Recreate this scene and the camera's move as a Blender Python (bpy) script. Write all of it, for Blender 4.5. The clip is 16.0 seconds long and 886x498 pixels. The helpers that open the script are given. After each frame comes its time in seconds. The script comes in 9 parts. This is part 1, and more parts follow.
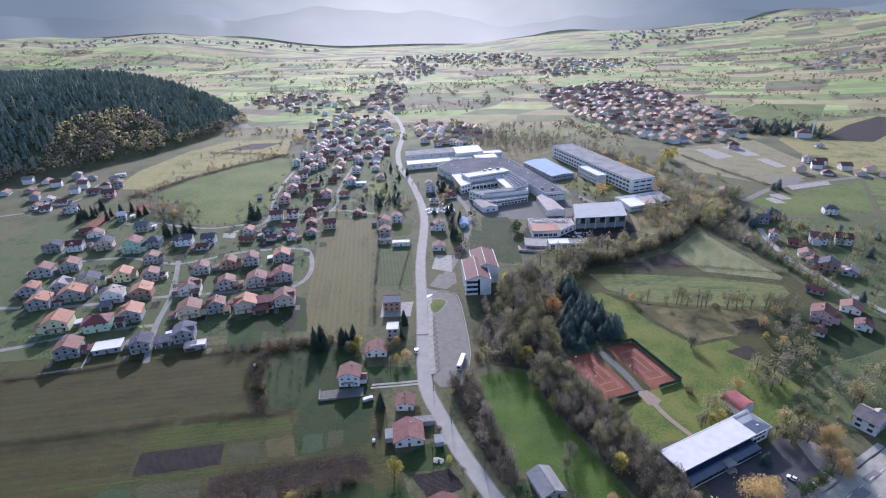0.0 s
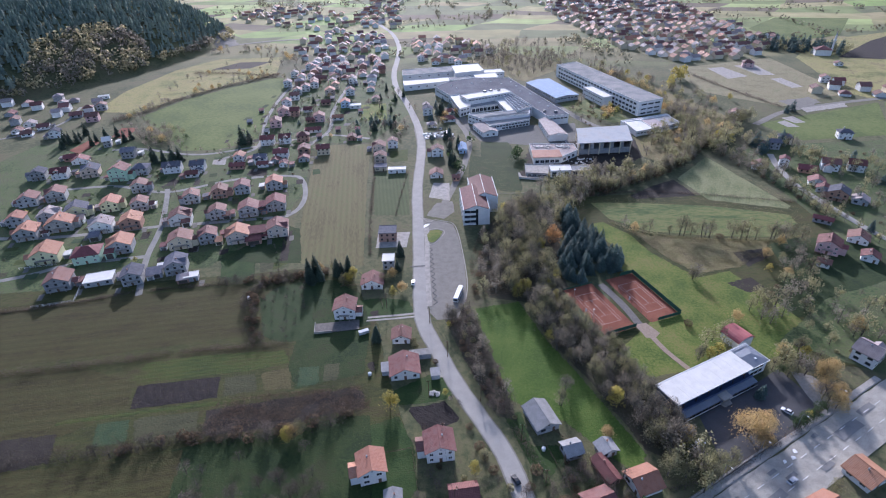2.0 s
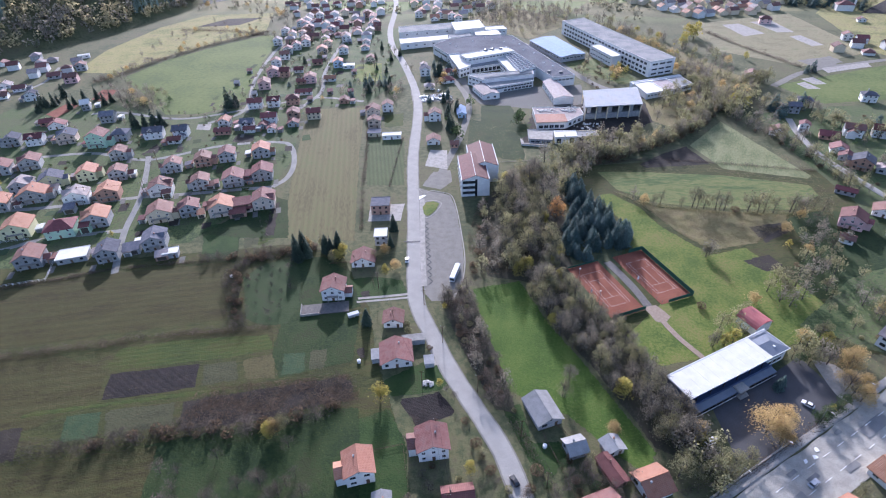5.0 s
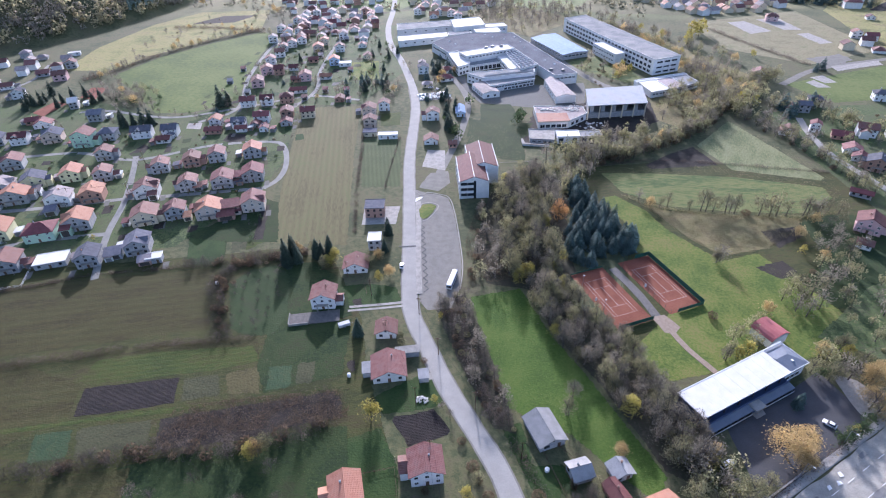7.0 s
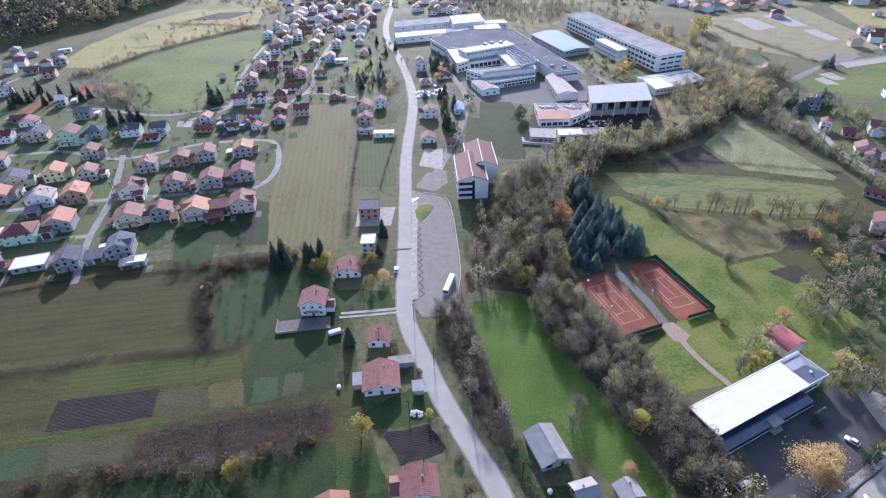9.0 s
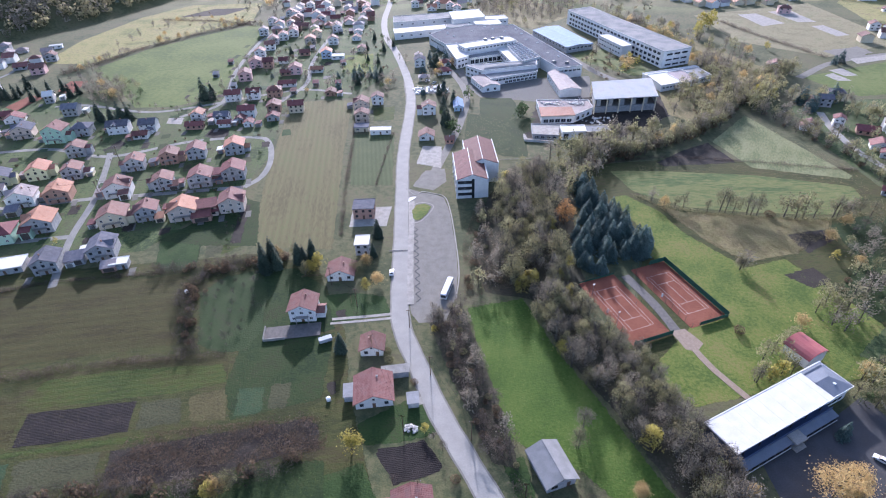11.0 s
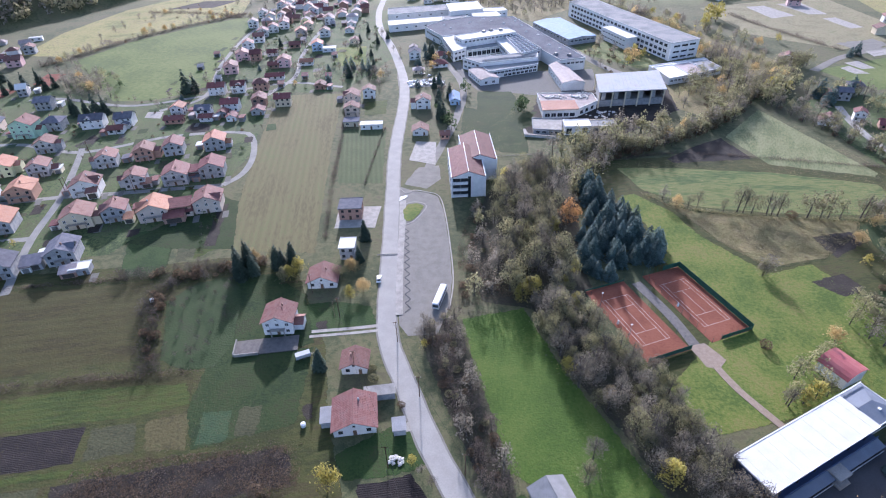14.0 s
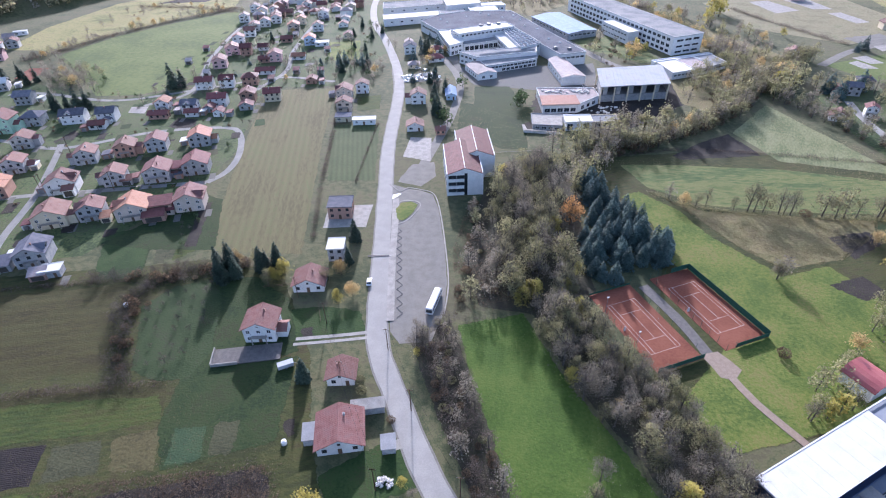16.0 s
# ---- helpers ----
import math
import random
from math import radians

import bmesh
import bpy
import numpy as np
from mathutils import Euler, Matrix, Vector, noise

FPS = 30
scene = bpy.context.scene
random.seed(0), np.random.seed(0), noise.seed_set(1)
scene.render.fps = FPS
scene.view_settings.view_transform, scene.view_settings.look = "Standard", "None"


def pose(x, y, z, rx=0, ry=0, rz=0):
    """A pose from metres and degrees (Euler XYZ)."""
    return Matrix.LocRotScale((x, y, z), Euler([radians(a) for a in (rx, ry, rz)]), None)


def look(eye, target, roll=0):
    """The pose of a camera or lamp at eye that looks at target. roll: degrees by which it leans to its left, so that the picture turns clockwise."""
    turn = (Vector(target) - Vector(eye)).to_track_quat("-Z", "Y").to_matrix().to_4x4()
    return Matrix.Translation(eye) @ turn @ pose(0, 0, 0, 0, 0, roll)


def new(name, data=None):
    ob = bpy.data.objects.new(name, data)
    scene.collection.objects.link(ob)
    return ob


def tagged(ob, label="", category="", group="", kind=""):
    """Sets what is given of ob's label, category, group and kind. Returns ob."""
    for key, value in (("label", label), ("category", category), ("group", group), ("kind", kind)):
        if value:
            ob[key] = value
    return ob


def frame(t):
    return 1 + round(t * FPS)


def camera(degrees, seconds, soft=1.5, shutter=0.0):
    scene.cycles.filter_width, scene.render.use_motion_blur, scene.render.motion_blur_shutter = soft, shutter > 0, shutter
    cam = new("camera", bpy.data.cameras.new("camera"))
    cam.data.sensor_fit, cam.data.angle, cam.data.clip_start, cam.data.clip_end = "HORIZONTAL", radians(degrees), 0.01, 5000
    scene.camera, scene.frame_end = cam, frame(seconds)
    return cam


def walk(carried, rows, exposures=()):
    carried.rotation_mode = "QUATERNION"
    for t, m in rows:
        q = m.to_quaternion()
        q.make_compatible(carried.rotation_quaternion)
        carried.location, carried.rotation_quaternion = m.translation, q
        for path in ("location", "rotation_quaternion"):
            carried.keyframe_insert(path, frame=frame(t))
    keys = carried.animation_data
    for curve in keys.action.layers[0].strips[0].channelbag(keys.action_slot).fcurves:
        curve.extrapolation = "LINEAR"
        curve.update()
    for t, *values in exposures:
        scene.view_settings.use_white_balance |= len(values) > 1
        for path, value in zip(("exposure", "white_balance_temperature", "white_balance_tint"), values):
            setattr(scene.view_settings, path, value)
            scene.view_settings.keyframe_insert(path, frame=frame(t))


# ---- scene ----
cam = camera(79.2, 16.0, soft=1.1)
PATH = [
    (0, (0.005, -3.454, 167.835), (-0.226, -1.639, 167.027), -1.6),
    (0.5, (-0.003, -1.067, 167.57), (-0.233, 0.732, 166.727), -1.6),
    (1, (0.061, 1.428, 167.372), (-0.167, 3.195, 166.464), -1.6),
    (1.5, (0.374, 4.392, 167.107), (0.146, 6.12, 166.125), -1.7),
    (2, (0.466, 7.439, 166.78), (0.244, 9.12, 165.719), -1.8),
    (2.5, (0.638, 10.525, 166.171), (0.418, 12.156, 165.034), -1.9),
    (3, (0.667, 13.771, 165.642), (0.45, 15.373, 164.466), -1.9),
    (3.5, (0.663, 17.127, 164.958), (0.444, 18.729, 163.781), -1.9),
    (4, (0.612, 20.609, 164.198), (0.393, 22.211, 163.02), -1.9),
    (6.5, (0.856, 36.575, 157.521), (0.633, 38.176, 156.344), -2.0),
    (7, (0.928, 39.486, 156.211), (0.706, 41.087, 155.033), -1.9),
    (7.5, (1.046, 42.094, 154.802), (0.823, 43.695, 153.624), -1.9),
    (8, (1.135, 44.76, 153.351), (0.912, 46.361, 152.173), -1.9),
    (8.5, (1.081, 47.361, 151.834), (0.858, 48.961, 150.656), -1.9),
    (9, (1.007, 50.013, 150.474), (0.785, 51.613, 149.295), -1.9),
    (11.5, (0.755, 63.287, 141.989), (0.531, 64.887, 140.81), -1.9),
    (12, (0.803, 66.157, 140.272), (0.581, 67.757, 139.093), -1.9),
    (12.5, (0.977, 69.125, 138.487), (0.754, 70.725, 137.307), -1.9),
    (13, (1.03, 72.193, 136.597), (0.807, 73.792, 135.417), -1.9),
    (13.5, (0.916, 75.533, 134.665), (0.694, 77.131, 133.484), -1.8),
    (14, (0.806, 78.785, 132.8), (0.586, 80.383, 131.619), -1.8),
    (14.5, (0.62, 82.26, 130.849), (0.401, 83.859, 129.668), -1.7),
    (15, (0.729, 85.308, 128.932), (0.511, 86.907, 127.751), -1.7),
    (15.5, (0.843, 87.681, 127.177), (0.627, 89.28, 125.994), -1.7),
    (16, (0.493, 89.463, 125.631), (0.282, 91.062, 124.448), -1.6),
]
EXPOSURE = [(0, 0.54, 5380, 26), (1, 0.50, 5380, 26), (2, 0.51, 5380, 26), (3, 0.67, 5380, 26), (4, 0.81, 5380, 26), (9, 0.92, 5380, 26), (16, 0.99, 5380, 26)]
walk(cam, [(t, look(eye, target, roll)) for t, eye, target, roll in PATH], EXPOSURE)

from mathutils import geometry
# ---- light ----
SUN_AZ, SUN_EL = -10.5, 21.0     # degrees, azimuth from +y to the right
world = bpy.data.worlds.new("sky")
scene.world = world
world.use_nodes = True
wt = world.node_tree
sky = wt.nodes.new("ShaderNodeTexSky")
sky.sky_type = "NISHITA"
sky.sun_disc = False
sky.sun_elevation, sky.sun_rotation = radians(SUN_EL), radians(SUN_AZ)
sky.air_density, sky.dust_density, sky.ozone_density = 1.1, 2.0, 0.6
wt.links.new(sky.outputs[0], wt.nodes["Background"].inputs[0])
wt.nodes["Background"].inputs[1].default_value = 0.15
sun = new("sun", bpy.data.lights.new("sun", "SUN"))
sun.data.energy, sun.data.angle, sun.data.color = 4.3, radians(1.8), (1.0, 0.94, 0.84)
az, el = radians(SUN_AZ), radians(SUN_EL)
sun.matrix_world = look((0, 0, 300), (-math.sin(az) * math.cos(el), -math.cos(az) * math.cos(el), 300 - math.sin(el)))

# ---- materials ----
MATS = {}


def mat(name, cols, scale=0.3, rough=0.9, bump=0.0, bscale=4.0, objrand=0.0, island=0.0, metal=0.0, fine=3.0, local=False, stretch=None):
    """Two to four colours mixed by coarse and fine noise, with relief; lightness varies from object to object or piece to piece."""
    m = bpy.data.materials.new(name)
    m.use_nodes = True
    nt = m.node_tree
    N, L = nt.nodes, nt.links
    bsdf = N["Principled BSDF"]
    bsdf.inputs["Roughness"].default_value = rough
    bsdf.inputs["Metallic"].default_value = metal
    bsdf.inputs["Specular IOR Level"].default_value = 0.3
    if local:
        co = N.new("ShaderNodeTexCoord").outputs["Object"]
    else:
        co = N.new("ShaderNodeNewGeometry").outputs["Position"]
    raw = co
    if stretch:
        mp = N.new("ShaderNodeMapping")
        mp.inputs["Scale"].default_value = stretch[:3]
        mp.inputs["Rotation"].default_value = (0, 0, radians(stretch[3]))
        mp.vector_type = "TEXTURE"
        L.new(co, mp.inputs["Vector"])
        co = mp.outputs[0]
    a = N.new("ShaderNodeTexNoise")
    a.inputs["Scale"].default_value, a.inputs["Detail"].default_value = scale, 4
    b = N.new("ShaderNodeTexNoise")
    b.inputs["Scale"].default_value, b.inputs["Detail"].default_value = scale * fine * 4, 3
    L.new(co, a.inputs["Vector"]), L.new(co, b.inputs["Vector"])
    mix = N.new("ShaderNodeMath")
    mix.operation = "MULTIPLY_ADD"
    mix.inputs[1].default_value = 0.45
    half = N.new("ShaderNodeMath")
    half.operation = "MULTIPLY"
    half.inputs[1].default_value = 0.55
    L.new(a.outputs["Fac"], half.inputs[0])
    L.new(b.outputs["Fac"], mix.inputs[0]), L.new(half.outputs[0], mix.inputs[2])
    g3 = N.new("ShaderNodeTexNoise")
    g3.inputs["Scale"].default_value, g3.inputs["Detail"].default_value = scale * fine * 22, 2
    L.new(raw, g3.inputs["Vector"])
    m3 = N.new("ShaderNodeMath")
    m3.operation = "MULTIPLY_ADD"
    m3.inputs[1].default_value = 0.3
    L.new(g3.outputs["Fac"], m3.inputs[0]), L.new(mix.outputs[0], m3.inputs[2])
    mix = N.new("ShaderNodeMath")
    mix.operation = "SUBTRACT"
    mix.inputs[1].default_value = 0.15
    L.new(m3.outputs[0], mix.inputs[0])
    ramp = N.new("ShaderNodeValToRGB")
    el_ = ramp.color_ramp.elements
    while len(el_) < len(cols):
        el_.new(0.5)
    for k, c in enumerate(cols):
        el_[k].position = 0.39 + 0.22 * k / max(1, len(cols) - 1)
        el_[k].color = (*c, 1)
    L.new(mix.outputs[0], ramp.inputs["Fac"])
    out = ramp.outputs["Color"]
    if objrand or island:
        if island:
            rnd = N.new("ShaderNodeNewGeometry").outputs["Random Per Island"]
        else:
            rnd = N.new("ShaderNodeObjectInfo").outputs["Random"]
        amt = island or objrand
        mr = N.new("ShaderNodeMapRange")
        mr.inputs["To Min"].default_value, mr.inputs["To Max"].default_value = 1 - amt, 1 + amt
        L.new(rnd, mr.inputs["Value"])
        hs = N.new("ShaderNodeHueSaturation")
        val = mr.outputs[0]
        if objrand and island:
            ro = N.new("ShaderNodeMapRange")
            ro.inputs["To Min"].default_value, ro.inputs["To Max"].default_value = 1 - objrand, 1 + objrand
            L.new(N.new("ShaderNodeObjectInfo").outputs["Random"], ro.inputs["Value"])
            mm = N.new("ShaderNodeMath")
            mm.operation = "MULTIPLY"
            L.new(val, mm.inputs[0]), L.new(ro.outputs[0], mm.inputs[1])
            val = mm.outputs[0]
        L.new(val, hs.inputs["Value"])
        mh = N.new("ShaderNodeMapRange")
        mh.inputs["To Min"].default_value, mh.inputs["To Max"].default_value = 0.5 - 0.04 * amt, 0.5 + 0.04 * amt
        sn = N.new("ShaderNodeMath")
        sn.operation = "FRACT"
        ml = N.new("ShaderNodeMath")
        ml.operation = "MULTIPLY"
        ml.inputs[1].default_value = 7.31
        L.new(rnd, ml.inputs[0]), L.new(ml.outputs[0], sn.inputs[0]), L.new(sn.outputs[0], mh.inputs["Value"])
        L.new(mh.outputs[0], hs.inputs["Hue"])
        L.new(out, hs.inputs["Color"])
        out = hs.outputs["Color"]
    L.new(out, bsdf.inputs["Base Color"])
    if bump:
        bn = N.new("ShaderNodeTexNoise")
        bn.inputs["Scale"].default_value, bn.inputs["Detail"].default_value = bscale, 4
        L.new(raw, bn.inputs["Vector"])
        bp = N.new("ShaderNodeBump")
        bp.inputs["Strength"].default_value, bp.inputs["Distance"].default_value = min(1.0, bump), 0.3
        L.new(bn.outputs["Fac"], bp.inputs["Height"]), L.new(bp.outputs[0], bsdf.inputs["Normal"])
    MATS[name] = m
    return m


def leaf(name, cols, scale=0.15, trans=0.5):
    """Foliage: colour varies from clump to clump, and light passes through."""
    m = mat(name, cols, scale=scale, rough=0.85, island=0.2, objrand=0.24, fine=2.0)
    nt = m.node_tree
    N, L = nt.nodes, nt.links
    bsdf = N["Principled BSDF"]
    tl = N.new("ShaderNodeBsdfTranslucent")
    mx = N.new("ShaderNodeMixShader")
    mx.inputs[0].default_value = trans
    L.new(bsdf.inputs["Base Color"].links[0].from_socket, tl.inputs["Color"])
    L.new(bsdf.outputs[0], mx.inputs[1]), L.new(tl.outputs[0], mx.inputs[2])
    L.new(mx.outputs[0], N["Material Output"].inputs["Surface"])
    return m


def furrows(m, pitch, turn, strength=1.0, colour=0.35, across="X"):
    """Plough lines or mowing lines across a field: relief and a slight change of tone."""
    nt = m.node_tree
    N, L = nt.nodes, nt.links
    bsdf = N["Principled BSDF"]
    geo = N.new("ShaderNodeNewGeometry")
    mp = N.new("ShaderNodeMapping")
    mp.inputs["Rotation"].default_value = (0, 0, radians(turn))
    L.new(geo.outputs["Position"], mp.inputs["Vector"])
    wv = N.new("ShaderNodeTexWave")
    wv.bands_direction = across
    wv.inputs["Scale"].default_value = 0.314 / pitch
    wv.inputs["Distortion"].default_value, wv.inputs["Detail"].default_value = 0.3, 2
    wv.inputs["Detail Scale"].default_value = 0.6
    L.new(mp.outputs[0], wv.inputs["Vector"])
    bp = N.new("ShaderNodeBump")
    bp.inputs["Strength"].default_value, bp.inputs["Distance"].default_value = strength, 0.25
    L.new(wv.outputs["Fac"], bp.inputs["Height"])
    if bsdf.inputs["Normal"].links:
        L.new(bsdf.inputs["Normal"].links[0].from_socket, bp.inputs["Normal"])
    L.new(bp.outputs[0], bsdf.inputs["Normal"])
    src_ = bsdf.inputs["Base Color"].links[0].from_socket
    mr = N.new("ShaderNodeMapRange")
    mr.inputs["To Min"].default_value, mr.inputs["To Max"].default_value = 1 - colour, 1 + colour
    L.new(wv.outputs["Fac"], mr.inputs["Value"])
    hs = N.new("ShaderNodeHueSaturation")
    L.new(mr.outputs[0], hs.inputs["Value"]), L.new(src_, hs.inputs["Color"])
    L.new(hs.outputs[0], bsdf.inputs["Base Color"])
    return m


# fields and paving
mat("grass", [(0.032, 0.041, 0.014), (0.050, 0.058, 0.019), (0.077, 0.080, 0.029), (0.056, 0.056, 0.024)], 0.045, 0.95, 0.6, 1.2)
mat("meadow_green", [(0.042, 0.080, 0.010), (0.060, 0.108, 0.014), (0.086, 0.126, 0.021)], 0.08, 0.95, 0.6, 1.5)
mat("meadow_lawn", [(0.060, 0.098, 0.015), (0.092, 0.129, 0.021), (0.129, 0.154, 0.028), (0.161, 0.154, 0.045)], 0.07, 0.95, 0.6, 1.5)
mat("slope_green", [(0.066, 0.096, 0.022), (0.095, 0.129, 0.029), (0.123, 0.147, 0.040)], 0.025, 0.95, 0.5, 1.0)
mat("pale_meadow", [(0.114, 0.123, 0.040), (0.210, 0.200, 0.068), (0.289, 0.255, 0.096), (0.140, 0.119, 0.056)], 0.035, 0.95, 0.6, 1.0)
mat("garden_mix", [(0.034, 0.054, 0.019), (0.064, 0.094, 0.029), (0.094, 0.122, 0.043), (0.061, 0.064, 0.033), (0.098, 0.118, 0.049)], 0.05, 0.95, 0.6, 1.2)
mat("rough_green", [(0.032, 0.037, 0.010), (0.044, 0.052, 0.012), (0.064, 0.064, 0.017), (0.050, 0.043, 0.016)], 0.10, 0.95, 0.6, 1.5, stretch=(3.0, 1.0, 1.0, 15), fine=2.0)
mat("strip_green", [(0.032, 0.050, 0.009), (0.044, 0.064, 0.012), (0.059, 0.076, 0.013), (0.053, 0.055, 0.013)], 0.10, 0.95, 0.6, 1.5, stretch=(3.0, 1.0, 1.0, 15), fine=2.0)
mat("faded_dry", [(0.150, 0.138, 0.072), (0.200, 0.180, 0.096), (0.245, 0.215, 0.125), (0.150, 0.155, 0.070)], 0.06, 0.95, 0.8, 1.2, fine=2.0)
mat("faded_weeds", [(0.058, 0.050, 0.020), (0.083, 0.074, 0.027), (0.102, 0.086, 0.036), (0.060, 0.070, 0.022)], 0.12, 0.95, 0.8, 1.2, fine=2.0)
mat("meadow_olive", [(0.034, 0.029, 0.009), (0.042, 0.039, 0.011), (0.060, 0.052, 0.014), (0.039, 0.044, 0.012), (0.065, 0.057, 0.018)], 0.13, 0.95, 0.6, 1.5, stretch=(3.5, 1.0, 1.0, 15), fine=2.0)
mat("orchard_floor", [(0.018, 0.035, 0.009), (0.027, 0.049, 0.013), (0.037, 0.058, 0.018), (0.036, 0.042, 0.019)], 0.12, 0.95, 0.6, 1.5)
furrows(MATS["meadow_olive"], 4.2, -15, 0.08, 0.09, "Y")
furrows(MATS["strip_green"], 2.4, -15, 0.08, 0.08, "Y")
furrows(mat("stubble", [(0.097, 0.088, 0.038), (0.130, 0.116, 0.051), (0.113, 0.119, 0.046)], 0.09, 0.95, 0.5, 1.5, stretch=(1.0, 5.0, 1.0, 14)), 3.6, -14, 0.12, 0.06)
furrows(mat("mown", [(0.056, 0.075, 0.027), (0.076, 0.094, 0.036)], 0.06, 0.95, 0.4, 1.5), 2.6, -14, 0.15, 0.10)
furrows(mat("ploughed", [(0.014, 0.011, 0.011), (0.021, 0.017, 0.016), (0.027, 0.022, 0.020)], 0.25, 0.95, 0.8, 2.5), 0.6, -14, 0.25, 0.12, "Y")
mat("lawn", [(0.014, 0.029, 0.008), (0.021, 0.040, 0.009), (0.031, 0.051, 0.012), (0.029, 0.037, 0.012)], 0.07, 0.95, 0.5, 1.5)
mat("garden_green", [(0.017, 0.039, 0.008), (0.025, 0.052, 0.011), (0.035, 0.065, 0.014), (0.038, 0.050, 0.016)], 0.12, 0.95, 0.5, 1.5)
mat("bare_earth", [(0.021, 0.017, 0.014), (0.031, 0.026, 0.021), (0.043, 0.036, 0.026)], 0.2, 0.95, 0.6, 2.5)
furrows(mat("weedy", [(0.034, 0.038, 0.017), (0.053, 0.055, 0.025), (0.073, 0.073, 0.035), (0.043, 0.050, 0.020)], 0.2, 0.95, 0.8, 1.2, stretch=(3.0, 1.0, 1.0, 15)), 0.5, -14, 0.06, 0.03, "Y")
furrows(mat("cabbage", [(0.024, 0.050, 0.020), (0.036, 0.068, 0.026), (0.046, 0.067, 0.024)], 0.3, 0.9, 0.7, 1.5), 0.5, -14, 0.06, 0.03, "Y")
mat("dry_grass", [(0.051, 0.086, 0.023), (0.078, 0.115, 0.033), (0.124, 0.144, 0.043), (0.176, 0.171, 0.062), (0.086, 0.119, 0.031)], 0.10, 0.95, 0.7, 1.2, stretch=(4.0, 1.0, 1.0, 0), fine=2.0)
mat("sown", [(0.112, 0.132, 0.055), (0.168, 0.182, 0.080), (0.215, 0.219, 0.108)], 0.14, 0.95, 0.7, 1.2, stretch=(1.0, 3.0, 1.0, -22), fine=2.0)
mat("heath", [(0.100, 0.086, 0.037), (0.162, 0.133, 0.059), (0.227, 0.186, 0.085), (0.109, 0.112, 0.038), (0.175, 0.151, 0.064)], 0.12, 0.95, 0.9, 0.8, fine=2.0)
mat("asphalt", [(0.266, 0.250, 0.214), (0.335, 0.316, 0.269), (0.394, 0.373, 0.318)], 0.25, 0.62, 0.15, 6)
mat("asphalt_pale", [(0.278, 0.268, 0.242), (0.304, 0.292, 0.264), (0.335, 0.322, 0.290)], 0.2, 0.85, 0.12, 6)
mat("lane_grey", [(0.185, 0.181, 0.164), (0.225, 0.220, 0.198), (0.260, 0.253, 0.228)], 0.2, 0.9, 0.12, 6)
mat("drive_dull", [(0.105, 0.102, 0.092), (0.15, 0.146, 0.132), (0.115, 0.118, 0.092)], 0.4, 0.95, 0.3, 5)
# ground under trees: grass and earth tones darkened to paint in the shade
mat("shaded_floor", [(0.038, 0.034, 0.022), (0.055, 0.048, 0.031), (0.043, 0.046, 0.023), (0.072, 0.060, 0.041)], 0.12, 0.95, 0.8, 1.5, fine=2.0)
mat("asphalt_patch", [(0.17, 0.168, 0.16), (0.21, 0.207, 0.198)], 0.2, 0.85, 0.1, 6)
mat("asphalt_dark", [(0.050, 0.050, 0.052), (0.068, 0.068, 0.070)], 0.2, 0.7, 0.1, 6)
mat("gravel", [(0.168, 0.159, 0.137), (0.197, 0.187, 0.162), (0.223, 0.212, 0.184)], 0.3, 0.9, 0.3, 5)
mat("concrete", [(0.244, 0.228, 0.206), (0.314, 0.296, 0.261), (0.367, 0.347, 0.309)], 0.4, 0.85, 0.15, 5)
mat("slab_dark", [(0.10, 0.092, 0.085), (0.15, 0.138, 0.125)], 0.8, 0.85, 0.2, 5)
mat("roof_pale", [(0.360, 0.381, 0.391), (0.444, 0.455, 0.455), (0.402, 0.391, 0.370)], 0.15, 0.7, 0.1, 4)
mat("pavers", [(0.228, 0.175, 0.129), (0.294, 0.230, 0.172)], 0.8, 0.85, 0.2, 5)
mat("clay", [(0.150, 0.046, 0.025), (0.190, 0.062, 0.034), (0.215, 0.078, 0.045)], 0.12, 0.9, 0.1, 5)
mat("court_line", [(0.46, 0.40, 0.35), (0.56, 0.50, 0.44)], 1.0, 0.9)
mat("line_white", [(0.7, 0.7, 0.68), (0.8, 0.8, 0.78)], 1.0, 0.8)
for k_ in ("asphalt_pale", "asphalt", "gravel", "concrete"):
    MATS[k_].node_tree.nodes["Principled BSDF"].inputs["Specular IOR Level"].default_value = 0.15
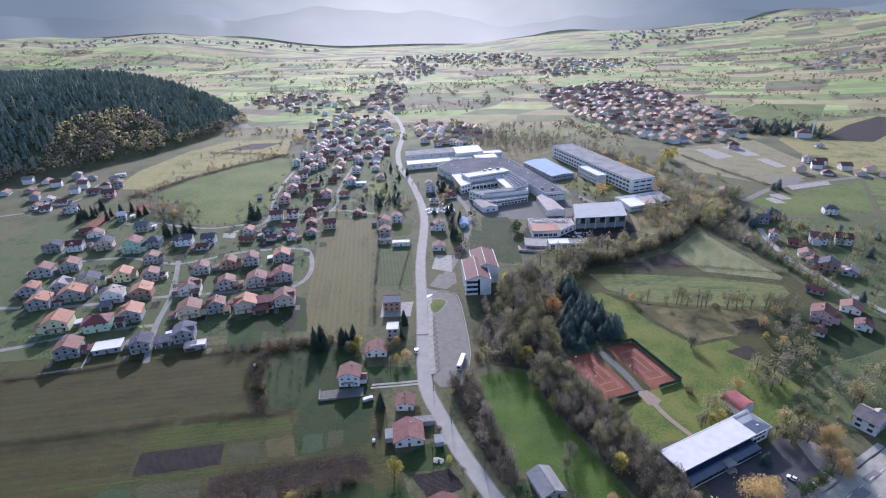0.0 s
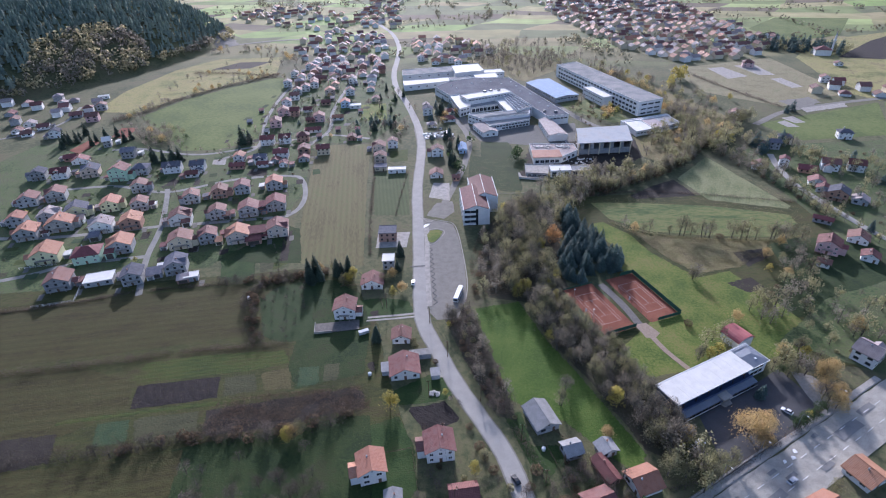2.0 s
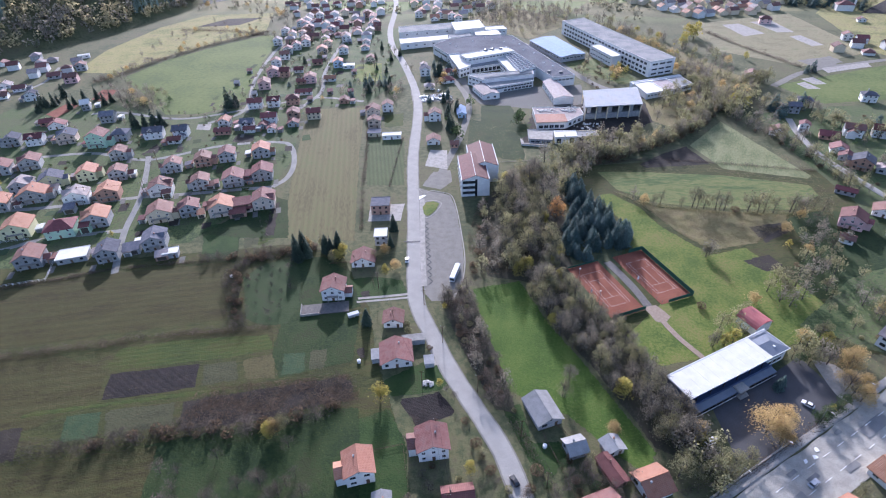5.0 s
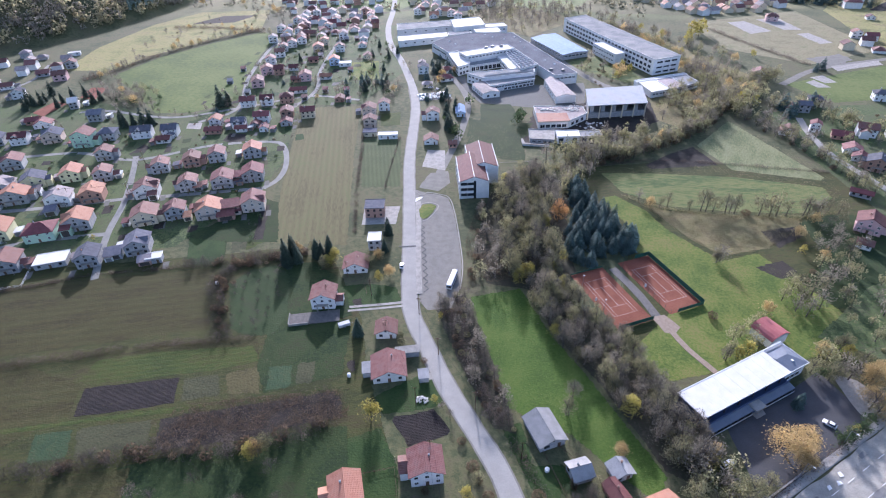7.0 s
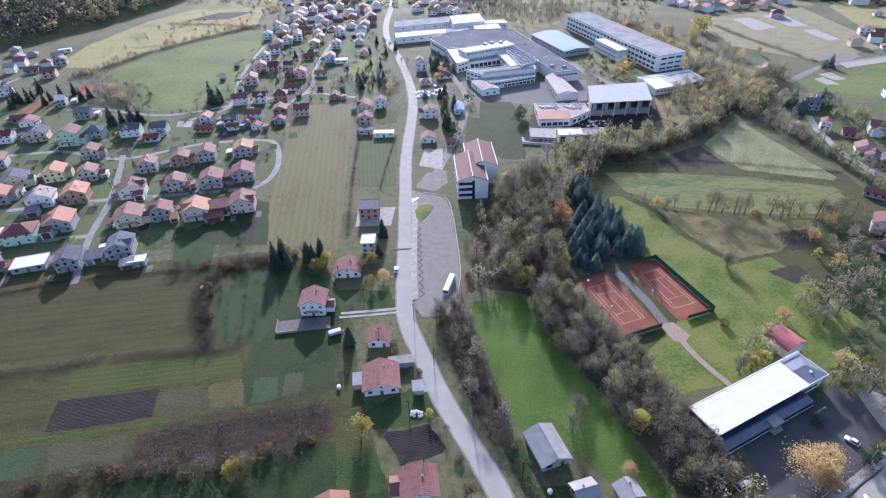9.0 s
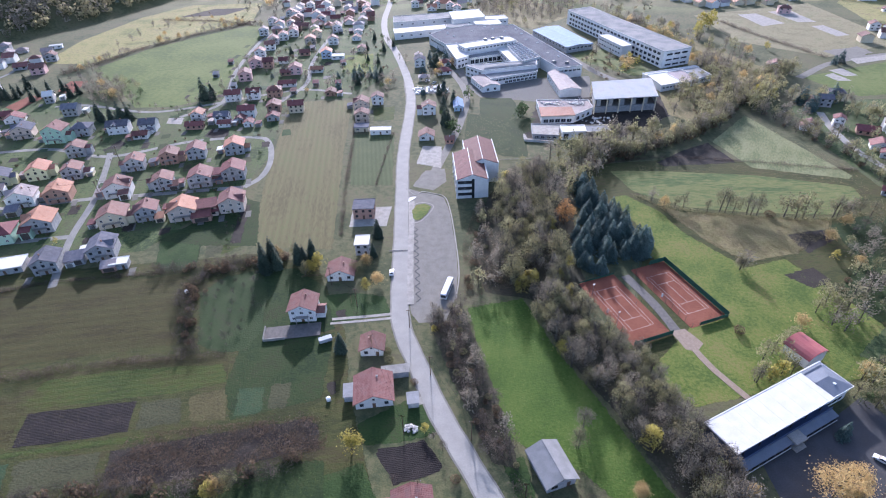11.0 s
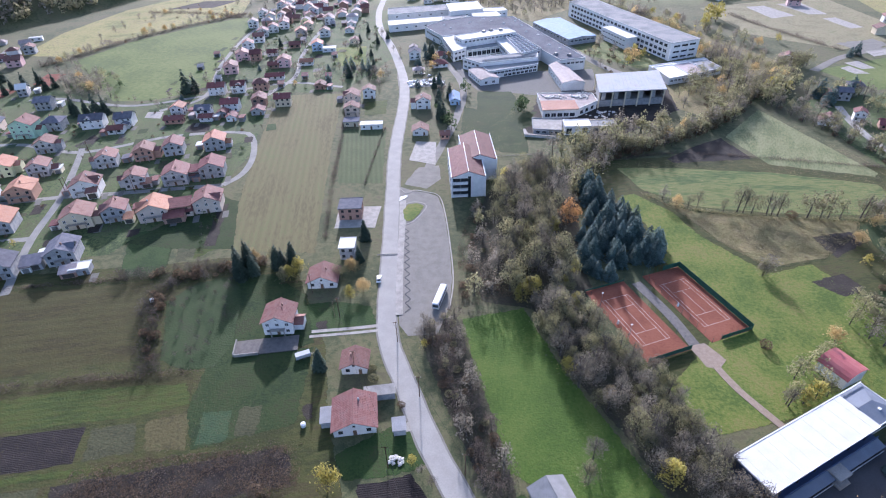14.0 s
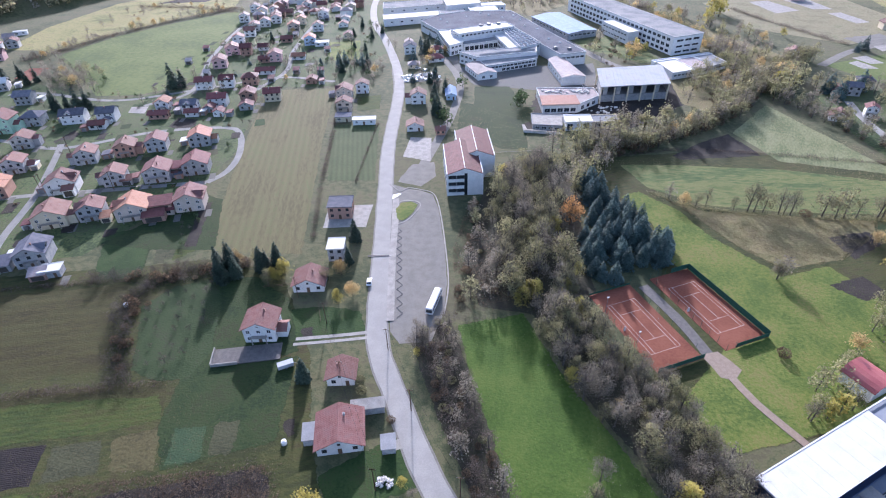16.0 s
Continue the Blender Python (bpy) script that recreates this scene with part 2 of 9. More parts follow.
# walls and roofs
W = {
    "w": mat("wall_white", [(0.62, 0.62, 0.60), (0.74, 0.73, 0.71)], 0.5, 0.85, 0.05, 6, objrand=0.1),
    "c": mat("wall_cream", [(0.58, 0.50, 0.36), (0.66, 0.58, 0.42)], 0.5, 0.85, 0.05, 6, objrand=0.1),
    "y": mat("wall_yellow", [(0.62, 0.60, 0.36), (0.68, 0.66, 0.42)], 0.5, 0.85, 0.05, 6, objrand=0.1),
    "g": mat("wall_green", [(0.38, 0.55, 0.42), (0.45, 0.62, 0.48)], 0.5, 0.85, 0.05, 6, objrand=0.08),
    "u": mat("wall_block", [(0.25, 0.26, 0.275), (0.34, 0.345, 0.35), (0.40, 0.40, 0.39)], 0.6, 0.95, 0.3, 3, objrand=0.15),
    "b": mat("wall_brick", [(0.33, 0.20, 0.15), (0.40, 0.25, 0.185)], 0.7, 0.9, 0.2, 4, objrand=0.15),
    "p": mat("wall_pink", [(0.58, 0.38, 0.36), (0.64, 0.44, 0.42)], 0.5, 0.85, 0.05, 6, objrand=0.1),
    "s": mat("wall_salmon", [(0.52, 0.43, 0.35), (0.60, 0.50, 0.42)], 0.5, 0.85, 0.05, 6, objrand=0.12),
    "l": mat("wall_pale_blue", [(0.45, 0.56, 0.68), (0.52, 0.62, 0.72)], 0.5, 0.85, 0.05, 6, objrand=0.06),
}
R = {
    "g": mat("roof_sheet_grey", [(0.24, 0.24, 0.235), (0.33, 0.325, 0.32)], 0.4, 0.8, 0.1, 5, objrand=0.15, local=True),
    "o": mat("roof_orange", [(0.289, 0.132, 0.080), (0.385, 0.185, 0.113), (0.332, 0.177, 0.118)], 0.5, 0.75, 0.4, 5, objrand=0.18, local=True),
    "r": mat("roof_red", [(0.129, 0.056, 0.045), (0.189, 0.089, 0.073), (0.151, 0.089, 0.078)], 0.5, 0.75, 0.4, 5, objrand=0.25, local=True),
    "m": mat("roof_maroon", [(0.123, 0.045, 0.042), (0.180, 0.068, 0.061)], 0.5, 0.75, 0.4, 5, objrand=0.25, local=True),
    "d": mat("roof_slate", [(0.105, 0.108, 0.125), (0.165, 0.165, 0.185)], 0.5, 0.55, 0.3, 5, objrand=0.25, local=True),
    "p": mat("roof_faded", [(0.25, 0.21, 0.20), (0.34, 0.29, 0.27)], 0.5, 0.8, 0.4, 5, objrand=0.25, local=True),
    "w": mat("roof_sheet_white", [(0.541, 0.534, 0.503), (0.629, 0.619, 0.572)], 0.3, 0.8, 0.05, 5, objrand=0.08, local=True),
    "l": mat("roof_sheet_blue", [(0.160, 0.243, 0.367), (0.216, 0.315, 0.452)], 0.3, 0.8, 0.1, 5, objrand=0.08, local=True),
}
def courses(m, pitch=0.45):
    """Rows of tiles, felt in the relief and the tone."""
    nt = m.node_tree
    N, L = nt.nodes, nt.links
    bsdf = N["Principled BSDF"]
    tc = N.new("ShaderNodeTexCoord")
    wv = N.new("ShaderNodeTexWave")
    wv.bands_direction = "Z"
    wv.inputs["Scale"].default_value = 0.314 / pitch * 2
    wv.inputs["Distortion"].default_value = 0.4
    L.new(tc.outputs["Object"], wv.inputs["Vector"])
    wy = N.new("ShaderNodeTexWave")
    wy.bands_direction = "Y"
    wy.inputs["Scale"].default_value = 0.314 / 0.6
    wy.inputs["Distortion"].default_value = 0.6
    L.new(tc.outputs["Object"], wy.inputs["Vector"])
    ad = N.new("ShaderNodeMath")
    ad.operation = "ADD"
    L.new(wv.outputs["Fac"], ad.inputs[0]), L.new(wy.outputs["Fac"], ad.inputs[1])
    bp = N.new("ShaderNodeBump")
    bp.inputs["Strength"].default_value, bp.inputs["Distance"].default_value = 0.3, 0.12
    L.new(ad.outputs[0], bp.inputs["Height"])
    L.new(bsdf.inputs["Normal"].links[0].from_socket, bp.inputs["Normal"])
    L.new(bp.outputs[0], bsdf.inputs["Normal"])
    mr = N.new("ShaderNodeMapRange")
    mr.inputs["From Max"].default_value = 2.0
    mr.inputs["To Min"].default_value, mr.inputs["To Max"].default_value = 0.94, 1.06
    L.new(ad.outputs[0], mr.inputs["Value"])
    hs = N.new("ShaderNodeHueSaturation")
    L.new(mr.outputs[0], hs.inputs["Value"]), L.new(bsdf.inputs["Base Color"].links[0].from_socket, hs.inputs["Color"])
    L.new(hs.outputs[0], bsdf.inputs["Base Color"])


for k_ in "ormp":
    courses(R[k_])
mat("roof_bitumen", [(0.095, 0.101, 0.116), (0.134, 0.142, 0.158), (0.173, 0.178, 0.196)], 0.06, 0.75, 0.2, 3)
mat("roof_pale_blue", [(0.143, 0.162, 0.192), (0.177, 0.198, 0.230)], 0.3, 0.7, 0.1, 4)
mat("roof_corrugated", [(0.205, 0.210, 0.210), (0.277, 0.281, 0.273), (0.349, 0.331, 0.312)], 0.1, 0.75, 0.2, 3)
for k_ in ("roof_bitumen", "roof_corrugated", "roof_pale", "roof_slate", "roof_sheet_grey"):
    MATS[k_].node_tree.nodes["Principled BSDF"].inputs["Specular IOR Level"].default_value = 0.05
    MATS[k_].node_tree.nodes["Principled BSDF"].inputs["Roughness"].default_value = 0.95
mat("trim_white", [(0.68, 0.68, 0.66), (0.78, 0.78, 0.76)], 0.8, 0.6)
mat("trim_dark", [(0.05, 0.045, 0.04), (0.08, 0.07, 0.06)], 0.8, 0.6)
mat("wood_dark", [(0.09, 0.055, 0.035), (0.14, 0.09, 0.055)], 1.2, 0.75, objrand=0.2)
mat("metal_grey", [(0.22, 0.22, 0.23), (0.30, 0.30, 0.31)], 0.8, 0.45, metal=0.6)
mat("panel_bright", [(0.050, 0.075, 0.150), (0.066, 0.096, 0.180)], 0.3, 0.5)
mat("panel_blue", [(0.028, 0.045, 0.10), (0.04, 0.065, 0.13)], 0.3, 0.5, objrand=0.15)
mat("mesh_green", [(0.02, 0.075, 0.05), (0.03, 0.10, 0.065)], 0.8, 0.8)
mat("rubber", [(0.02, 0.02, 0.02), (0.035, 0.035, 0.035)], 2, 0.85)
glass = mat("window_glass", [(0.02, 0.025, 0.03), (0.04, 0.045, 0.05)], 0.4, 0.12, objrand=0.3)
glass.node_tree.nodes["Principled BSDF"].inputs["Specular IOR Level"].default_value = 0.6
for key_, c_ in (("white", (0.72, 0.72, 0.72)), ("dark", (0.03, 0.032, 0.036)), ("silver", (0.42, 0.43, 0.45)), ("red", (0.35, 0.03, 0.03)), ("blue", (0.04, 0.08, 0.22))):
    mat("paint_" + key_, [c_, tuple(min(1, v * 1.08) for v in c_)], 0.6, 0.3)
# plants
mat("bark", [(0.07, 0.06, 0.05), (0.12, 0.105, 0.09)], 2.0, 0.95, 0.5, 6)
leaf("leaf_bare", [(0.161, 0.142, 0.109), (0.223, 0.199, 0.154), (0.284, 0.256, 0.199)])
leaf("leaf_scrub", [(0.108, 0.076, 0.048), (0.157, 0.113, 0.071), (0.194, 0.144, 0.092)])
leaf("leaf_olive", [(0.179, 0.171, 0.090), (0.247, 0.234, 0.119), (0.303, 0.285, 0.159)])
leaf("leaf_yellow", [(0.336, 0.289, 0.073), (0.424, 0.366, 0.094), (0.477, 0.423, 0.135)])
leaf("leaf_orange", [(0.328, 0.178, 0.065), (0.397, 0.225, 0.086)])
leaf("leaf_ochre", [(0.384, 0.283, 0.125), (0.474, 0.350, 0.158), (0.543, 0.419, 0.203)])
leaf("leaf_spruce", [(0.050, 0.085, 0.072), (0.074, 0.116, 0.100), (0.118, 0.165, 0.145)], trans=0.15)
# lighter than conifer needles: the haze over the knoll sits in this colour
leaf("leaf_forest", [(0.120, 0.160, 0.130), (0.164, 0.203, 0.160), (0.226, 0.254, 0.190)], 0.012, trans=0.3)
leaf("leaf_gold", [(0.234, 0.213, 0.124), (0.331, 0.291, 0.161), (0.428, 0.368, 0.219)], 0.02)
leaf("leaf_pale", [(0.187, 0.175, 0.103), (0.249, 0.230, 0.136), (0.299, 0.280, 0.171)])
leaf("leaf_hedge", [(0.085, 0.067, 0.052), (0.116, 0.091, 0.073), (0.150, 0.124, 0.101)])
leaf("leaf_bramble", [(0.070, 0.062, 0.050), (0.100, 0.088, 0.070), (0.130, 0.115, 0.092)])
leaf("leaf_twig", [(0.085, 0.068, 0.052), (0.118, 0.096, 0.076), (0.150, 0.125, 0.100)], trans=0.35)
leaf("leaf_conifer", [(0.030, 0.048, 0.032), (0.044, 0.066, 0.042), (0.062, 0.086, 0.056)], trans=0.15)
# far trees: foliage lightened so that the colour carries the haze
leaf("leaf_far", [(0.19, 0.18, 0.12), (0.26, 0.245, 0.16)])
leaf("leaf_green", [(0.06, 0.095, 0.042), (0.09, 0.125, 0.055)])


# ---- mesh helpers ----
class Shape:
    """Collects boxes, slabs and tubes of one part, then makes its mesh."""

    def __init__(self):
        self.v, self.f, self.k = [], [], []

    def poly(self, pts, k=0):
        n = len(self.v)
        self.v += [tuple(p) for p in pts]
        self.f.append(tuple(range(n, n + len(pts))))
        self.k.append(k)
        return self

    def solid(self, bottom, top, k=0):
        """A closed solid between two rings of the same number of points, counter-clockwise from above."""
        n, c = len(self.v), len(bottom)
        self.v += [tuple(p) for p in bottom] + [tuple(p) for p in top]
        self.f += [tuple(range(n + c - 1, n - 1, -1)), tuple(range(n + c, n + 2 * c))]
        self.f += [(n + i, n + (i + 1) % c, n + c + (i + 1) % c, n + c + i) for i in range(c)]
        self.k += [k] * (c + 2)
        return self

    def box(self, x0, y0, z0, x1, y1, z1, k=0):
        ring = ((x0, y0), (x1, y0), (x1, y1), (x0, y1))
        return self.solid([(*p, z0) for p in ring], [(*p, z1) for p in ring], k)

    def tube(self, a, b, ra, rb, n=6, k=0):
        a, b = Vector(a), Vector(b)
        q = (b - a).to_track_quat("Z", "Y")
        ring = [Vector((math.cos(6.2832 * i / n), math.sin(6.2832 * i / n), 0)) for i in range(n)]
        return self.solid([a + q @ (p * ra) for p in ring], [b + q @ (p * rb) for p in ring], k)

    def mesh(self, name, *mats):
        me = bpy.data.meshes.new(name)
        me.from_pydata(self.v, [], self.f)
        for m in mats:
            me.materials.append(MATS[m] if isinstance(m, str) else m)
        if len(mats) > 1:
            me.polygons.foreach_set("material_index", self.k)
        me.update()
        return me


def part(name, me, parent, label="", m=None):
    ob = new(name, me)
    ob.parent = parent
    if m is not None:
        ob.matrix_basis = m
    if label:
        ob["label"] = label
    return ob


def thing(name, m, label, category, group="", kind=""):
    ob = new(name)
    ob.matrix_basis = m
    ob.empty_display_size = 0.5
    return tagged(ob, label, category, group, kind)


def smooth(pts, step=4.0):
    """A flowing line through the points, in even steps."""
    P = [Vector((p[0], p[1], 0)) for p in pts]
    P = [P[0] * 2 - P[1]] + P + [P[-1] * 2 - P[-2]]
    out = []
    for i in range(1, len(P) - 2):
        n = max(1, int((P[i + 1] - P[i]).length / step))
        for j in range(n):
            t = j / n
            a, b, c, d = P[i - 1], P[i], P[i + 1], P[i + 2]
            out.append(0.5 * ((2 * b) + (c - a) * t + (2 * a - 5 * b + 4 * c - d) * t * t + (3 * b - a - 3 * c + d) * t ** 3))
    return out + [P[-2]]


def height(x, y):
    """The lie of the land: a flat valley floor, a wooded knoll on one side, long slopes on the other, mountains beyond."""
    def ss(v, a, b):
        t = np.clip((v - a) / (b - a), 0, 1)
        return t * t * (3 - 2 * t)
    x, y = np.asarray(x, float), np.asarray(y, float)
    u = np.where(x > -800, (x + 800) / 352, (x + 800) / 900)
    v = np.where(y > 880, (y - 880) / 140, (y - 880) / 470)
    z = 82 * np.clip(1 - np.hypot(u, v) ** 3, 0, 1)
    east = ss(x - 0.12 * y, 330, 1500) * ss(y, 420, 1500)
    z = z + 95 * east * (0.75 + 0.25 * np.sin(x / 170 + 1) * np.sin(y / 210))
    r, az_ = np.hypot(x, y), np.degrees(np.arctan2(x, np.maximum(y, 1)))
    flank = 92 * ss(-az_, 15, 33) + 52 * ss(az_, -5, 7)
    return z + np.where(y > 0, flank * ss(r, 1900, 3350) * (1 + 0.16 * np.sin(x / 140) * np.sin(y / 190 + x / 400)), 0)


LAYER, USED = [0], []


def layer(z):
    """Each sheet on the ground lies a few millimetres above the one before."""
    LAYER[0] += 1
    z += LAYER[0] * 0.0004
    while any(abs(z - u) < 0.0002 for u in USED):
        z += 0.00025
    USED.append(z)
    return z


def strip(name, pts, width, z, material, label, width2=None, flat=True):
    """A road or path of even width along a flowing line, as a slab on the land."""
    line = smooth(pts)
    z = layer(z)
    n = len(line)
    s = Shape()
    edge = []
    for i, p in enumerate(line):
        d = (line[min(i + 1, n - 1)] - line[max(i - 1, 0)]).normalized()
        w = width if width2 is None else width + (width2 - width) * i / (n - 1)
        w *= 1 + 0.03 * math.sin(i * 1.7) + 0.02 * math.sin(i * 0.61)
        q = Vector((-d.y, d.x, 0)) * w / 2
        h = 0.0 if flat else float(height(p.x, p.y))
        edge.append((p + q + Vector((0, 0, z + h)), p - q + Vector((0, 0, z + h))))
    for (a, b), (c, d) in zip(edge, edge[1:]):
        s.poly((a, b, d, c))
    down = Vector((0, 0, -0.25))
    for (a, b), (c, d) in zip(edge, edge[1:]):
        s.poly((a + down, a, c, c + down))
        s.poly((b, b + down, d + down, d))
    ob = new(name, s.mesh(name, material))
    return tagged(ob, label, name.split("_")[0], kind="structure")


def ragged(m):
    """Lets a field's sheet thin out in tufts over its last metres, by the edge value stored on the sheet."""
    nt = m.node_tree
    N, L = nt.nodes, nt.links
    at = N.new("ShaderNodeAttribute")
    at.attribute_name = "edge"
    geo = N.new("ShaderNodeNewGeometry")
    nz = N.new("ShaderNodeTexNoise")
    nz.inputs["Scale"].default_value, nz.inputs["Detail"].default_value = 0.55, 5
    L.new(geo.outputs["Position"], nz.inputs["Vector"])
    ad = N.new("ShaderNodeMath")
    ad.operation = "ADD"
    L.new(at.outputs["Fac"], ad.inputs[0]), L.new(nz.outputs["Fac"], ad.inputs[1])
    mr = N.new("ShaderNodeMapRange")
    mr.inputs["From Min"].default_value, mr.inputs["From Max"].default_value = 0.94, 0.97
    L.new(ad.outputs[0], mr.inputs["Value"])
    tr = N.new("ShaderNodeBsdfTransparent")
    mx = N.new("ShaderNodeMixShader")
    L.new(mr.outputs[0], mx.inputs[0])
    L.new(tr.outputs[0], mx.inputs[1]), L.new(N["Principled BSDF"].outputs[0], mx.inputs[2])
    L.new(mx.outputs[0], N["Material Output"].inputs["Surface"])


for k_ in ("meadow_green", "meadow_lawn", "meadow_olive", "stubble", "strip_green", "orchard_floor", "faded_weeds", "faded_dry", "shaded_floor", "mown", "lawn", "bare_earth", "weedy", "cabbage", "dry_grass", "heath", "ploughed", "slope_green", "pale_meadow", "garden_mix", "sown", "rough_green", "garden_green"):
    ragged(MATS[k_])


def within(x, y, poly):
    hit = False
    for (x0, y0), (x1, y1) in zip(poly, poly[1:] + poly[:1]):
        if (y0 > y) != (y1 > y) and x < (x1 - x0) * (y - y0) / (y1 - y0) + x0:
            hit = not hit
    return hit


def area(name, pts, z, material, label, jitter=0.5, category="field", flat=True, soft=None):
    """A field or yard laid on the land; soft: the width over which a field's edge frays."""
    rnd = random.Random(int(abs(pts[0][0] * 13 + pts[0][1] * 7)) + len(pts))
    z = layer(z)
    soft = (2.2 if name == "field" else 0.5) if soft is None else soft
    if material == "ploughed":
        soft = 0.8
    turn = sum((x1 - x0) * (y1 + y0) for (x0, y0), (x1, y1) in zip(pts, pts[1:] + pts[:1]))
    if turn > 0:
        pts = pts[::-1]
    ring = []
    for (x0, y0), (x1, y1) in zip(pts, pts[1:] + pts[:1]):
        n = max(1, int(math.hypot(x1 - x0, y1 - y0) / 4))
        for i in range(n):
            t = i / n
            ring.append(Vector((x0 + (x1 - x0) * t + rnd.uniform(-jitter, jitter), y0 + (y1 - y0) * t + rnd.uniform(-jitter, jitter))))
    n = len(ring)
    A = np.array([(p.x, p.y) for p in ring])
    B = np.roll(A, -1, 0)

    def rim(p):
        """How far a point lies from the sheet's border."""
        d = B - A
        t = np.clip(((p - A) * d).sum(1) / np.maximum((d * d).sum(1), 1e-9), 0, 1)
        return float(np.sqrt((((A + d * t[:, None]) - p) ** 2).sum(1).min()))

    poly = [tuple(p) for p in A]
    pts2 = list(ring)
    for i in range(n):
        d = (ring[(i + 1) % n] - ring[i - 1]).normalized()
        for k in (1.0, 2.2):
            p = ring[i] + Vector((-d.y, d.x)) * soft * k
            if within(p.x, p.y, poly) and rim(np.array(p)) > soft * 0.6 * k:
                pts2.append(p)
    vs, _, fs = geometry.delaunay_2d_cdt(pts2, [(i, (i + 1) % n) for i in range(n)], [], 1, 0.01)[:3]
    bm = bmesh.new()
    edge = bm.verts.layers.float.new("edge")
    vv = []
    for p in vs:
        v = bm.verts.new((p.x, p.y, z + (0.0 if flat else float(height(p.x, p.y)))))
        v[edge] = min(1.0, rim(np.array(p)) / soft)
        vv.append(v)
    for f in fs:
        bm.faces.new([vv[k] for k in f])
    bm.normal_update()
    for f in bm.faces:
        if f.normal.z < 0:
            f.normal_flip()
    me = bpy.data.meshes.new(name)
    bm.to_mesh(me)
    bm.free()
    me.materials.append(MATS[material])
    return tagged(new(name, me), label, category, kind="structure")


# ---- the land ----
def far_land():
    """Grass near by; a patchwork of strip fields over the valley floor; woods on the mountains."""
    m = mat("land", [(0.054, 0.064, 0.028), (0.078, 0.086, 0.037), (0.117, 0.113, 0.054), (0.091, 0.084, 0.045)], 0.03, 0.95, 0.5, 0.8)
    nt = m.node_tree
    N, L = nt.nodes, nt.links
    bsdf = N["Principled BSDF"]
    near = bsdf.inputs["Base Color"].links[0].from_socket
    geo = N.new("ShaderNodeNewGeometry")
    wob = N.new("ShaderNodeTexNoise")
    wob.inputs["Scale"].default_value = 0.004
    L.new(geo.outputs["Position"], wob.inputs["Vector"])
    wv = N.new("ShaderNodeVectorMath")
    wv.operation = "MULTIPLY_ADD"
    wv.inputs[1].default_value = (130, 130, 0)
    L.new(wob.outputs["Color"], wv.inputs[0]), L.new(geo.outputs["Position"], wv.inputs[2])
    mp = N.new("ShaderNodeMapping")
    mp.inputs["Rotation"].default_value = (0, 0, radians(12))
    mp.inputs["Scale"].default_value = (1 / 120, 1 / 55, 0.0)
    L.new(wv.outputs[0], mp.inputs["Vector"])
    fl = N.new("ShaderNodeVectorMath")
    fl.operation = "FLOOR"
    L.new(mp.outputs[0], fl.inputs[0])
    wn = N.new("ShaderNodeTexWhiteNoise")
    L.new(fl.outputs[0], wn.inputs["Vector"])
    ramp = N.new("ShaderNodeValToRGB")
    ramp.color_ramp.interpolation = "CONSTANT"
    # field colours paler than real grass: the distance haze is put into them
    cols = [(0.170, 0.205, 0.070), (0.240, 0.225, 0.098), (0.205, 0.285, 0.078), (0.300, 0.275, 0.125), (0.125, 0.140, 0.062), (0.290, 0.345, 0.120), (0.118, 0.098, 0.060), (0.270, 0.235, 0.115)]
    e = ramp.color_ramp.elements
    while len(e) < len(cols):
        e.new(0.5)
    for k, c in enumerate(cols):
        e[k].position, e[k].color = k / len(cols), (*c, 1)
    L.new(wn.outputs["Value"], ramp.inputs["Fac"])
    grain = N.new("ShaderNodeTexNoise")
    grain.inputs["Scale"].default_value, grain.inputs["Detail"].default_value = 0.03, 6
    L.new(geo.outputs["Position"], grain.inputs["Vector"])
    gm = N.new("ShaderNodeMapRange")
    gm.inputs["To Min"].default_value, gm.inputs["To Max"].default_value = 0.45, 1.5
    L.new(grain.outputs["Fac"], gm.inputs["Value"])
    hs = N.new("ShaderNodeHueSaturation")
    L.new(gm.outputs[0], hs.inputs["Value"]), L.new(ramp.outputs[0], hs.inputs["Color"])
    sep = N.new("ShaderNodeSeparateXYZ")
    L.new(geo.outputs["Position"], sep.inputs[0])
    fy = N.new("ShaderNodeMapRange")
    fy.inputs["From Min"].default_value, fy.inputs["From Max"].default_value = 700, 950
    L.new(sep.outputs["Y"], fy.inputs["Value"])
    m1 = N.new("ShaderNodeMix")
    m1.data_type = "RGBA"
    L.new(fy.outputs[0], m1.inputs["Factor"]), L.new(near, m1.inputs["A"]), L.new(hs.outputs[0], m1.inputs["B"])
    fz = N.new("ShaderNodeMapRange")
    fz.inputs["From Min"].default_value, fz.inputs["From Max"].default_value = 172, 196
    clump = N.new("ShaderNodeTexNoise")
    clump.inputs["Scale"].default_value, clump.inputs["Detail"].default_value = 0.006, 5
    L.new(geo.outputs["Position"], clump.inputs["Vector"])
    lift = N.new("ShaderNodeMath")
    lift.operation = "MULTIPLY_ADD"
    lift.inputs[1].default_value = 150
    L.new(clump.outputs["Fac"], lift.inputs[0]), L.new(sep.outputs["Z"], lift.inputs[2])
    L.new(lift.outputs[0], fz.inputs["Value"])
    wood = N.new("ShaderNodeValToRGB")
    wood.color_ramp.elements[0].color, wood.color_ramp.elements[1].color = (0.05, 0.055, 0.05, 1), (0.14, 0.13, 0.10, 1)
    wood.color_ramp.elements[0].position, wood.color_ramp.elements[1].position = 0.4, 0.65
    L.new(grain.outputs["Fac"], wood.inputs["Fac"])
    m2 = N.new("ShaderNodeMix")
    m2.data_type = "RGBA"
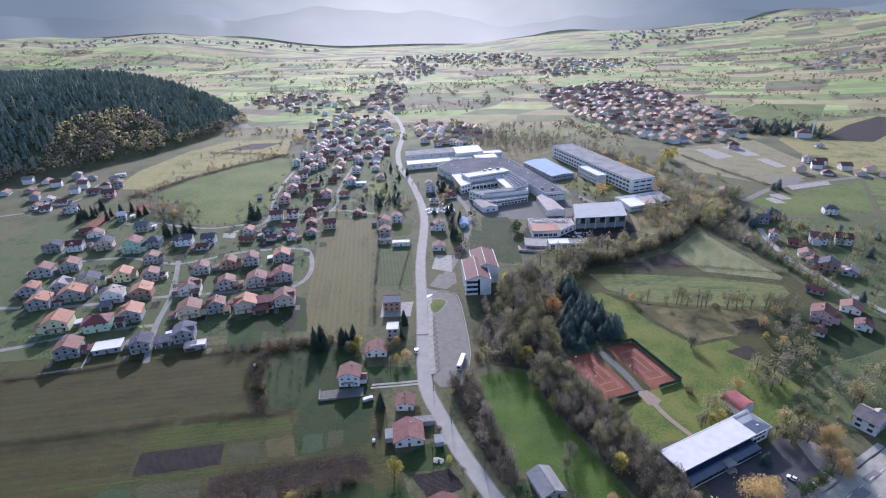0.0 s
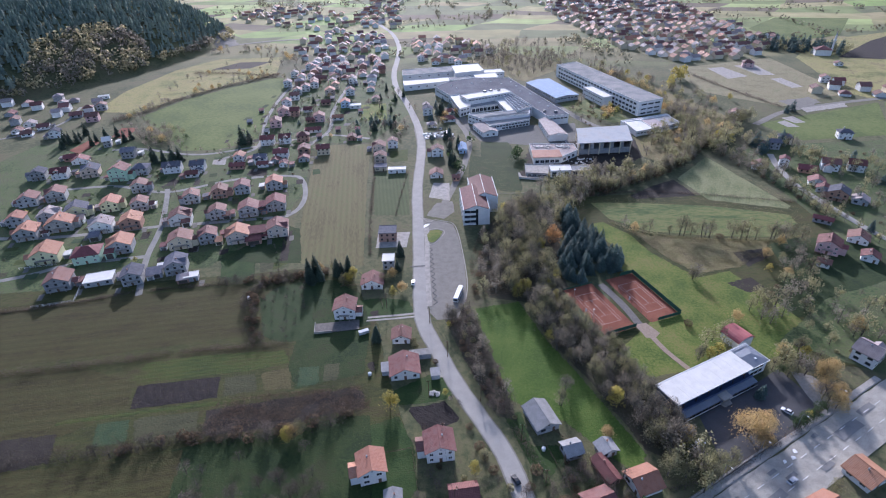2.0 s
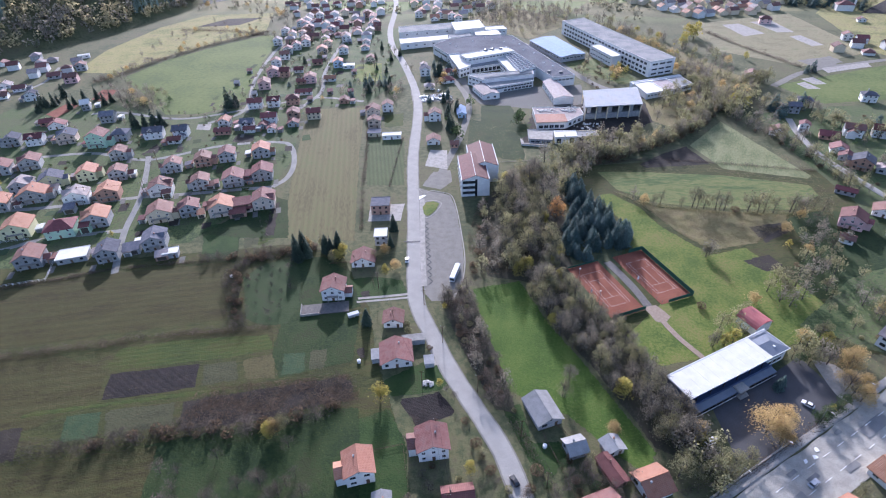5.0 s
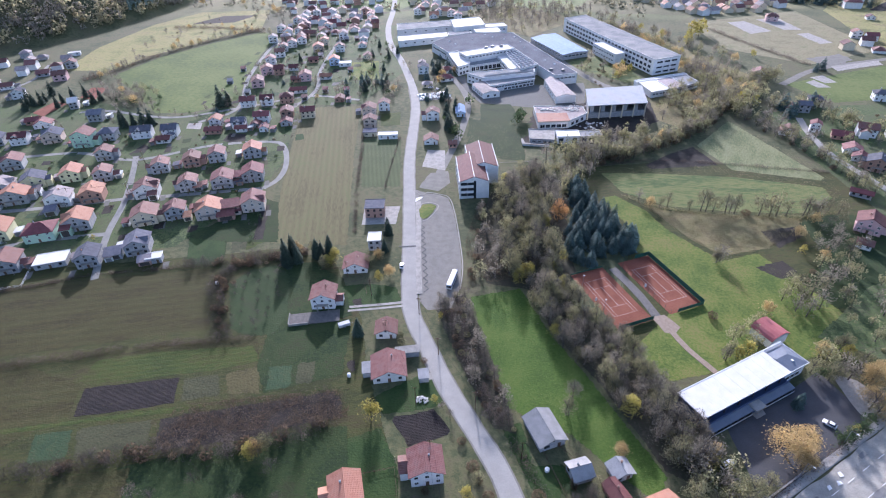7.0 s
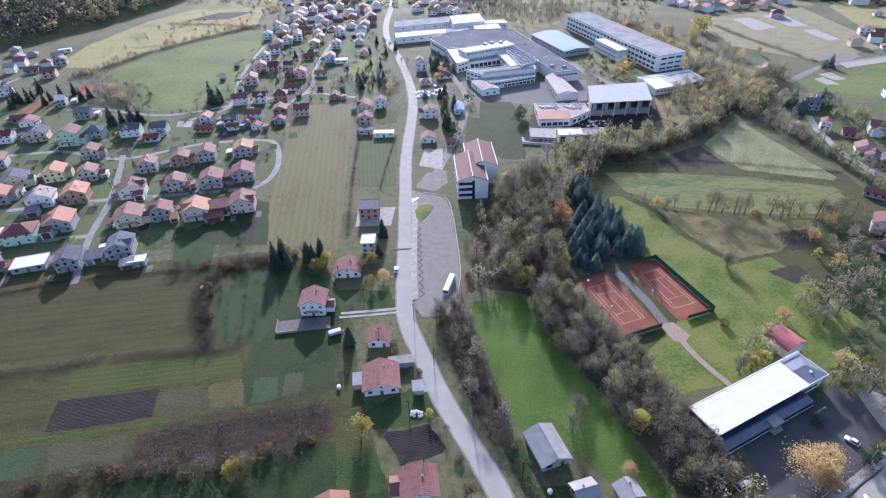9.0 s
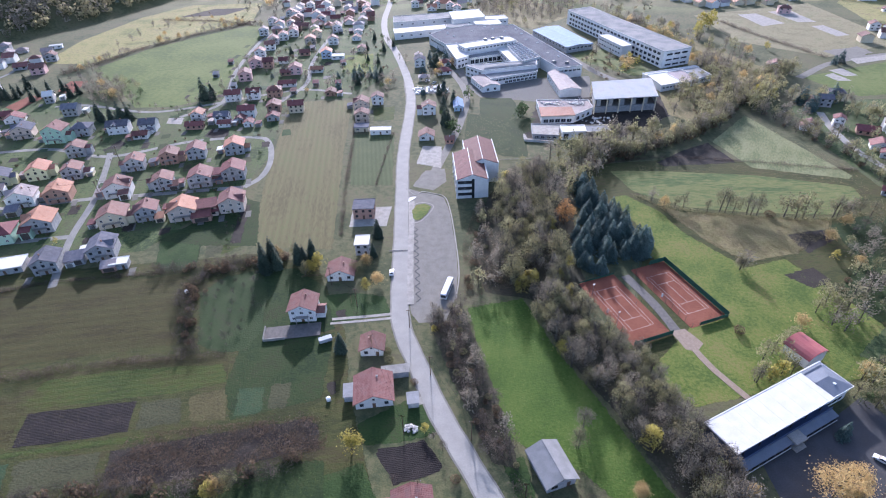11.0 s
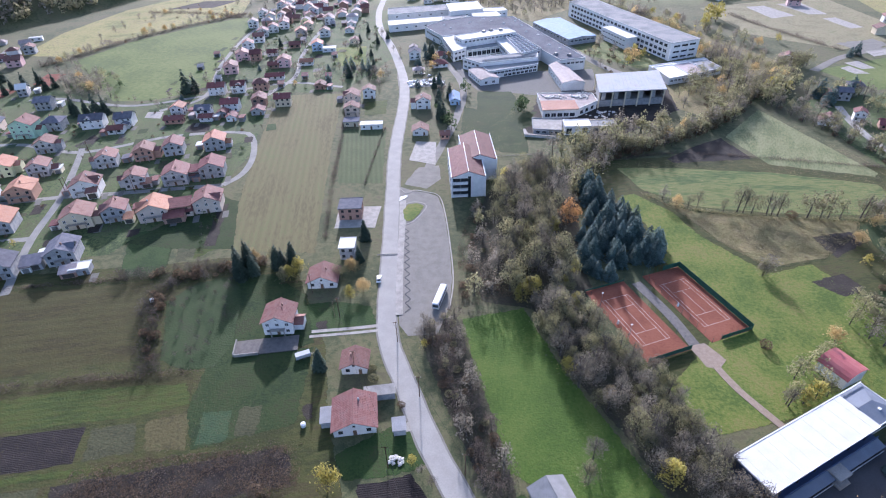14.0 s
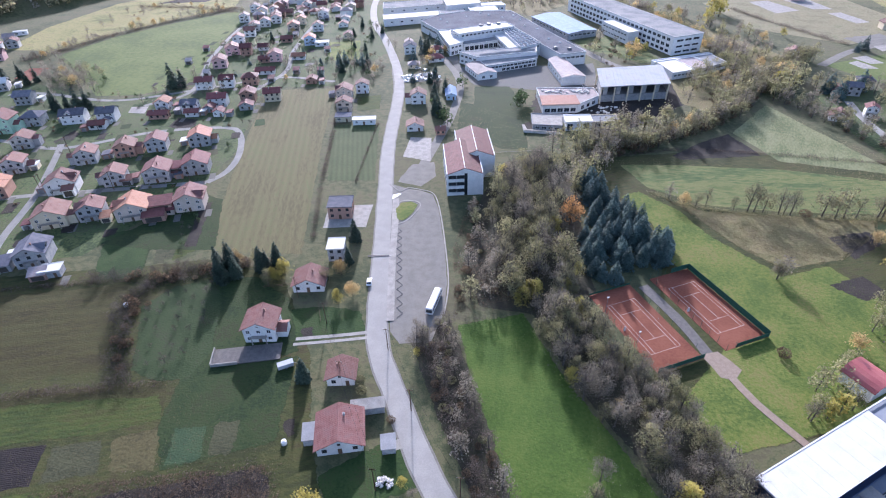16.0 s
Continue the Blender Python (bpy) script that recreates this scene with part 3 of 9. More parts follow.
    L.new(fz.outputs[0], m2.inputs["Factor"]), L.new(m1.outputs["Result"], m2.inputs["A"]), L.new(wood.outputs[0], m2.inputs["B"])
    L.new(m2.outputs["Result"], bsdf.inputs["Base Color"])
    return m


far_land()
n_ = 300
g_ = np.sinh(np.linspace(-3.6, 3.6, n_)) / np.sinh(3.6) * 4880
gx, gy = np.meshgrid(g_, g_)
gz = height(gx, gy)
idx = np.arange(n_ * n_).reshape(n_, n_)
quads = np.stack([idx[:-1, :-1], idx[:-1, 1:], idx[1:, 1:], idx[1:, :-1]], -1).reshape(-1, 4)
me_ = bpy.data.meshes.new("ground")
me_.from_pydata(np.stack([gx, gy, gz], -1).reshape(-1, 3).tolist(), [], quads.tolist())
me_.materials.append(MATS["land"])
me_.polygons.foreach_set("use_smooth", [True] * len(me_.polygons))
ground = tagged(new("ground", me_), "grassy valley floor rising to wooded hills and hazy mountains", "ground", kind="structure")


# mountains that close the valley on all sides, far beyond everything else; their haze, brighter towards the sun, is
# painted as emission
def mountains(name, radius, base, amp, seed, dark, bright):
    m = bpy.data.materials.new("haze_" + name)
    m.use_nodes = True
    nt = m.node_tree
    N, L = nt.nodes, nt.links
    b = N["Principled BSDF"]
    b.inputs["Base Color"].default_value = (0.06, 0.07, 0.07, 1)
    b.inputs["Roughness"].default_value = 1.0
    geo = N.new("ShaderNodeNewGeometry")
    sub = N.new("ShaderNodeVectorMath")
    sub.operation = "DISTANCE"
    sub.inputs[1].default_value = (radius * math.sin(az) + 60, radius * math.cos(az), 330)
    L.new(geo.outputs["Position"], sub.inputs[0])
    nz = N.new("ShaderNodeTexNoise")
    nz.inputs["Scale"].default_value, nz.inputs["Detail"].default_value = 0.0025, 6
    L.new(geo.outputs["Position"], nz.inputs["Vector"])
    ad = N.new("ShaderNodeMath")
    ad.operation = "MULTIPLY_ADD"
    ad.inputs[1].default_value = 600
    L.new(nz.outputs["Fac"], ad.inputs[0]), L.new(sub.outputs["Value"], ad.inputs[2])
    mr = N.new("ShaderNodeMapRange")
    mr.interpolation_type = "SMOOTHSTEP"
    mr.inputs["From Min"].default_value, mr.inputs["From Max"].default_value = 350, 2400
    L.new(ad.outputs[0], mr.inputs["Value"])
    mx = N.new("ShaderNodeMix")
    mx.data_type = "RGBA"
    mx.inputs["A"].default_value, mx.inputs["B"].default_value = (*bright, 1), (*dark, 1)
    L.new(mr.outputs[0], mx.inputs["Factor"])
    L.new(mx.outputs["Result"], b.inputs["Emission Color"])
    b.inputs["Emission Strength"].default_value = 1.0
    s = Shape()
    n, rows = 360, 10
    rnd = random.Random(seed)
    ph = [rnd.uniform(0, 6.28) for _ in range(5)]
    P = []
    for i in range(n):
        a = 2 * math.pi * i / n
        top = base + amp * (0.5 * math.sin(5 * a + ph[0]) + 0.3 * math.sin(13 * a + ph[1]) + 0.2 * math.sin(29 * a + ph[2]) + 0.08 * math.sin(71 * a + ph[3]))
        for j in range(rows + 1):
            t = j / rows
            r = radius + 130 * math.sin(9 * a + ph[1]) + 60 * math.sin(23 * a + ph[2]) + 500 * t + 60 * math.sin(17 * a + 3 * t + ph[4]) * t
            P.append((r * math.sin(a), r * math.cos(a), -20 + top * t ** 1.15))
    s.v = P
    for i in range(n):
        for j in range(rows):
            a, b_ = i * (rows + 1) + j, ((i + 1) % n) * (rows + 1) + j
            s.f.append((a, a + 1, b_ + 1, b_))
            s.k.append(0)
    me = s.mesh("backdrop", m)
    me.polygons.foreach_set("use_smooth", [True] * len(me.polygons))
    return tagged(new("backdrop_" + name, me), "hazy wooded mountains closing the valley", "mountains", kind="structure")


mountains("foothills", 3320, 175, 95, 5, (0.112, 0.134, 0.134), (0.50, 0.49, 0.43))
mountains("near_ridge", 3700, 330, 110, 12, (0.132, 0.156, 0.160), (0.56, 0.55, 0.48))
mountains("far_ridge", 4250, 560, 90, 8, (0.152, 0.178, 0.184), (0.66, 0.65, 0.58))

# ---- roads and yards ----
ROAD = [(31, 78), (22, 96), (13, 112), (4, 134), (-8, 153), (-17, 167), (-27, 186), (-36, 204), (-41, 225), (-44, 244), (-53, 297), (-62, 351), (-71, 430),
        (-82, 482), (-105, 554), (-127, 612), (-143, 680), (-153, 758), (-167, 840), (-198, 941), (-239, 1033), (-253, 1127), (-256, 1256), (-278, 1505), (-292, 1651), (-360, 1934), (-473, 2395)]
strip("road", ROAD, 6.5, 0.10, "asphalt_pale", "pale worn asphalt main road through the village", 6.5)
strip("verge", ROAD[:14], 7.7, 0.05, "gravel", "gravel shoulder along the main road")
strip("road", [(46, 93.5), (81, 119), (112, 141), (143, 163.5), (220, 217)], 16.5, 0.08, "asphalt", "wide asphalt boulevard with painted lane marks")
for pts in ([(-190, 214), (-207, 249), (-220, 286), (-242, 331), (-250, 344)],
            [(-330, 196), (-270, 224), (-248, 239), (-207, 251)],
            [(-330, 262), (-280, 268), (-220, 286), (-197, 291), (-160, 300), (-143, 304)],
            [(-143, 304), (-138, 316), (-140, 335), (-150, 359), (-163, 368), (-203, 359), (-244, 335), (-289, 342), (-329, 333)],
            [(-232, 398), (-214, 427), (-235, 497), (-248, 568), (-251, 611), (-240, 680), (-226, 760)],
            [(-170, 429), (-163, 470), (-174, 516), (-181, 570), (-186, 635), (-190, 700)],
            [(-340, 412), (-316, 416), (-258, 406), (-214, 427), (-164, 456), (-120, 450)],
            [(-490, 420), (-457, 442), (-440, 480), (-458, 530)]):
    strip("lane", pts, 3.5, 0.07, "lane_grey", "narrow pale asphalt village lane")
strip("lane", [(206, 430), (202, 405), (201.5, 390), (201.8, 372), (206, 353), (211, 334), (222, 300), (245, 266)], 4.6, 0.07, "asphalt_pale", "narrow pale asphalt village lane")
strip("lane", [(0, 640), (22, 610), (45, 560), (70, 505), (90, 478)], 7.0, 0.07, "gravel", "gravel lane between the factory halls")
strip("lane", [(-40, 330), (-32, 400), (-34, 460), (-60, 530)], 5.0, 0.06, "gravel", "gravel factory access lane")
strip("lane", [(220, 500), (263, 540), (330, 570), (420, 600)], 6.0, 0.06, "gravel", "gravel lane past the sports ground")
strip("path", [(70, 203), (74, 194), (83, 180.5)], 2.4, 0.16, "pavers", "brownish paved footpath to the tennis courts")
strip("path", [(-64, 206), (-50, 209), (-38, 212)], 1.4, 0.06, "concrete", "concrete garden path")
strip("path", [(-64, 203.6), (-50, 206.6), (-38, 209.5)], 1.2, 0.06, "concrete", "concrete garden path")
strip("path", [(-26, 170), (-18, 174)], 3.0, 0.06, "concrete", "concrete house drive")
strip("path", [(-450, 819), (-427, 850), (-380, 880), (-300, 900)], 8, 0.3, "gravel", "gravel track at the quarry", flat=False)
area("quarry_yard", [(-448, 805), (-425, 850), (-450, 890), (-490, 930), (-560, 1043), (-575, 1035), (-505, 935), (-470, 880)], 0.4, "gravel", "pale gravel quarry yard below the wooded knoll", 2, "yard", flat=False)
area("pavement", [(-52, 309), (-44, 305.5), (-37.4, 304.2), (-31.5, 301), (-27.3, 289), (-22, 263.5), (-18, 239), (-17.5, 221), (-20, 209), (-30, 207), (-34, 212), (-38, 232), (-43, 262), (-47, 290), (-52, 303)], 0.075, "gravel", "dusty grey asphalt bus lay-by", 0.15, "pavement")
area("pavement", [(-46, 330), (-35, 333), (-32, 318), (-38, 308), (-50, 312)], 0.06, "gravel", "gravelled forecourt beside the school", 0.6, "pavement")
area("pavement", [(-77, 288), (-57, 290), (-56, 272), (-74, 270)], 0.06, "concrete", "concrete forecourt of a brick house", 0.3, "pavement")
area("yard", [(78, 160), (106, 178), (118, 187), (126, 168), (121, 160), (90, 139), (80, 138)], 0.06, "asphalt_dark", "dark asphalt yard in front of the sports hall", 0.2, "yard")
area("yard", [(122, 186), (130, 184), (141, 168), (133, 160), (124, 168)], 0.065, "concrete", "pale concrete drive", 0.3, "yard")
area("yard", [(-52, 508), (-44, 500), (-34, 470), (-22, 448), (20, 440), (36, 444), (60, 452), (62, 498), (36, 490), (20, 492), (-7, 480), (-34, 486), (-40, 512)], 0.04, "drive_dull", "dirty concrete factory yard", 0.4, "yard")
area("yard", [(-77, 463), (-52, 474), (-45, 457), (-72, 449)], 0.05, "gravel", "mason's yard strewn with white stone", 0.6, "yard")
area("yard", [(8, 372), (70, 380), (108, 420), (108, 480), (20, 440)], 0.03, "bare_earth", "bare earth around the ruined works", 1, "yard")
# fields: straw, mown, ploughed and weedy plots
for z, k, label, pts in (
        (0.008, "garden_mix", "gardens and grass between the village houses", [(-340, 190), (-270, 202), (-165, 242), (-142, 300), (-142, 340), (-165, 432), (-222, 430), (-266, 404), (-340, 438), (-420, 420), (-430, 260)]),
        (0.010, "rough_green", "rough grass between the field plots", [(-290, 205), (-135, 240), (-112, 246), (-80, 240), (-56, 200), (-46, 170), (-32, 140), (-24, 100), (-30, 60), (-200, 60), (-330, 150)]),
        (0.008, "garden_mix", "gardens along the upper lanes", [(-221, 433), (-163, 434), (-116, 440), (-96, 520), (-130, 690), (-258, 690), (-258, 612), (-248, 560)]),
        (0.010, "slope_green", "green fields on the far slope", [(380, 850), (372, 960), (450, 1060), (560, 1040), (480, 900)]),
        (0.012, "ploughed", "brown ploughed slope", [(410, 760), (470, 745), (600, 880), (575, 920), (500, 860)]),
        (0.030, "stubble", "straw-coloured mown meadow", [(-163, 432), (-142, 340), (-118, 249), (-76, 250), (-98, 350), (-115, 438)]),
        (0.034, "mown", "striped mown lawn", [(-101, 377), (-72, 379), (-60, 311), (-85, 309)]),
        (0.030, "slope_green", "wide green meadow on a gentle slope", [(-276, 412), (-322, 458), (-371, 499), (-355, 560), (-324, 611), (-285, 659), (-262, 640), (-250, 560), (-233, 489), (-220, 440), (-247, 416)]),
        (0.030, "pale_meadow", "pale meadow under the wooded knoll", [(-432, 513), (-447, 588), (-440, 690), (-410, 755), (-320, 768), (-293, 674), (-332, 622), (-363, 569), (-382, 512)]),
        (0.060, "bare_earth", "dark ploughed strip", [(-395, 690), (-340, 700), (-325, 740), (-370, 735)]),
        (0.040, "meadow_olive", "dull olive grass field", [(-270, 196), (-199, 213), (-135, 229), (-118, 187), (-139, 181), (-184, 167), (-250, 148)]),
        (0.040, "meadow_olive", "dull olive grass field", [(-250, 146), (-184, 163), (-153, 155), (-148, 141), (-175, 116), (-230, 100)]),
        (0.040, "meadow_olive", "thin grass strip", [(-139, 178), (-97, 187), (-90, 172), (-153, 157)]),
        (0.060, "ploughed", "dark freshly ploughed field", [(-152.3, 153.3), (-117.9, 161.9), (-114, 149.6), (-147.3, 140.4)]),
        (0.046, "strip_green", "green grass strip above the ploughed field", [(-156.5, 155), (-157, 167.4), (-130.5, 175), (-96, 181), (-90, 172), (-103.3, 166.4), (-118.2, 162.3), (-152.5, 153.6)]),
        (0.046, "strip_green", "green grass strip below the ploughed field", [(-175, 133), (-146.8, 140.4), (-113.8, 149.4), (-83.9, 156.4), (-83.1, 154.4), (-117.3, 143.8), (-157.7, 133.6), (-172, 129)]),
        (0.055, "weedy", "harvested strip with dry stalks", [(-117.3, 161.6), (-104.1, 165.5), (-97.4, 154.5), (-113, 149.6)]),
        (0.055, "faded_weeds", "plot of yellowed weeds", [(-103, 165.6), (-89.3, 171.7), (-83.9, 156.6), (-97.1, 154.5)]),
        (0.055, "bare_earth", "tangle of brown dead weeds", [(-117, 143.7), (-87.6, 153.1), (-57.8, 161.8), (-53.2, 158.8), (-51, 149.9), (-59.6, 147.3), (-82.7, 137.1), (-111.3, 130)]),
        (0.055, "weedy", "bluish grey vegetable plot", [(-143.6, 137.5), (-117.4, 143.4), (-112.8, 132), (-137.3, 124.8)]),
        (0.055, "cabbage", "green vegetable plot", [(-157, 133), (-143.8, 137), (-137.5, 125), (-151, 121)]),
        (0.055, "bare_earth", "dark vegetable plot", [(-190, 122), (-168, 128), (-160, 113), (-182, 106)]),
        (0.055, "bare_earth", "dark vegetable bed", [(-89.9, 182.7), (-78.5, 186.1), (-74.8, 176.4), (-85.4, 173.4)]),
        (0.055, "weedy", "weedy garden plot with bolted plants", [(-77.9, 186.1), (-63.9, 189.8), (-58.7, 182.2), (-74.6, 176.9)]),
        (0.060, "cabbage", "blue-green cabbage bed", [(-87.7, 170.5), (-77.2, 172.9), (-73.5, 160.4), (-83.5, 157.6)]),
        (0.060, "weedy", "dry vegetable plot", [(-77.1, 173.1), (-68, 175.8), (-65.9, 162.9), (-73.3, 160.4)]),
        (0.045, "lawn", "green grass between the garden plots", [(-95, 192), (-60, 200), (-56, 168), (-84, 156), (-92, 170)]),
        (0.050, "bare_earth", "dark dug garden between the houses", [(-252.9, 360.5), (-244.5, 354.7), (-241.6, 333.2), (-254.7, 342)]),
        (0.050, "bare_earth", "dark dug garden between the houses", [(-198.7, 365.9), (-201.1, 381.2), (-184.7, 379.9), (-180.3, 362)]),
        (0.050, "lawn", "green garden lawn behind the last houses", [(-157.4, 239.4), (-158.7, 257.7), (-142, 259), (-132.8, 230.9), (-148.3, 227.5)]),
        (0.055, "weedy", "garden of dry bean rows", [(-142.4, 258.9), (-140.2, 279.7), (-132.2, 280.3), (-124.2, 244.3), (-134.3, 241.1)]),
        (0.012, "rough_green", "rough mottled grassland beside the courts", [(34, 330), (56, 346), (102, 356), (192, 348), (205, 300), (240, 268), (160, 190), (118, 190), (64, 178), (46, 200), (62, 262), (58, 290), (44, 318)]),
        (0.046, "garden_green", "dark green lawn behind an orange-roofed house", [(-55.7, 140), (-36.9, 148.4), (-29, 135.7), (-24.3, 116.9), (-30, 104), (-46, 104), (-52, 122)]),
        (0.046, "garden_green", "dark green orchard grass", [(-113, 122), (-111, 127), (-90, 128), (-78.9, 131), (-60.6, 138.4), (-51.3, 112.4), (-56, 70), (-98, 70)]),
        (0.056, "bare_earth", "dug garden bed beside a house", [(-54.5, 125), (-50.2, 125.4), (-45.4, 109), (-49.6, 107)]),
        (0.046, "garden_green", "green yard of a grey-roofed house", [(1.7, 152.5), (10.4, 155.8), (14.7, 139.8), (23.8, 140.7), (26, 134.5), (20, 124), (12, 130)]),
        (0.046, "garden_green", "green garden of a white house", [(-72.3, 219.8), (-60, 223), (-46, 222), (-40, 211), (-63.7, 203)]),
        (0.046, "garden_green", "green lawn with a heap of stones", [(-44, 160), (-29.6, 171.1), (-22.5, 172), (-14.5, 160), (-24.5, 155), (-38.3, 152)]),
        (0.056, "bare_earth", "round dug bed beside a house", [(-57.9, 174.2), (-56.3, 176.8), (-53.2, 176.6), (-50.9, 169.8), (-53.4, 168.7), (-56.7, 171.1)]),
        (0.056, "bare_earth", "small vegetable patch in the garden", [(-65.1, 211.1), (-59.9, 213.7), (-57.5, 207.8), (-62.2, 205.4)]),
        (0.045, "lawn", "green garden lawn", [(-98, 186), (-122, 222), (-112, 232), (-90, 237), (-72, 226), (-60, 200), (-84, 190)]),
        (0.047, "orchard_floor", "dark green orchard grass inside a bramble hedge", [(-111, 187), (-125, 217), (-118, 229), (-106, 233), (-97, 226), (-88, 198), (-90, 186), (-100, 184)]),
        (0.046, "garden_green", "green lawn behind the end house", [(-166.3, 259.3), (-145.5, 266), (-135.5, 237.5), (-153.9, 231.5)]),
        (0.046, "weedy", "grey dug garden strip", [(-144, 265), (-139, 276), (-128.6, 240), (-134, 237.7)]),
        (0.046, "strip_green", "young orchard strip at the village edge", [(-138, 276), (-133, 288), (-119.5, 250), (-127.5, 240)]),
        (0.046, "meadow_lawn", "small green lawn among the houses", [(-153.6, 547.7), (-126, 554.5), (-113.8, 499.3), (-140.6, 495.7)]),
        (0.046, "strip_green", "green garden lawn beside the road", [(-97, 421), (-81, 428), (-77, 401), (-92, 397)]),
        (0.034, "lawn", "rough grass behind the school", [(-22.8, 446), (2, 447), (17.7, 391.2), (3.4, 374), (-19.6, 383)]),
        (0.034, "dry_grass", "rough yellow grass between the factory buildings", [(45, 550), (59, 534), (97, 498), (113, 507), (107, 536), (92, 557), (82, 574)]),
        (0.034, "heath", "rough pale scrub land beside the workshops", [(106, 420), (108, 474), (134, 486), (160, 512), (150, 545), (120, 620), (92, 700), (150, 640), (196, 540), (212, 505), (180, 462), (150, 440), (122, 404)]),
        (0.040, "lawn", "green orchard lawn", [(-120, 125), (-60, 146), (-48, 148), (-38, 108), (-52, 70), (-125, 80)]),
        (0.050, "ploughed", "dark garden bed", [(-35.5, 151.6), (-20.3, 157), (-12.4, 147.5), (-27, 140.5)]),
                (0.035, "meadow_green", "bright green meadow beside the trees", [(-13, 218), (10, 226), (22, 199), (38, 172), (56, 138), (50, 128), (26, 150), (2, 160)]),
        (0.035, "meadow_lawn", "sunlit lawn round the tennis courts", [(64, 258), (62, 284), (52, 306), (62, 312), (76, 298), (86, 276), (104, 254), (122, 262), (136, 236), (150, 204), (112, 190), (98, 188), (64, 176), (50, 190), (70, 214), (80, 228)]),
        (0.030, "dry_grass", "rough pale pasture", [(56, 338), (87, 339.5), (135, 338), (180, 329), (180, 316), (158, 298), (122, 296.5), (88, 300), (66, 314)]),
        (0.034, "heath", "rough brown heath with dead stalks", [(66, 309), (87, 297), (155, 294), (150, 284), (128, 264), (104, 256), (90, 274), (78, 298)]),
        (0.040, "bare_earth", "dark ploughed plot", [(84, 349), (104, 367), (121, 379), (131, 351), (87, 343)]),
        (0.034, "sown", "pale green sown field", [(135, 345), (122.5, 379), (156, 424), (186, 340), (182, 335)]),
        (0.020, "pale_meadow", "pale meadows beyond the sports ground", [(345, 600), (362, 574), (520, 640), (700, 780), (640, 960), (420, 860), (360, 760)]),
        (0.022, "dry_grass", "dry pasture beside the sports ground", [(325, 480), (362, 570), (520, 636), (680, 640), (600, 420), (440, 400)]),
        (0.018, "garden_mix", "gardens of the scattered houses", [(200, 270), (260, 240), (440, 330), (430, 470), (330, 470), (240, 455), (190, 440), (185, 380)]),
        (0.020, "garden_mix", "sunlit gardens behind the boulevard", [(124, 205), (160, 240), (205, 262), (250, 235), (210, 200), (160, 186)]),
        (0.036, "lawn", "green garden lawn at the village edge", [(-165, 250), (-140, 248), (-112, 250), (-127, 290), (-143, 296), (-152, 270)]),
        (0.038, "bare_earth", "dark garden strip", [(-128, 250), (-121, 251), (-131, 288), (-137, 287)]),
        (0.060, "bare_earth", "dark dug garden plot", [(128.5, 280.5), (148, 286.5), (150, 277), (132.5, 263.5)]),
        (0.060, "bare_earth", "dark dug garden plot", [(115, 249), (131.5, 257), (136, 247), (126, 240)]),
        (0.030, "faded_dry", "dry meadow with old concrete slabs", [(190, 700), (330, 760), (345, 600), (263, 552), (205, 600)]),
        (0.035, "slope_green", "green football pitch", [(221, 502), (360, 572), (320, 477), (242, 460)]),
        (0.036, "shaded_floor", "dark ground with painted shade under the tree belt", [(-10, 302), (-2, 322), (18, 338), (40, 322), (36, 296), (33, 262), (36, 240), (30, 220), (46, 204), (58, 188), (62, 172), (74, 152), (66, 134), (54, 140), (38, 172), (24, 194), (12, 224), (-6, 226), (-14, 250)]),
        (0.040, "meadow_olive", "yellowish olive field below the hedge", [(-230, 96), (-175, 110), (-145, 117), (-114, 126), (-100, 70), (-240, 60)]),
        (0.038, "lawn", "dull grass among the garden trees", [(133, 240), (152, 262), (150, 290), (172, 300), (205, 300), (240, 268), (205, 250), (165, 225), (140, 222)]),
        (0.036, "shaded_floor", "dark ground with painted shade among the roadside scrub", [(-30, 214), (-14, 221), (-4, 192), (6, 164), (10, 148), (0, 150), (-16, 182)]),
        (0.030, "lawn", "grass between the school and the factory", [(-14, 410), (20, 412), (12, 385), (14, 350), (-2, 350), (-28, 372), (-30, 420)]),
        (0.030, "heath", "scrub land beside the factory", [(18, 640), (80, 720), (-10, 800), (-60, 740), (-20, 680)])):
    area("field", pts, 0.4 * z if pts[0][1] < 740 else z + 0.3, k, label, 0.3, flat=pts[0][1] < 740 and max(p[0] for p in pts) < 440)
for pts in ([(237, 704), (257, 709), (271, 667), (246, 655)], [(272, 717), (297, 723), (303, 672), (285, 672)], [(291, 656), (304, 660), (312, 624), (299, 619)], [(249, 519), (261, 524), (265, 507), (255, 505)], [(278, 549), (326, 567), (323, 555), (278, 536)]):
    area("slab", pts, 0.1, "concrete", "old pale concrete slab in the grass", 0.4, "slab")


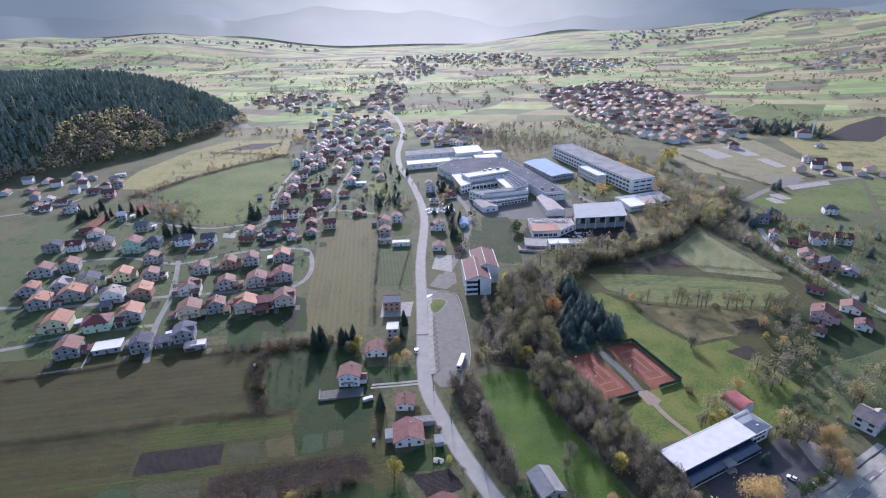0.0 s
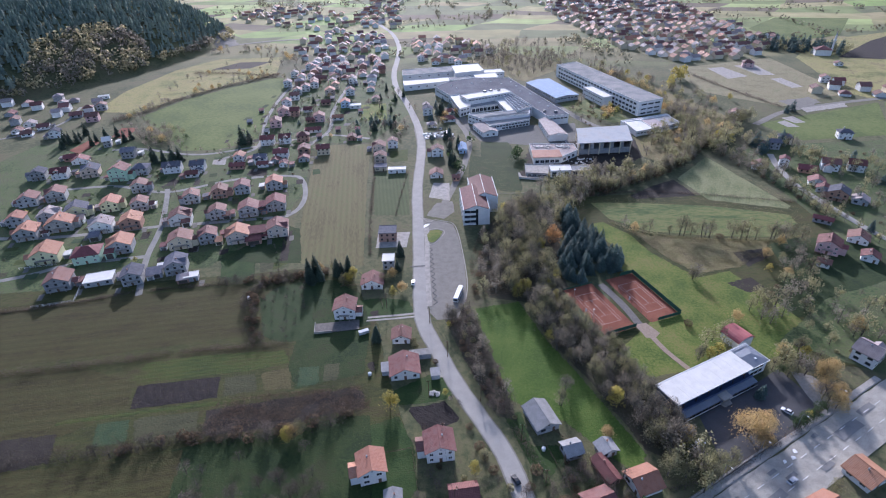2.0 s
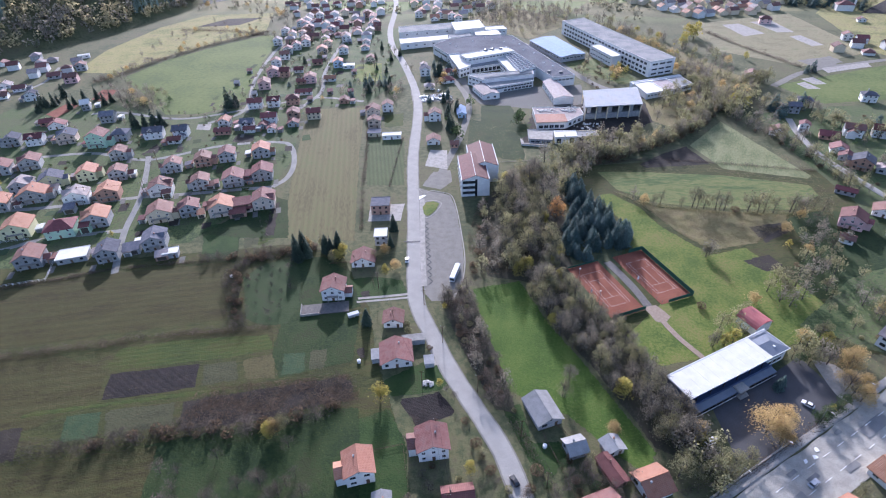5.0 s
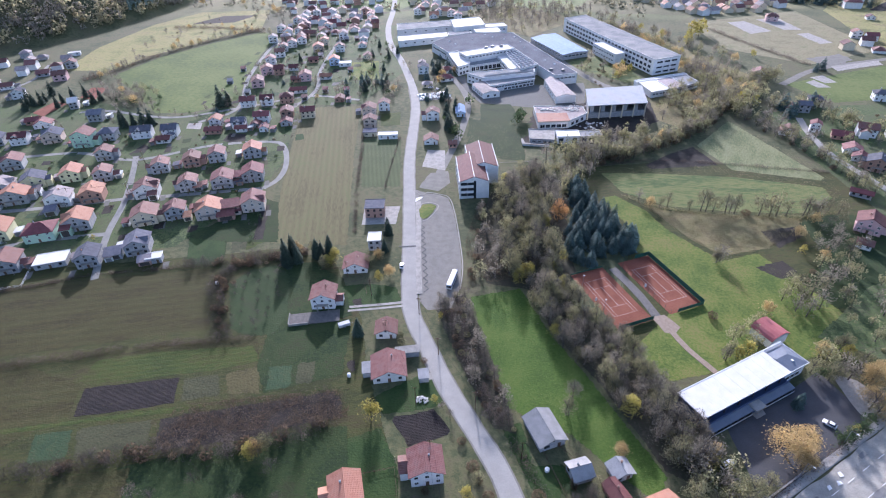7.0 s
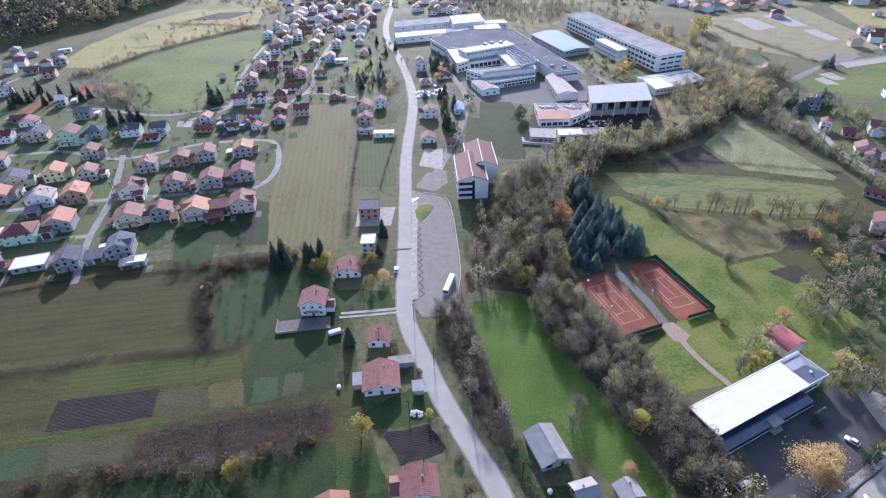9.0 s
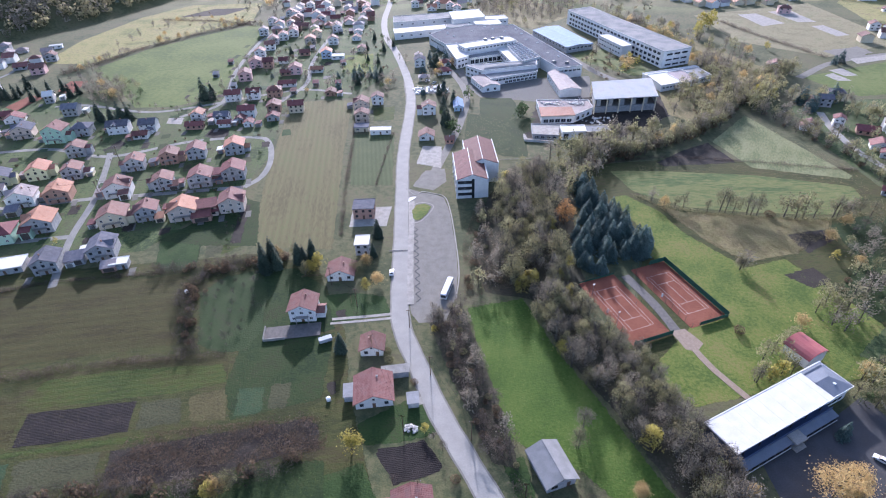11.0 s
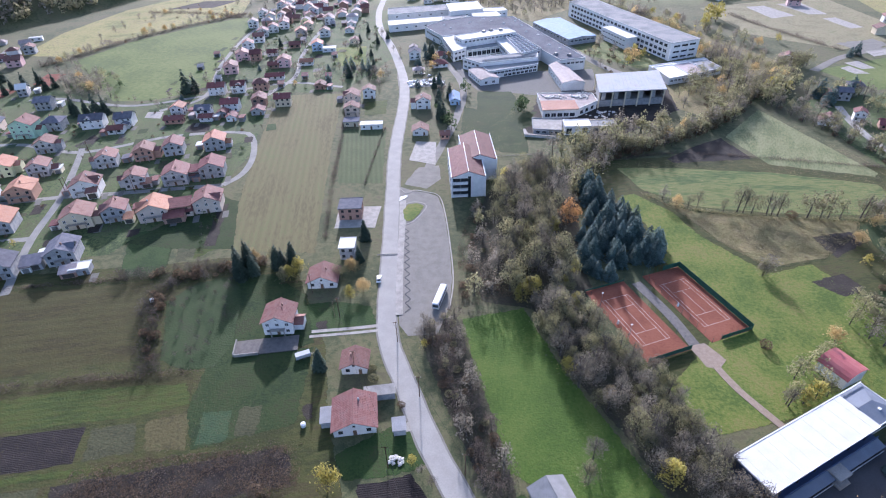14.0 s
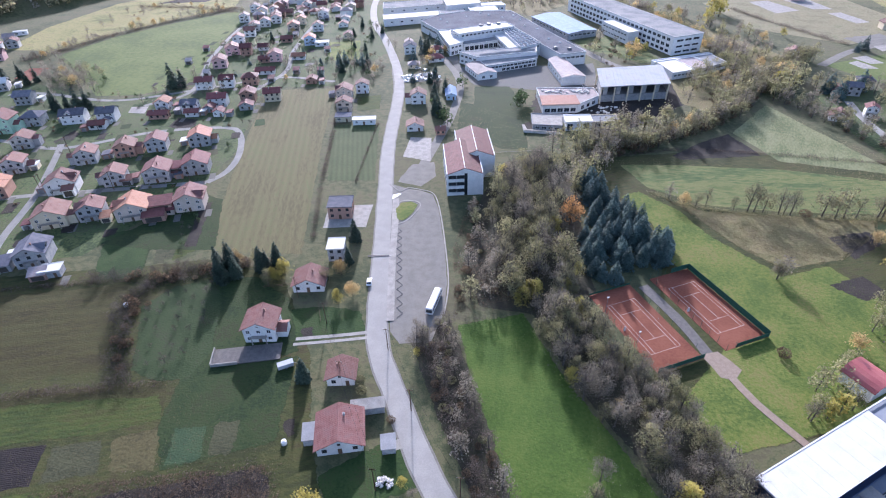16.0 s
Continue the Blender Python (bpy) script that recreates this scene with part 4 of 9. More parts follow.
# ---- windows and doors, shared by the houses ----
def window_meshes(w, h):
    """A frame with a mullion, all of one piece, and the pane behind it."""
    xs = (-w / 2, -w / 2 + 0.09, -0.04, 0.04, w / 2 - 0.09, w / 2)
    zs = (0, 0.09, h - 0.09, h)
    bm = bmesh.new()
    g = [[bm.verts.new((x, -0.06, z)) for z in zs] for x in xs]
    for i in range(5):
        for j in range(3):
            if not (j == 1 and i in (1, 3)):
                bm.faces.new((g[i][j], g[i + 1][j], g[i + 1][j + 1], g[i][j + 1]))
    back = bmesh.ops.extrude_face_region(bm, geom=bm.faces[:])
    for v in back["geom"]:
        if isinstance(v, bmesh.types.BMVert):
            v.co.y = 0.02
    out = []
    for k in ("trim_white", "trim_dark"):
        me = bpy.data.meshes.new("window_frame")
        bm.to_mesh(me)
        me.materials.append(MATS[k])
        out.append(me)
    bm.free()
    p = Shape().box(-w / 2 + 0.08, -0.03, 0.08, w / 2 - 0.08, 0.015, h - 0.08)
    return (*out, p.mesh("pane", "window_glass"))


WIN = {"n": window_meshes(1.3, 1.35), "w": window_meshes(2.0, 1.4), "s": window_meshes(0.8, 0.8)}
DOOR = Shape().box(-0.55, -0.06, 0, 0.55, 0.02, 2.1).box(-0.45, -0.09, 0.15, 0.45, -0.05, 1.95).mesh("door", "wood_dark")


def window(parent, kind, x, y, z, turn, dark=False):
    white, black, pane = WIN[kind]
    ob = part("window", black if dark else white, parent, m=pose(x, y, z, 0, 0, turn))
    part("pane", pane, ob)
    return ob


WORDS = {"w": "white plastered", "c": "cream plastered", "y": "pale yellow", "g": "mint green", "u": "unplastered grey block", "b": "bare red-brick", "p": "pink", "s": "salmon", "l": "pale blue"}
ROOFS = {"g": "grey sheet roof", "o": "orange tile roof", "r": "red tile roof", "m": "maroon tile roof", "d": "dark slate roof", "p": "faded grey-brown roof", "w": "white sheet roof", "l": "pale blue sheet roof"}
rnd_h = random.Random(4)
CACHE = {}


def house_meshes(w, d, st, kind, wall, roof, detail):
    key = (w, d, st, kind, wall, roof)
    if key in CACHE:
        return CACHE[key]
    e = 2.8 * st + 0.4
    pitch = 0.50 if kind != "H" else 0.48
    rise = (w / 2) * pitch
    s, r = Shape(), Shape()
    x, y = w / 2, d / 2
    ov, th = 0.7, 0.22
    if kind == "F":
        s.box(-x, -y, -0.3, x, y, e - 0.1)
        r.box(-x - 0.4, -y - 0.4, e - 0.1, x + 0.4, y + 0.4, e + 0.15)
        r.box(-x - 0.4, -y - 0.4, e + 0.15, x + 0.4, -y - 0.15, e + 0.3).box(-x - 0.4, y + 0.15, e + 0.15, x + 0.4, y + 0.4, e + 0.3)
    elif kind == "H":
        s.box(-x, -y, -0.3, x, y, e)
        k = min(x, y) * 0.85
        a, b = (x + ov, y + ov)
        zb = e - ov * pitch
        if d >= w:
            top = [(0, -b + a * 0.9, zb + a * pitch), (0, b - a * 0.9, zb + a * pitch)]
            r.poly(((-a, -b, zb), (a, -b, zb), top[0])).poly(((a, b, zb), (-a, b, zb), top[1]))
            r.poly(((a, -b, zb), (a, b, zb), top[1], top[0])).poly(((-a, b, zb), (-a, -b, zb), top[0], top[1]))
        else:
            top = [(-a + b * 0.9, 0, zb + b * pitch), (a - b * 0.9, 0, zb + b * pitch)]
            r.poly(((-a, b, zb), (-a, -b, zb), top[0])).poly(((a, -b, zb), (a, b, zb), top[1]))
            r.poly(((-a, -b, zb), (a, -b, zb), top[1], top[0])).poly(((a, b, zb), (-a, b, zb), top[0], top[1]))
        r.solid([(-a, -b, zb - 0.2), (a, -b, zb - 0.2), (a, b, zb - 0.2), (-a, b, zb - 0.2)], [(-a, -b, zb - 0.005), (a, -b, zb - 0.005), (a, b, zb - 0.005), (-a, b, zb - 0.005)])
    else:
        prof = [(-x, -0.3), (x, -0.3), (x, e), (0, e + rise), (-x, e)]
        n = len(s.v)
        s.v += [(px, -y, pz) for px, pz in prof] + [(px, y, pz) for px, pz in prof]
        s.f += [(0, 1, 2, 3, 4), (9, 8, 7, 6, 5), (1, 6, 7, 2), (4, 9, 5, 0), (2, 7, 8, 3), (3, 8, 9, 4)]
        s.k += [0] * 6
        z0 = e - ov * pitch
        for sg in (-1, 1):
            ring = [(sg * (x + ov), -y - ov), (sg * (x + ov), y + ov), (0, y + ov), (0, -y - ov)]
            zs = [z0, z0, e + rise, e + rise]
            if sg > 0:
                pass
            else:
                ring, zs = ring[::-1], zs[::-1]
            r.solid([(px, py, pz + 0.02) for (px, py), pz in zip(ring, zs)], [(px, py, pz + th) for (px, py), pz in zip(ring, zs)])
        r.tube((0, -y - ov, e + rise + th - 0.03), (0, y + ov, e + rise + th - 0.03), 0.14, 0.14, 6)
        for sg in (-1, 1):
            r.box(sg * (x + ov) - 0.07, -y - ov, z0 - 0.1, sg * (x + ov) + 0.07, y + ov, z0 + 0.06)
    CACHE[key] = (s.mesh("wall", W[wall]), r.mesh("roof", R[roof]))
    return CACHE[key]


CHIMNEY = Shape().box(-0.24, -0.24, -1.6, 0.24, 0.24, 0.8).box(-0.31, -0.31, 0.8, 0.31, 0.31, 0.9).box(-0.14, -0.14, 0.9, 0.14, 0.14, 1.05).mesh("chimney", W["b"])
CHIMNEY_W = Shape().box(-0.24, -0.24, -1.6, 0.24, 0.24, 0.8).box(-0.31, -0.31, 0.8, 0.31, 0.31, 0.9).box(-0.14, -0.14, 0.9, 0.14, 0.14, 1.05).mesh("chimney", W["u"])


def balcony_mesh(w):
    s = Shape().box(-w / 2, -1.4, -0.18, w / 2, 0, 0, 0)
    s.box(-w / 2, -1.4, 0.95, w / 2, -1.32, 1.02, 1)
    for sx in (-1, 1):
        s.box(sx * (w / 2 - 0.04) - 0.04, -1.32, 0.95, sx * (w / 2 - 0.04) + 0.04, 0, 1.02, 1)
    n = int(w / 0.5)
    for i in range(n + 1):
        px = -w / 2 + 0.06 + (w - 0.12) * i / n
        s.box(px - 0.03, -1.38, 0, px + 0.03, -1.33, 0.95, 1)
    return s.mesh("balcony", "concrete", "metal_grey")


BALC = {3: balcony_mesh(3.0), 5: balcony_mesh(5.0), 8: balcony_mesh(8.0)}


COLUMN = Shape().box(-0.14, -0.14, -0.2, 0.14, 0.14, 2.8).mesh("column", "concrete")


def wing(h, w, d, wall, roof):
    """A lower wing with its own gabled roof, ridge across the house, on one flank."""
    sg = rnd_h.choice((-1, 1))
    ww, dd, e = 3.2, rnd_h.choice((4.5, 5.5)), rnd_h.choice((3.0, 4.6))
    y0 = rnd_h.uniform(-0.3, 0.3) * (d - dd)
    key = ("wing", ww, dd, e, wall, roof, sg)
    if key not in CACHE:
        x0, x1 = (w / 2, w / 2 + ww) if sg > 0 else (-w / 2 - ww, -w / 2)
        a, r_ = dd / 2, dd / 4
        s, q = Shape(), Shape()
        s.v = [(x0, -a, -0.3), (x1, -a, -0.3), (x1, a, -0.3), (x0, a, -0.3), (x0, -a, e), (x1, -a, e), (x1, a, e), (x0, a, e), (x0, 0, e + r_), (x1, 0, e + r_)]
        s.f = [(0, 1, 5, 4), (2, 3, 7, 6), (1, 2, 6, 9, 5), (3, 0, 4, 8, 7), (4, 5, 9, 8), (6, 7, 8, 9)]
        s.k = [0] * 6
        for sy in (-1, 1):
            ring = [(x0 - 0.3, sy * (a + 0.5), e - 0.25), (x1 + 0.3, sy * (a + 0.5), e - 0.25), (x1 + 0.3, 0, e + r_), (x0 - 0.3, 0, e + r_)][::-sy]
            q.solid([(p[0], p[1], p[2] + 0.02) for p in ring], [(p[0], p[1], p[2] + 0.2) for p in ring])
        CACHE[key] = (s.mesh("wing_wall", W[wall]), q.mesh("wing_roof", R[roof]))
    a, b = CACHE[key]
    part("wing_wall", a, h, m=pose(0, y0, 0)), part("wing_roof", b, h, m=pose(0, y0, 0))


OUT = {}


def outhouse(x, y, turn, w, d):
    """What stands about a village house: a garage or woodshed, a paved drive, a dug bed."""
    c, s = math.cos(radians(turn)), math.sin(radians(turn))
    at = lambda u, v: (x + u * c - v * s, y + u * s + v * c)
    side = rnd_h.choice((-1, 1))
    if rnd_h.random() < 0.75:
        px, py = at(side * (w / 2 + 3.6), rnd_h.uniform(-2, 4))
        rf, wl = rnd_h.choice("rmpwd"), rnd_h.choice("uwbc")
        key = (rf, wl)
        if key not in OUT:
            OUT[key] = (Shape().box(-1.8, -2.6, -0.2, 1.8, 2.6, 2.5).mesh("wall", W[wl]),
                        Shape().solid([(-2.1, -2.9, 2.52), (2.1, -2.9, 2.52), (2.1, 2.9, 2.52), (-2.1, 2.9, 2.52)], [(-2.1, -2.9, 2.7), (2.1, -2.9, 3.1), (2.1, 2.9, 3.1), (-2.1, 2.9, 2.7)]).mesh("roof", R[rf]))
        g = thing("garage", pose(px, py, 0, 0, 0, turn), "small %s garage with %s" % (WORDS[wl], ROOFS[rf]), "garage", "garages of the village")
        part("wall", OUT[key][0], g), part("roof", OUT[key][1], g)
        part("garage_door", GARAGE_DOOR, g, m=pose(0, -2.6, 0))
    p = [at(-side * (w / 2 + 0.6), -d / 2), at(-side * (w / 2 + 3.4), -d / 2), at(-side * (w / 2 + 3.4), -d / 2 - 6), at(-side * (w / 2 + 0.6), -d / 2 - 6)]
    area("drive", p, 0.055, "drive_dull", "paved drive beside a village house", 0.15, "drive")
    if rnd_h.random() < 0.7:
        k = rnd_h.choice((-1, 1))
        p = [at(k * 1, d / 2 + 2), at(k * 7, d / 2 + 2), at(k * 7, d / 2 + 6.5), at(k * 1, d / 2 + 6.5)]
        area("garden_bed", p, 0.06, rnd_h.choice(("bare_earth", "weedy", "cabbage")), "dug vegetable bed behind a village house", 0.2, "garden bed")
    if rnd_h.random() < 0.8:
        p = [at(-w / 2 - 4.5, -d / 2 - 3.5), at(w / 2 + 4.5, -d / 2 - 3.5)]
        YARD_HEDGES.append(p)
    YARD_HEDGES.append([at(w / 2 + 5.6, -d / 2 - 3), at(w / 2 + 5.6, d / 2 + 5)])


def cross_gable(h, w, d, e, wall, roof):
    """A dormer gable standing on one slope of the roof, its face flush with the wall below."""
    sg, ww = rnd_h.choice((-1, 1)), rnd_h.choice((3.4, 4.2))
    key = ("cross", w, ww, e, wall, roof, sg)
    if key not in CACHE:
        a, x1, top, low = ww / 2, sg * (w / 2 + 0.05), e + w * 0.19, e - 0.3
        s = Shape().solid([(0, -a, low), (x1, -a, low), (x1, a, low), (0, a, low)][::sg], [(0, -a, e + 0.7), (x1, -a, e + 0.7), (x1, a, e + 0.7), (0, a, e + 0.7)][::sg])
        s.poly([(x1, -a, e + 0.7), (x1, a, e + 0.7), (x1, 0, top)][::sg])
        q = Shape()
        for sy in (-1, 1):
            ring = [(0, sy * (a + 0.4), e + 0.5), (x1 + sg * 0.5, sy * (a + 0.4), e + 0.5), (x1 + sg * 0.5, 0, top), (0, 0, top)][::-sy * sg]
            q.solid([(p[0], p[1], p[2] + 0.02) for p in ring], [(p[0], p[1], p[2] + 0.2) for p in ring])
        CACHE[key] = (s.mesh("dormer_wall", W[wall]), q.mesh("dormer_roof", R[roof]))
    y0 = rnd_h.uniform(-0.2, 0.2) * d
    part("dormer_wall", CACHE[key][0], h, m=pose(0, y0, 0)), part("dormer_roof", CACHE[key][1], h, m=pose(0, y0, 0))
    window(h, "s", sg * (w / 2 + 0.06), y0, e + 0.1, 90 if sg > 0 else 270, True)


GARAGE_DOOR = Shape().box(-1.2, -0.06, 0, 1.2, 0.02, 2.1).mesh("garage_door", "metal_grey")
YARD_HEDGES = []


def house(x, y, turn, w, d, st, kind, wall, roof, level=2, z=0.0, label=""):
    """A family house: walls, roof, chimney, windows, door and balcony as its kind has them. kind G: gable to the front,
    R: eaves to the front, H: hipped, F: flat. level: 2 with all windows, 1 far off."""
    swap = kind == "R"
    level = 1 if y > 470 else level
    if swap:
        w, d = d, w
    if not label:
        label = "%s %s house with %s" % ({1: "low one-storey", 2: "two-storey", 3: "three-storey"}[int(st)], WORDS[wall], ROOFS[roof])
    h = thing("house", pose(x, y, z, 0, 0, turn + (90 if swap else 0)), label, "house", "houses of the village")
    wm, rm = house_meshes(w, d, st, kind, wall, roof, level)
    part("wall", wm, h)
    part("roof", rm, h)
    e = 2.8 * st + 0.4
    if kind != "F" and rnd_h.random() < 0.9:
        sx = rnd_h.choice((-1, 1))
        cx = sx * w * 0.12
        top = e + (w / 2) * 0.5 - abs(cx) * 0.5
        part("chimney", rnd_h.choice((CHIMNEY, CHIMNEY_W)), h, m=pose(cx, rnd_h.uniform(-0.25, 0.25) * d, top + 0.1))
    dark = wall in "ub" or rnd_h.random() < 0.3
    # local directions that can be seen: the front and both flanks (turned with the eaves type)
    sides = (0, 1, 2, 3)
    for side in sides:
        ln, off, tn = ((w, d / 2, 0), (d, w / 2, 90), (w, d / 2, 180), (d, w / 2, 270))[side]
        nrm = (turn + (90 if swap else 0) + tn) % 360
        if 100 < nrm < 260:
            continue          # a back wall, away from the street
        c, s_ = math.cos(radians(tn)), math.sin(radians(tn))
        if level == 1 and not (nrm < 50 or nrm > 310):
            continue
        n = 2 if ln < 10 or level == 1 else 3
        for fl in range(int(st)):
            for i in range(n):
                u = ln * ((i + 0.5) / n - 0.5)
                zz = 2.8 * fl + 1.15
                if level == 2 and fl == 0 and i == n // 2 and side in (0, 2):
                    part("door", DOOR, h, m=pose(u * c + off * s_, u * s_ - off * c, 0.05, 0, 0, tn))
                    continue
                window(h, "w" if (n == 2 and ln > 8.5) else "n", u * c + off * s_, u * s_ - off * c, zz, tn, dark)
        gable = kind in "GR" and side in (0, 2)
        if gable and level == 2:
            window(h, "s", (0) * c + off * s_, -off * c, e + 0.35, tn, dark)
        if gable and level == 2 and st >= 2 and rnd_h.random() < 0.65:
            k = 8 if ln > 11 else 5
            part("balcony", BALC[k], h, m=pose(off * s_, -off * c, 2.95, 0, 0, tn))
            for u in (-k / 2 + 0.2, k / 2 - 0.2):
                part("column", COLUMN, h, m=pose(u * c + (off + 1.25) * s_, u * s_ - (off + 1.25) * c, 0, 0, 0, tn))
    if level == 2 and kind in "GR" and st >= 2 and w >= 9 and rnd_h.random() < 0.6:
        wing(h, w, d, wall, roof)
    elif level == 2 and kind in "GR" and st >= 2 and d >= 9 and rnd_h.random() < 0.7:
        cross_gable(h, w, d, e, wall, roof)
    if level == 2 and x < -100 and 210 < y < 480:
        outhouse(x, y, turn, w, d)
    return h


for pts in ([(-378.9, 408.7), (-378.2, 434.3), (-363.5, 429.1), (-364.7, 402.4)], [(-362.7, 444.1), (-368.5, 467.6), (-352.7, 468.3), (-345.8, 438.9)]):
    area("court", pts, 0.12, "clay", "red clay sports court behind the village", 0.2, "court")
area("yard", [(-235.7, 386.1), (-238.8, 395.5), (-228.2, 397.1), (-224.2, 385.4)], 0.09, "concrete", "pale concrete yard between houses", 0.2, "yard")
area("pavement", [(-52, 338), (-52, 362), (-40, 362), (-37, 334)], 0.07, "concrete", "grey paved yard behind the school", 0.3, "yard")
area("slab", [(240.4, 506.2), (249.4, 511.8), (254.9, 493.9), (245, 493.5)], 0.12, "concrete", "old pale concrete slab in the grass", 0.4, "slab")
area("yard", [(266.7, 571.7), (302.5, 586), (304.4, 566.3), (274.4, 546.8)], 0.10, "gravel", "heap of broken stone and rubble", 1.5, "yard")

# ---- plants ----
def blades(pts, size, rnd, flat=0.0):
    """Small leaf clumps, one bent quad each, at the points given."""
    n = len(pts)
    a = rnd.normal(size=(n, 3))
    a /= np.linalg.norm(a, axis=1)[:, None]
    b = rnd.normal(size=(n, 3))
    b -= (b * a).sum(1)[:, None] * a
    b /= np.linalg.norm(b, axis=1)[:, None]
    if flat:
        a[:, 2] *= 1 - flat
        b[:, 2] *= 1 - flat
    s = (size * rnd.uniform(0.6, 1.4, n))[:, None]
    p = np.asarray(pts)
    v = np.stack([p - a * s, p + b * s * 0.6, p + a * s, p - b * s * 0.6], 1).reshape(-1, 3)
    f = np.arange(4 * n).reshape(n, 4)
    return v, f


def mesh_np(name, v, f, material):
    me = bpy.data.meshes.new(name)
    me.from_pydata(v.tolist(), [], f.tolist())
    me.materials.append(MATS[material])
    return me


def limbs(h, spread, rnd, n=7, base=0.28):
    """Trunk and limbs: the tapered wood, and the tips that carry the crown."""
    s = Shape()
    r0 = h * 0.022
    s.tube((0, 0, -0.4), (0, 0, h * 0.45), r0, r0 * 0.6, 6)
    s.tube((0, 0, h * 0.45), (rnd.uniform(-0.3, 0.3), rnd.uniform(-0.3, 0.3), h * 0.88), r0 * 0.6, r0 * 0.12, 5)
    tips = []
    for i in range(n):
        a = 6.2832 * i / n + rnd.uniform(-0.4, 0.4)
        z0 = h * rnd.uniform(base, 0.6)
        L = spread * rnd.uniform(0.6, 1.0)
        p1 = np.array([math.cos(a) * L * 0.5, math.sin(a) * L * 0.5, z0 + h * 0.14])
        p2 = np.array([math.cos(a) * L, math.sin(a) * L, z0 + h * rnd.uniform(0.2, 0.36)])
        s.tube((0, 0, z0), p1, r0 * 0.42, r0 * 0.26, 4)
        s.tube(p1, p2, r0 * 0.26, r0 * 0.06, 4)
        for q in range(2):
            t2 = p1 + np.array([rnd.uniform(-1, 1) * L * 0.4, rnd.uniform(-1, 1) * L * 0.4, h * rnd.uniform(0.1, 0.3)])
            s.tube(p1, t2, r0 * 0.16, r0 * 0.05, 3)
            tips.append(t2)
        tips.append(p2)
        tips.append(p1 * 0.5 + p2 * 0.5)
    tips.append(np.array([0, 0, h * 0.9]))
    tips.append(np.array([0, 0, h * 0.72]))
    return s, tips


def broadleaf(seed, h, spread, material, n=900, size=0.27, lumps=13, fill=0.35):
    """A domed crown of leaf clumps round lobes of uneven size, with gaps between them, on a trunk with limbs."""
    rnd = np.random.default_rng(seed)
    s, tips = limbs(h, spread * 0.85, rnd)
    C, Rr = [], []
    for k in range(lumps):
        a, t = rnd.uniform(0, 6.2832), rnd.uniform(0, 1) ** 0.7
        rad = spread * 0.72 * math.sqrt(rnd.uniform(0, 1))
        z = h * (0.25 + 0.58 * (1 - (rad / spread) ** 2) * rnd.uniform(0.4, 1.0))
        C.append((rad * math.cos(a), rad * math.sin(a), z))
        Rr.append(spread * rnd.uniform(0.26, 0.46))
    C.append((0, 0, h * 0.82))
    Rr.append(spread * 0.4)
    C, Rr = np.array(C), np.array(Rr)
    pick = rnd.choice(len(C), n, p=Rr ** 2 / (Rr ** 2).sum())
    d = rnd.normal(size=(n, 3))
    d /= np.linalg.norm(d, axis=1)[:, None]
    rr = np.where(rnd.uniform(size=n) < fill, rnd.uniform(0.2, 1.0, n), rnd.uniform(0.8, 1.12, n))
    pts = C[pick] + d * (Rr[pick] * rr)[:, None] * np.array([1, 1, 0.95])
    low = rnd.normal(size=(n // 4, 3)) * np.array([spread * 0.45, spread * 0.45, h * 0.12]) + np.array([0, 0, h * 0.28])
    pts = np.concatenate([pts, low])
    pts = pts[pts[:, 2] > h * 0.12]
    v, f = blades(pts, size, rnd)
    return s.mesh("trunk", "bark"), mesh_np("crown", v, f, material)


def spruce(seed, h, spread, material="leaf_spruce", n=1500):
    """A dense cone of drooping sprays in whorls, ragged at the edge."""
    rnd = np.random.default_rng(seed)
    s = Shape().tube((0, 0, -0.4), (0, 0, h * 0.97), h * 0.016, 0.02, 6)
    t = 1 - np.sqrt(rnd.uniform(0, 1, n))
    whorl = np.round(t * 17) / 17
    t = np.where(rnd.uniform(size=n) < 0.75, whorl + rnd.normal(size=n) * 0.008, t)
    a = rnd.uniform(0, 6.2832, n)
    arms = 9
    a = np.where(rnd.uniform(size=n) < 0.7, np.round(a / 6.2832 * arms) / arms * 6.2832 + whorl * 31 + rnd.normal(size=n) * 0.12, a)
    rim = spread * (1 - np.clip(t, 0, 1) ** 1.3) ** 0.9 + 0.1
    q = rnd.uniform(0.45, 1.05, n) * rim * (0.9 + 0.15 * np.sin(3 * a + 11 * whorl))
    d = np.stack([np.cos(a), np.sin(a), np.zeros(n)], 1)
    z = h * (0.05 + 0.95 * t) - 0.30 * q + 0.10 * spread
    p = d * q[:, None]
    p[:, 2] = np.maximum(z, 0.1)
    size = (0.34 + 0.2 * (1 - t)) * rnd.uniform(0.7, 1.3, n)
    out = d * 0.9
    out[:, 2] = -0.42 + rnd.normal(size=n) * 0.12
    side = np.stack([-d[:, 1], d[:, 0], rnd.normal(size=n) * 0.35], 1)
    u, w = out * size[:, None], side * (size * 0.55)[:, None]
    v = np.stack([p - u, p + w, p + u, p - w], 1).reshape(-1, 3)
    return s.mesh("trunk", "bark"), mesh_np("crown", v, np.arange(4 * n).reshape(n, 4), material)


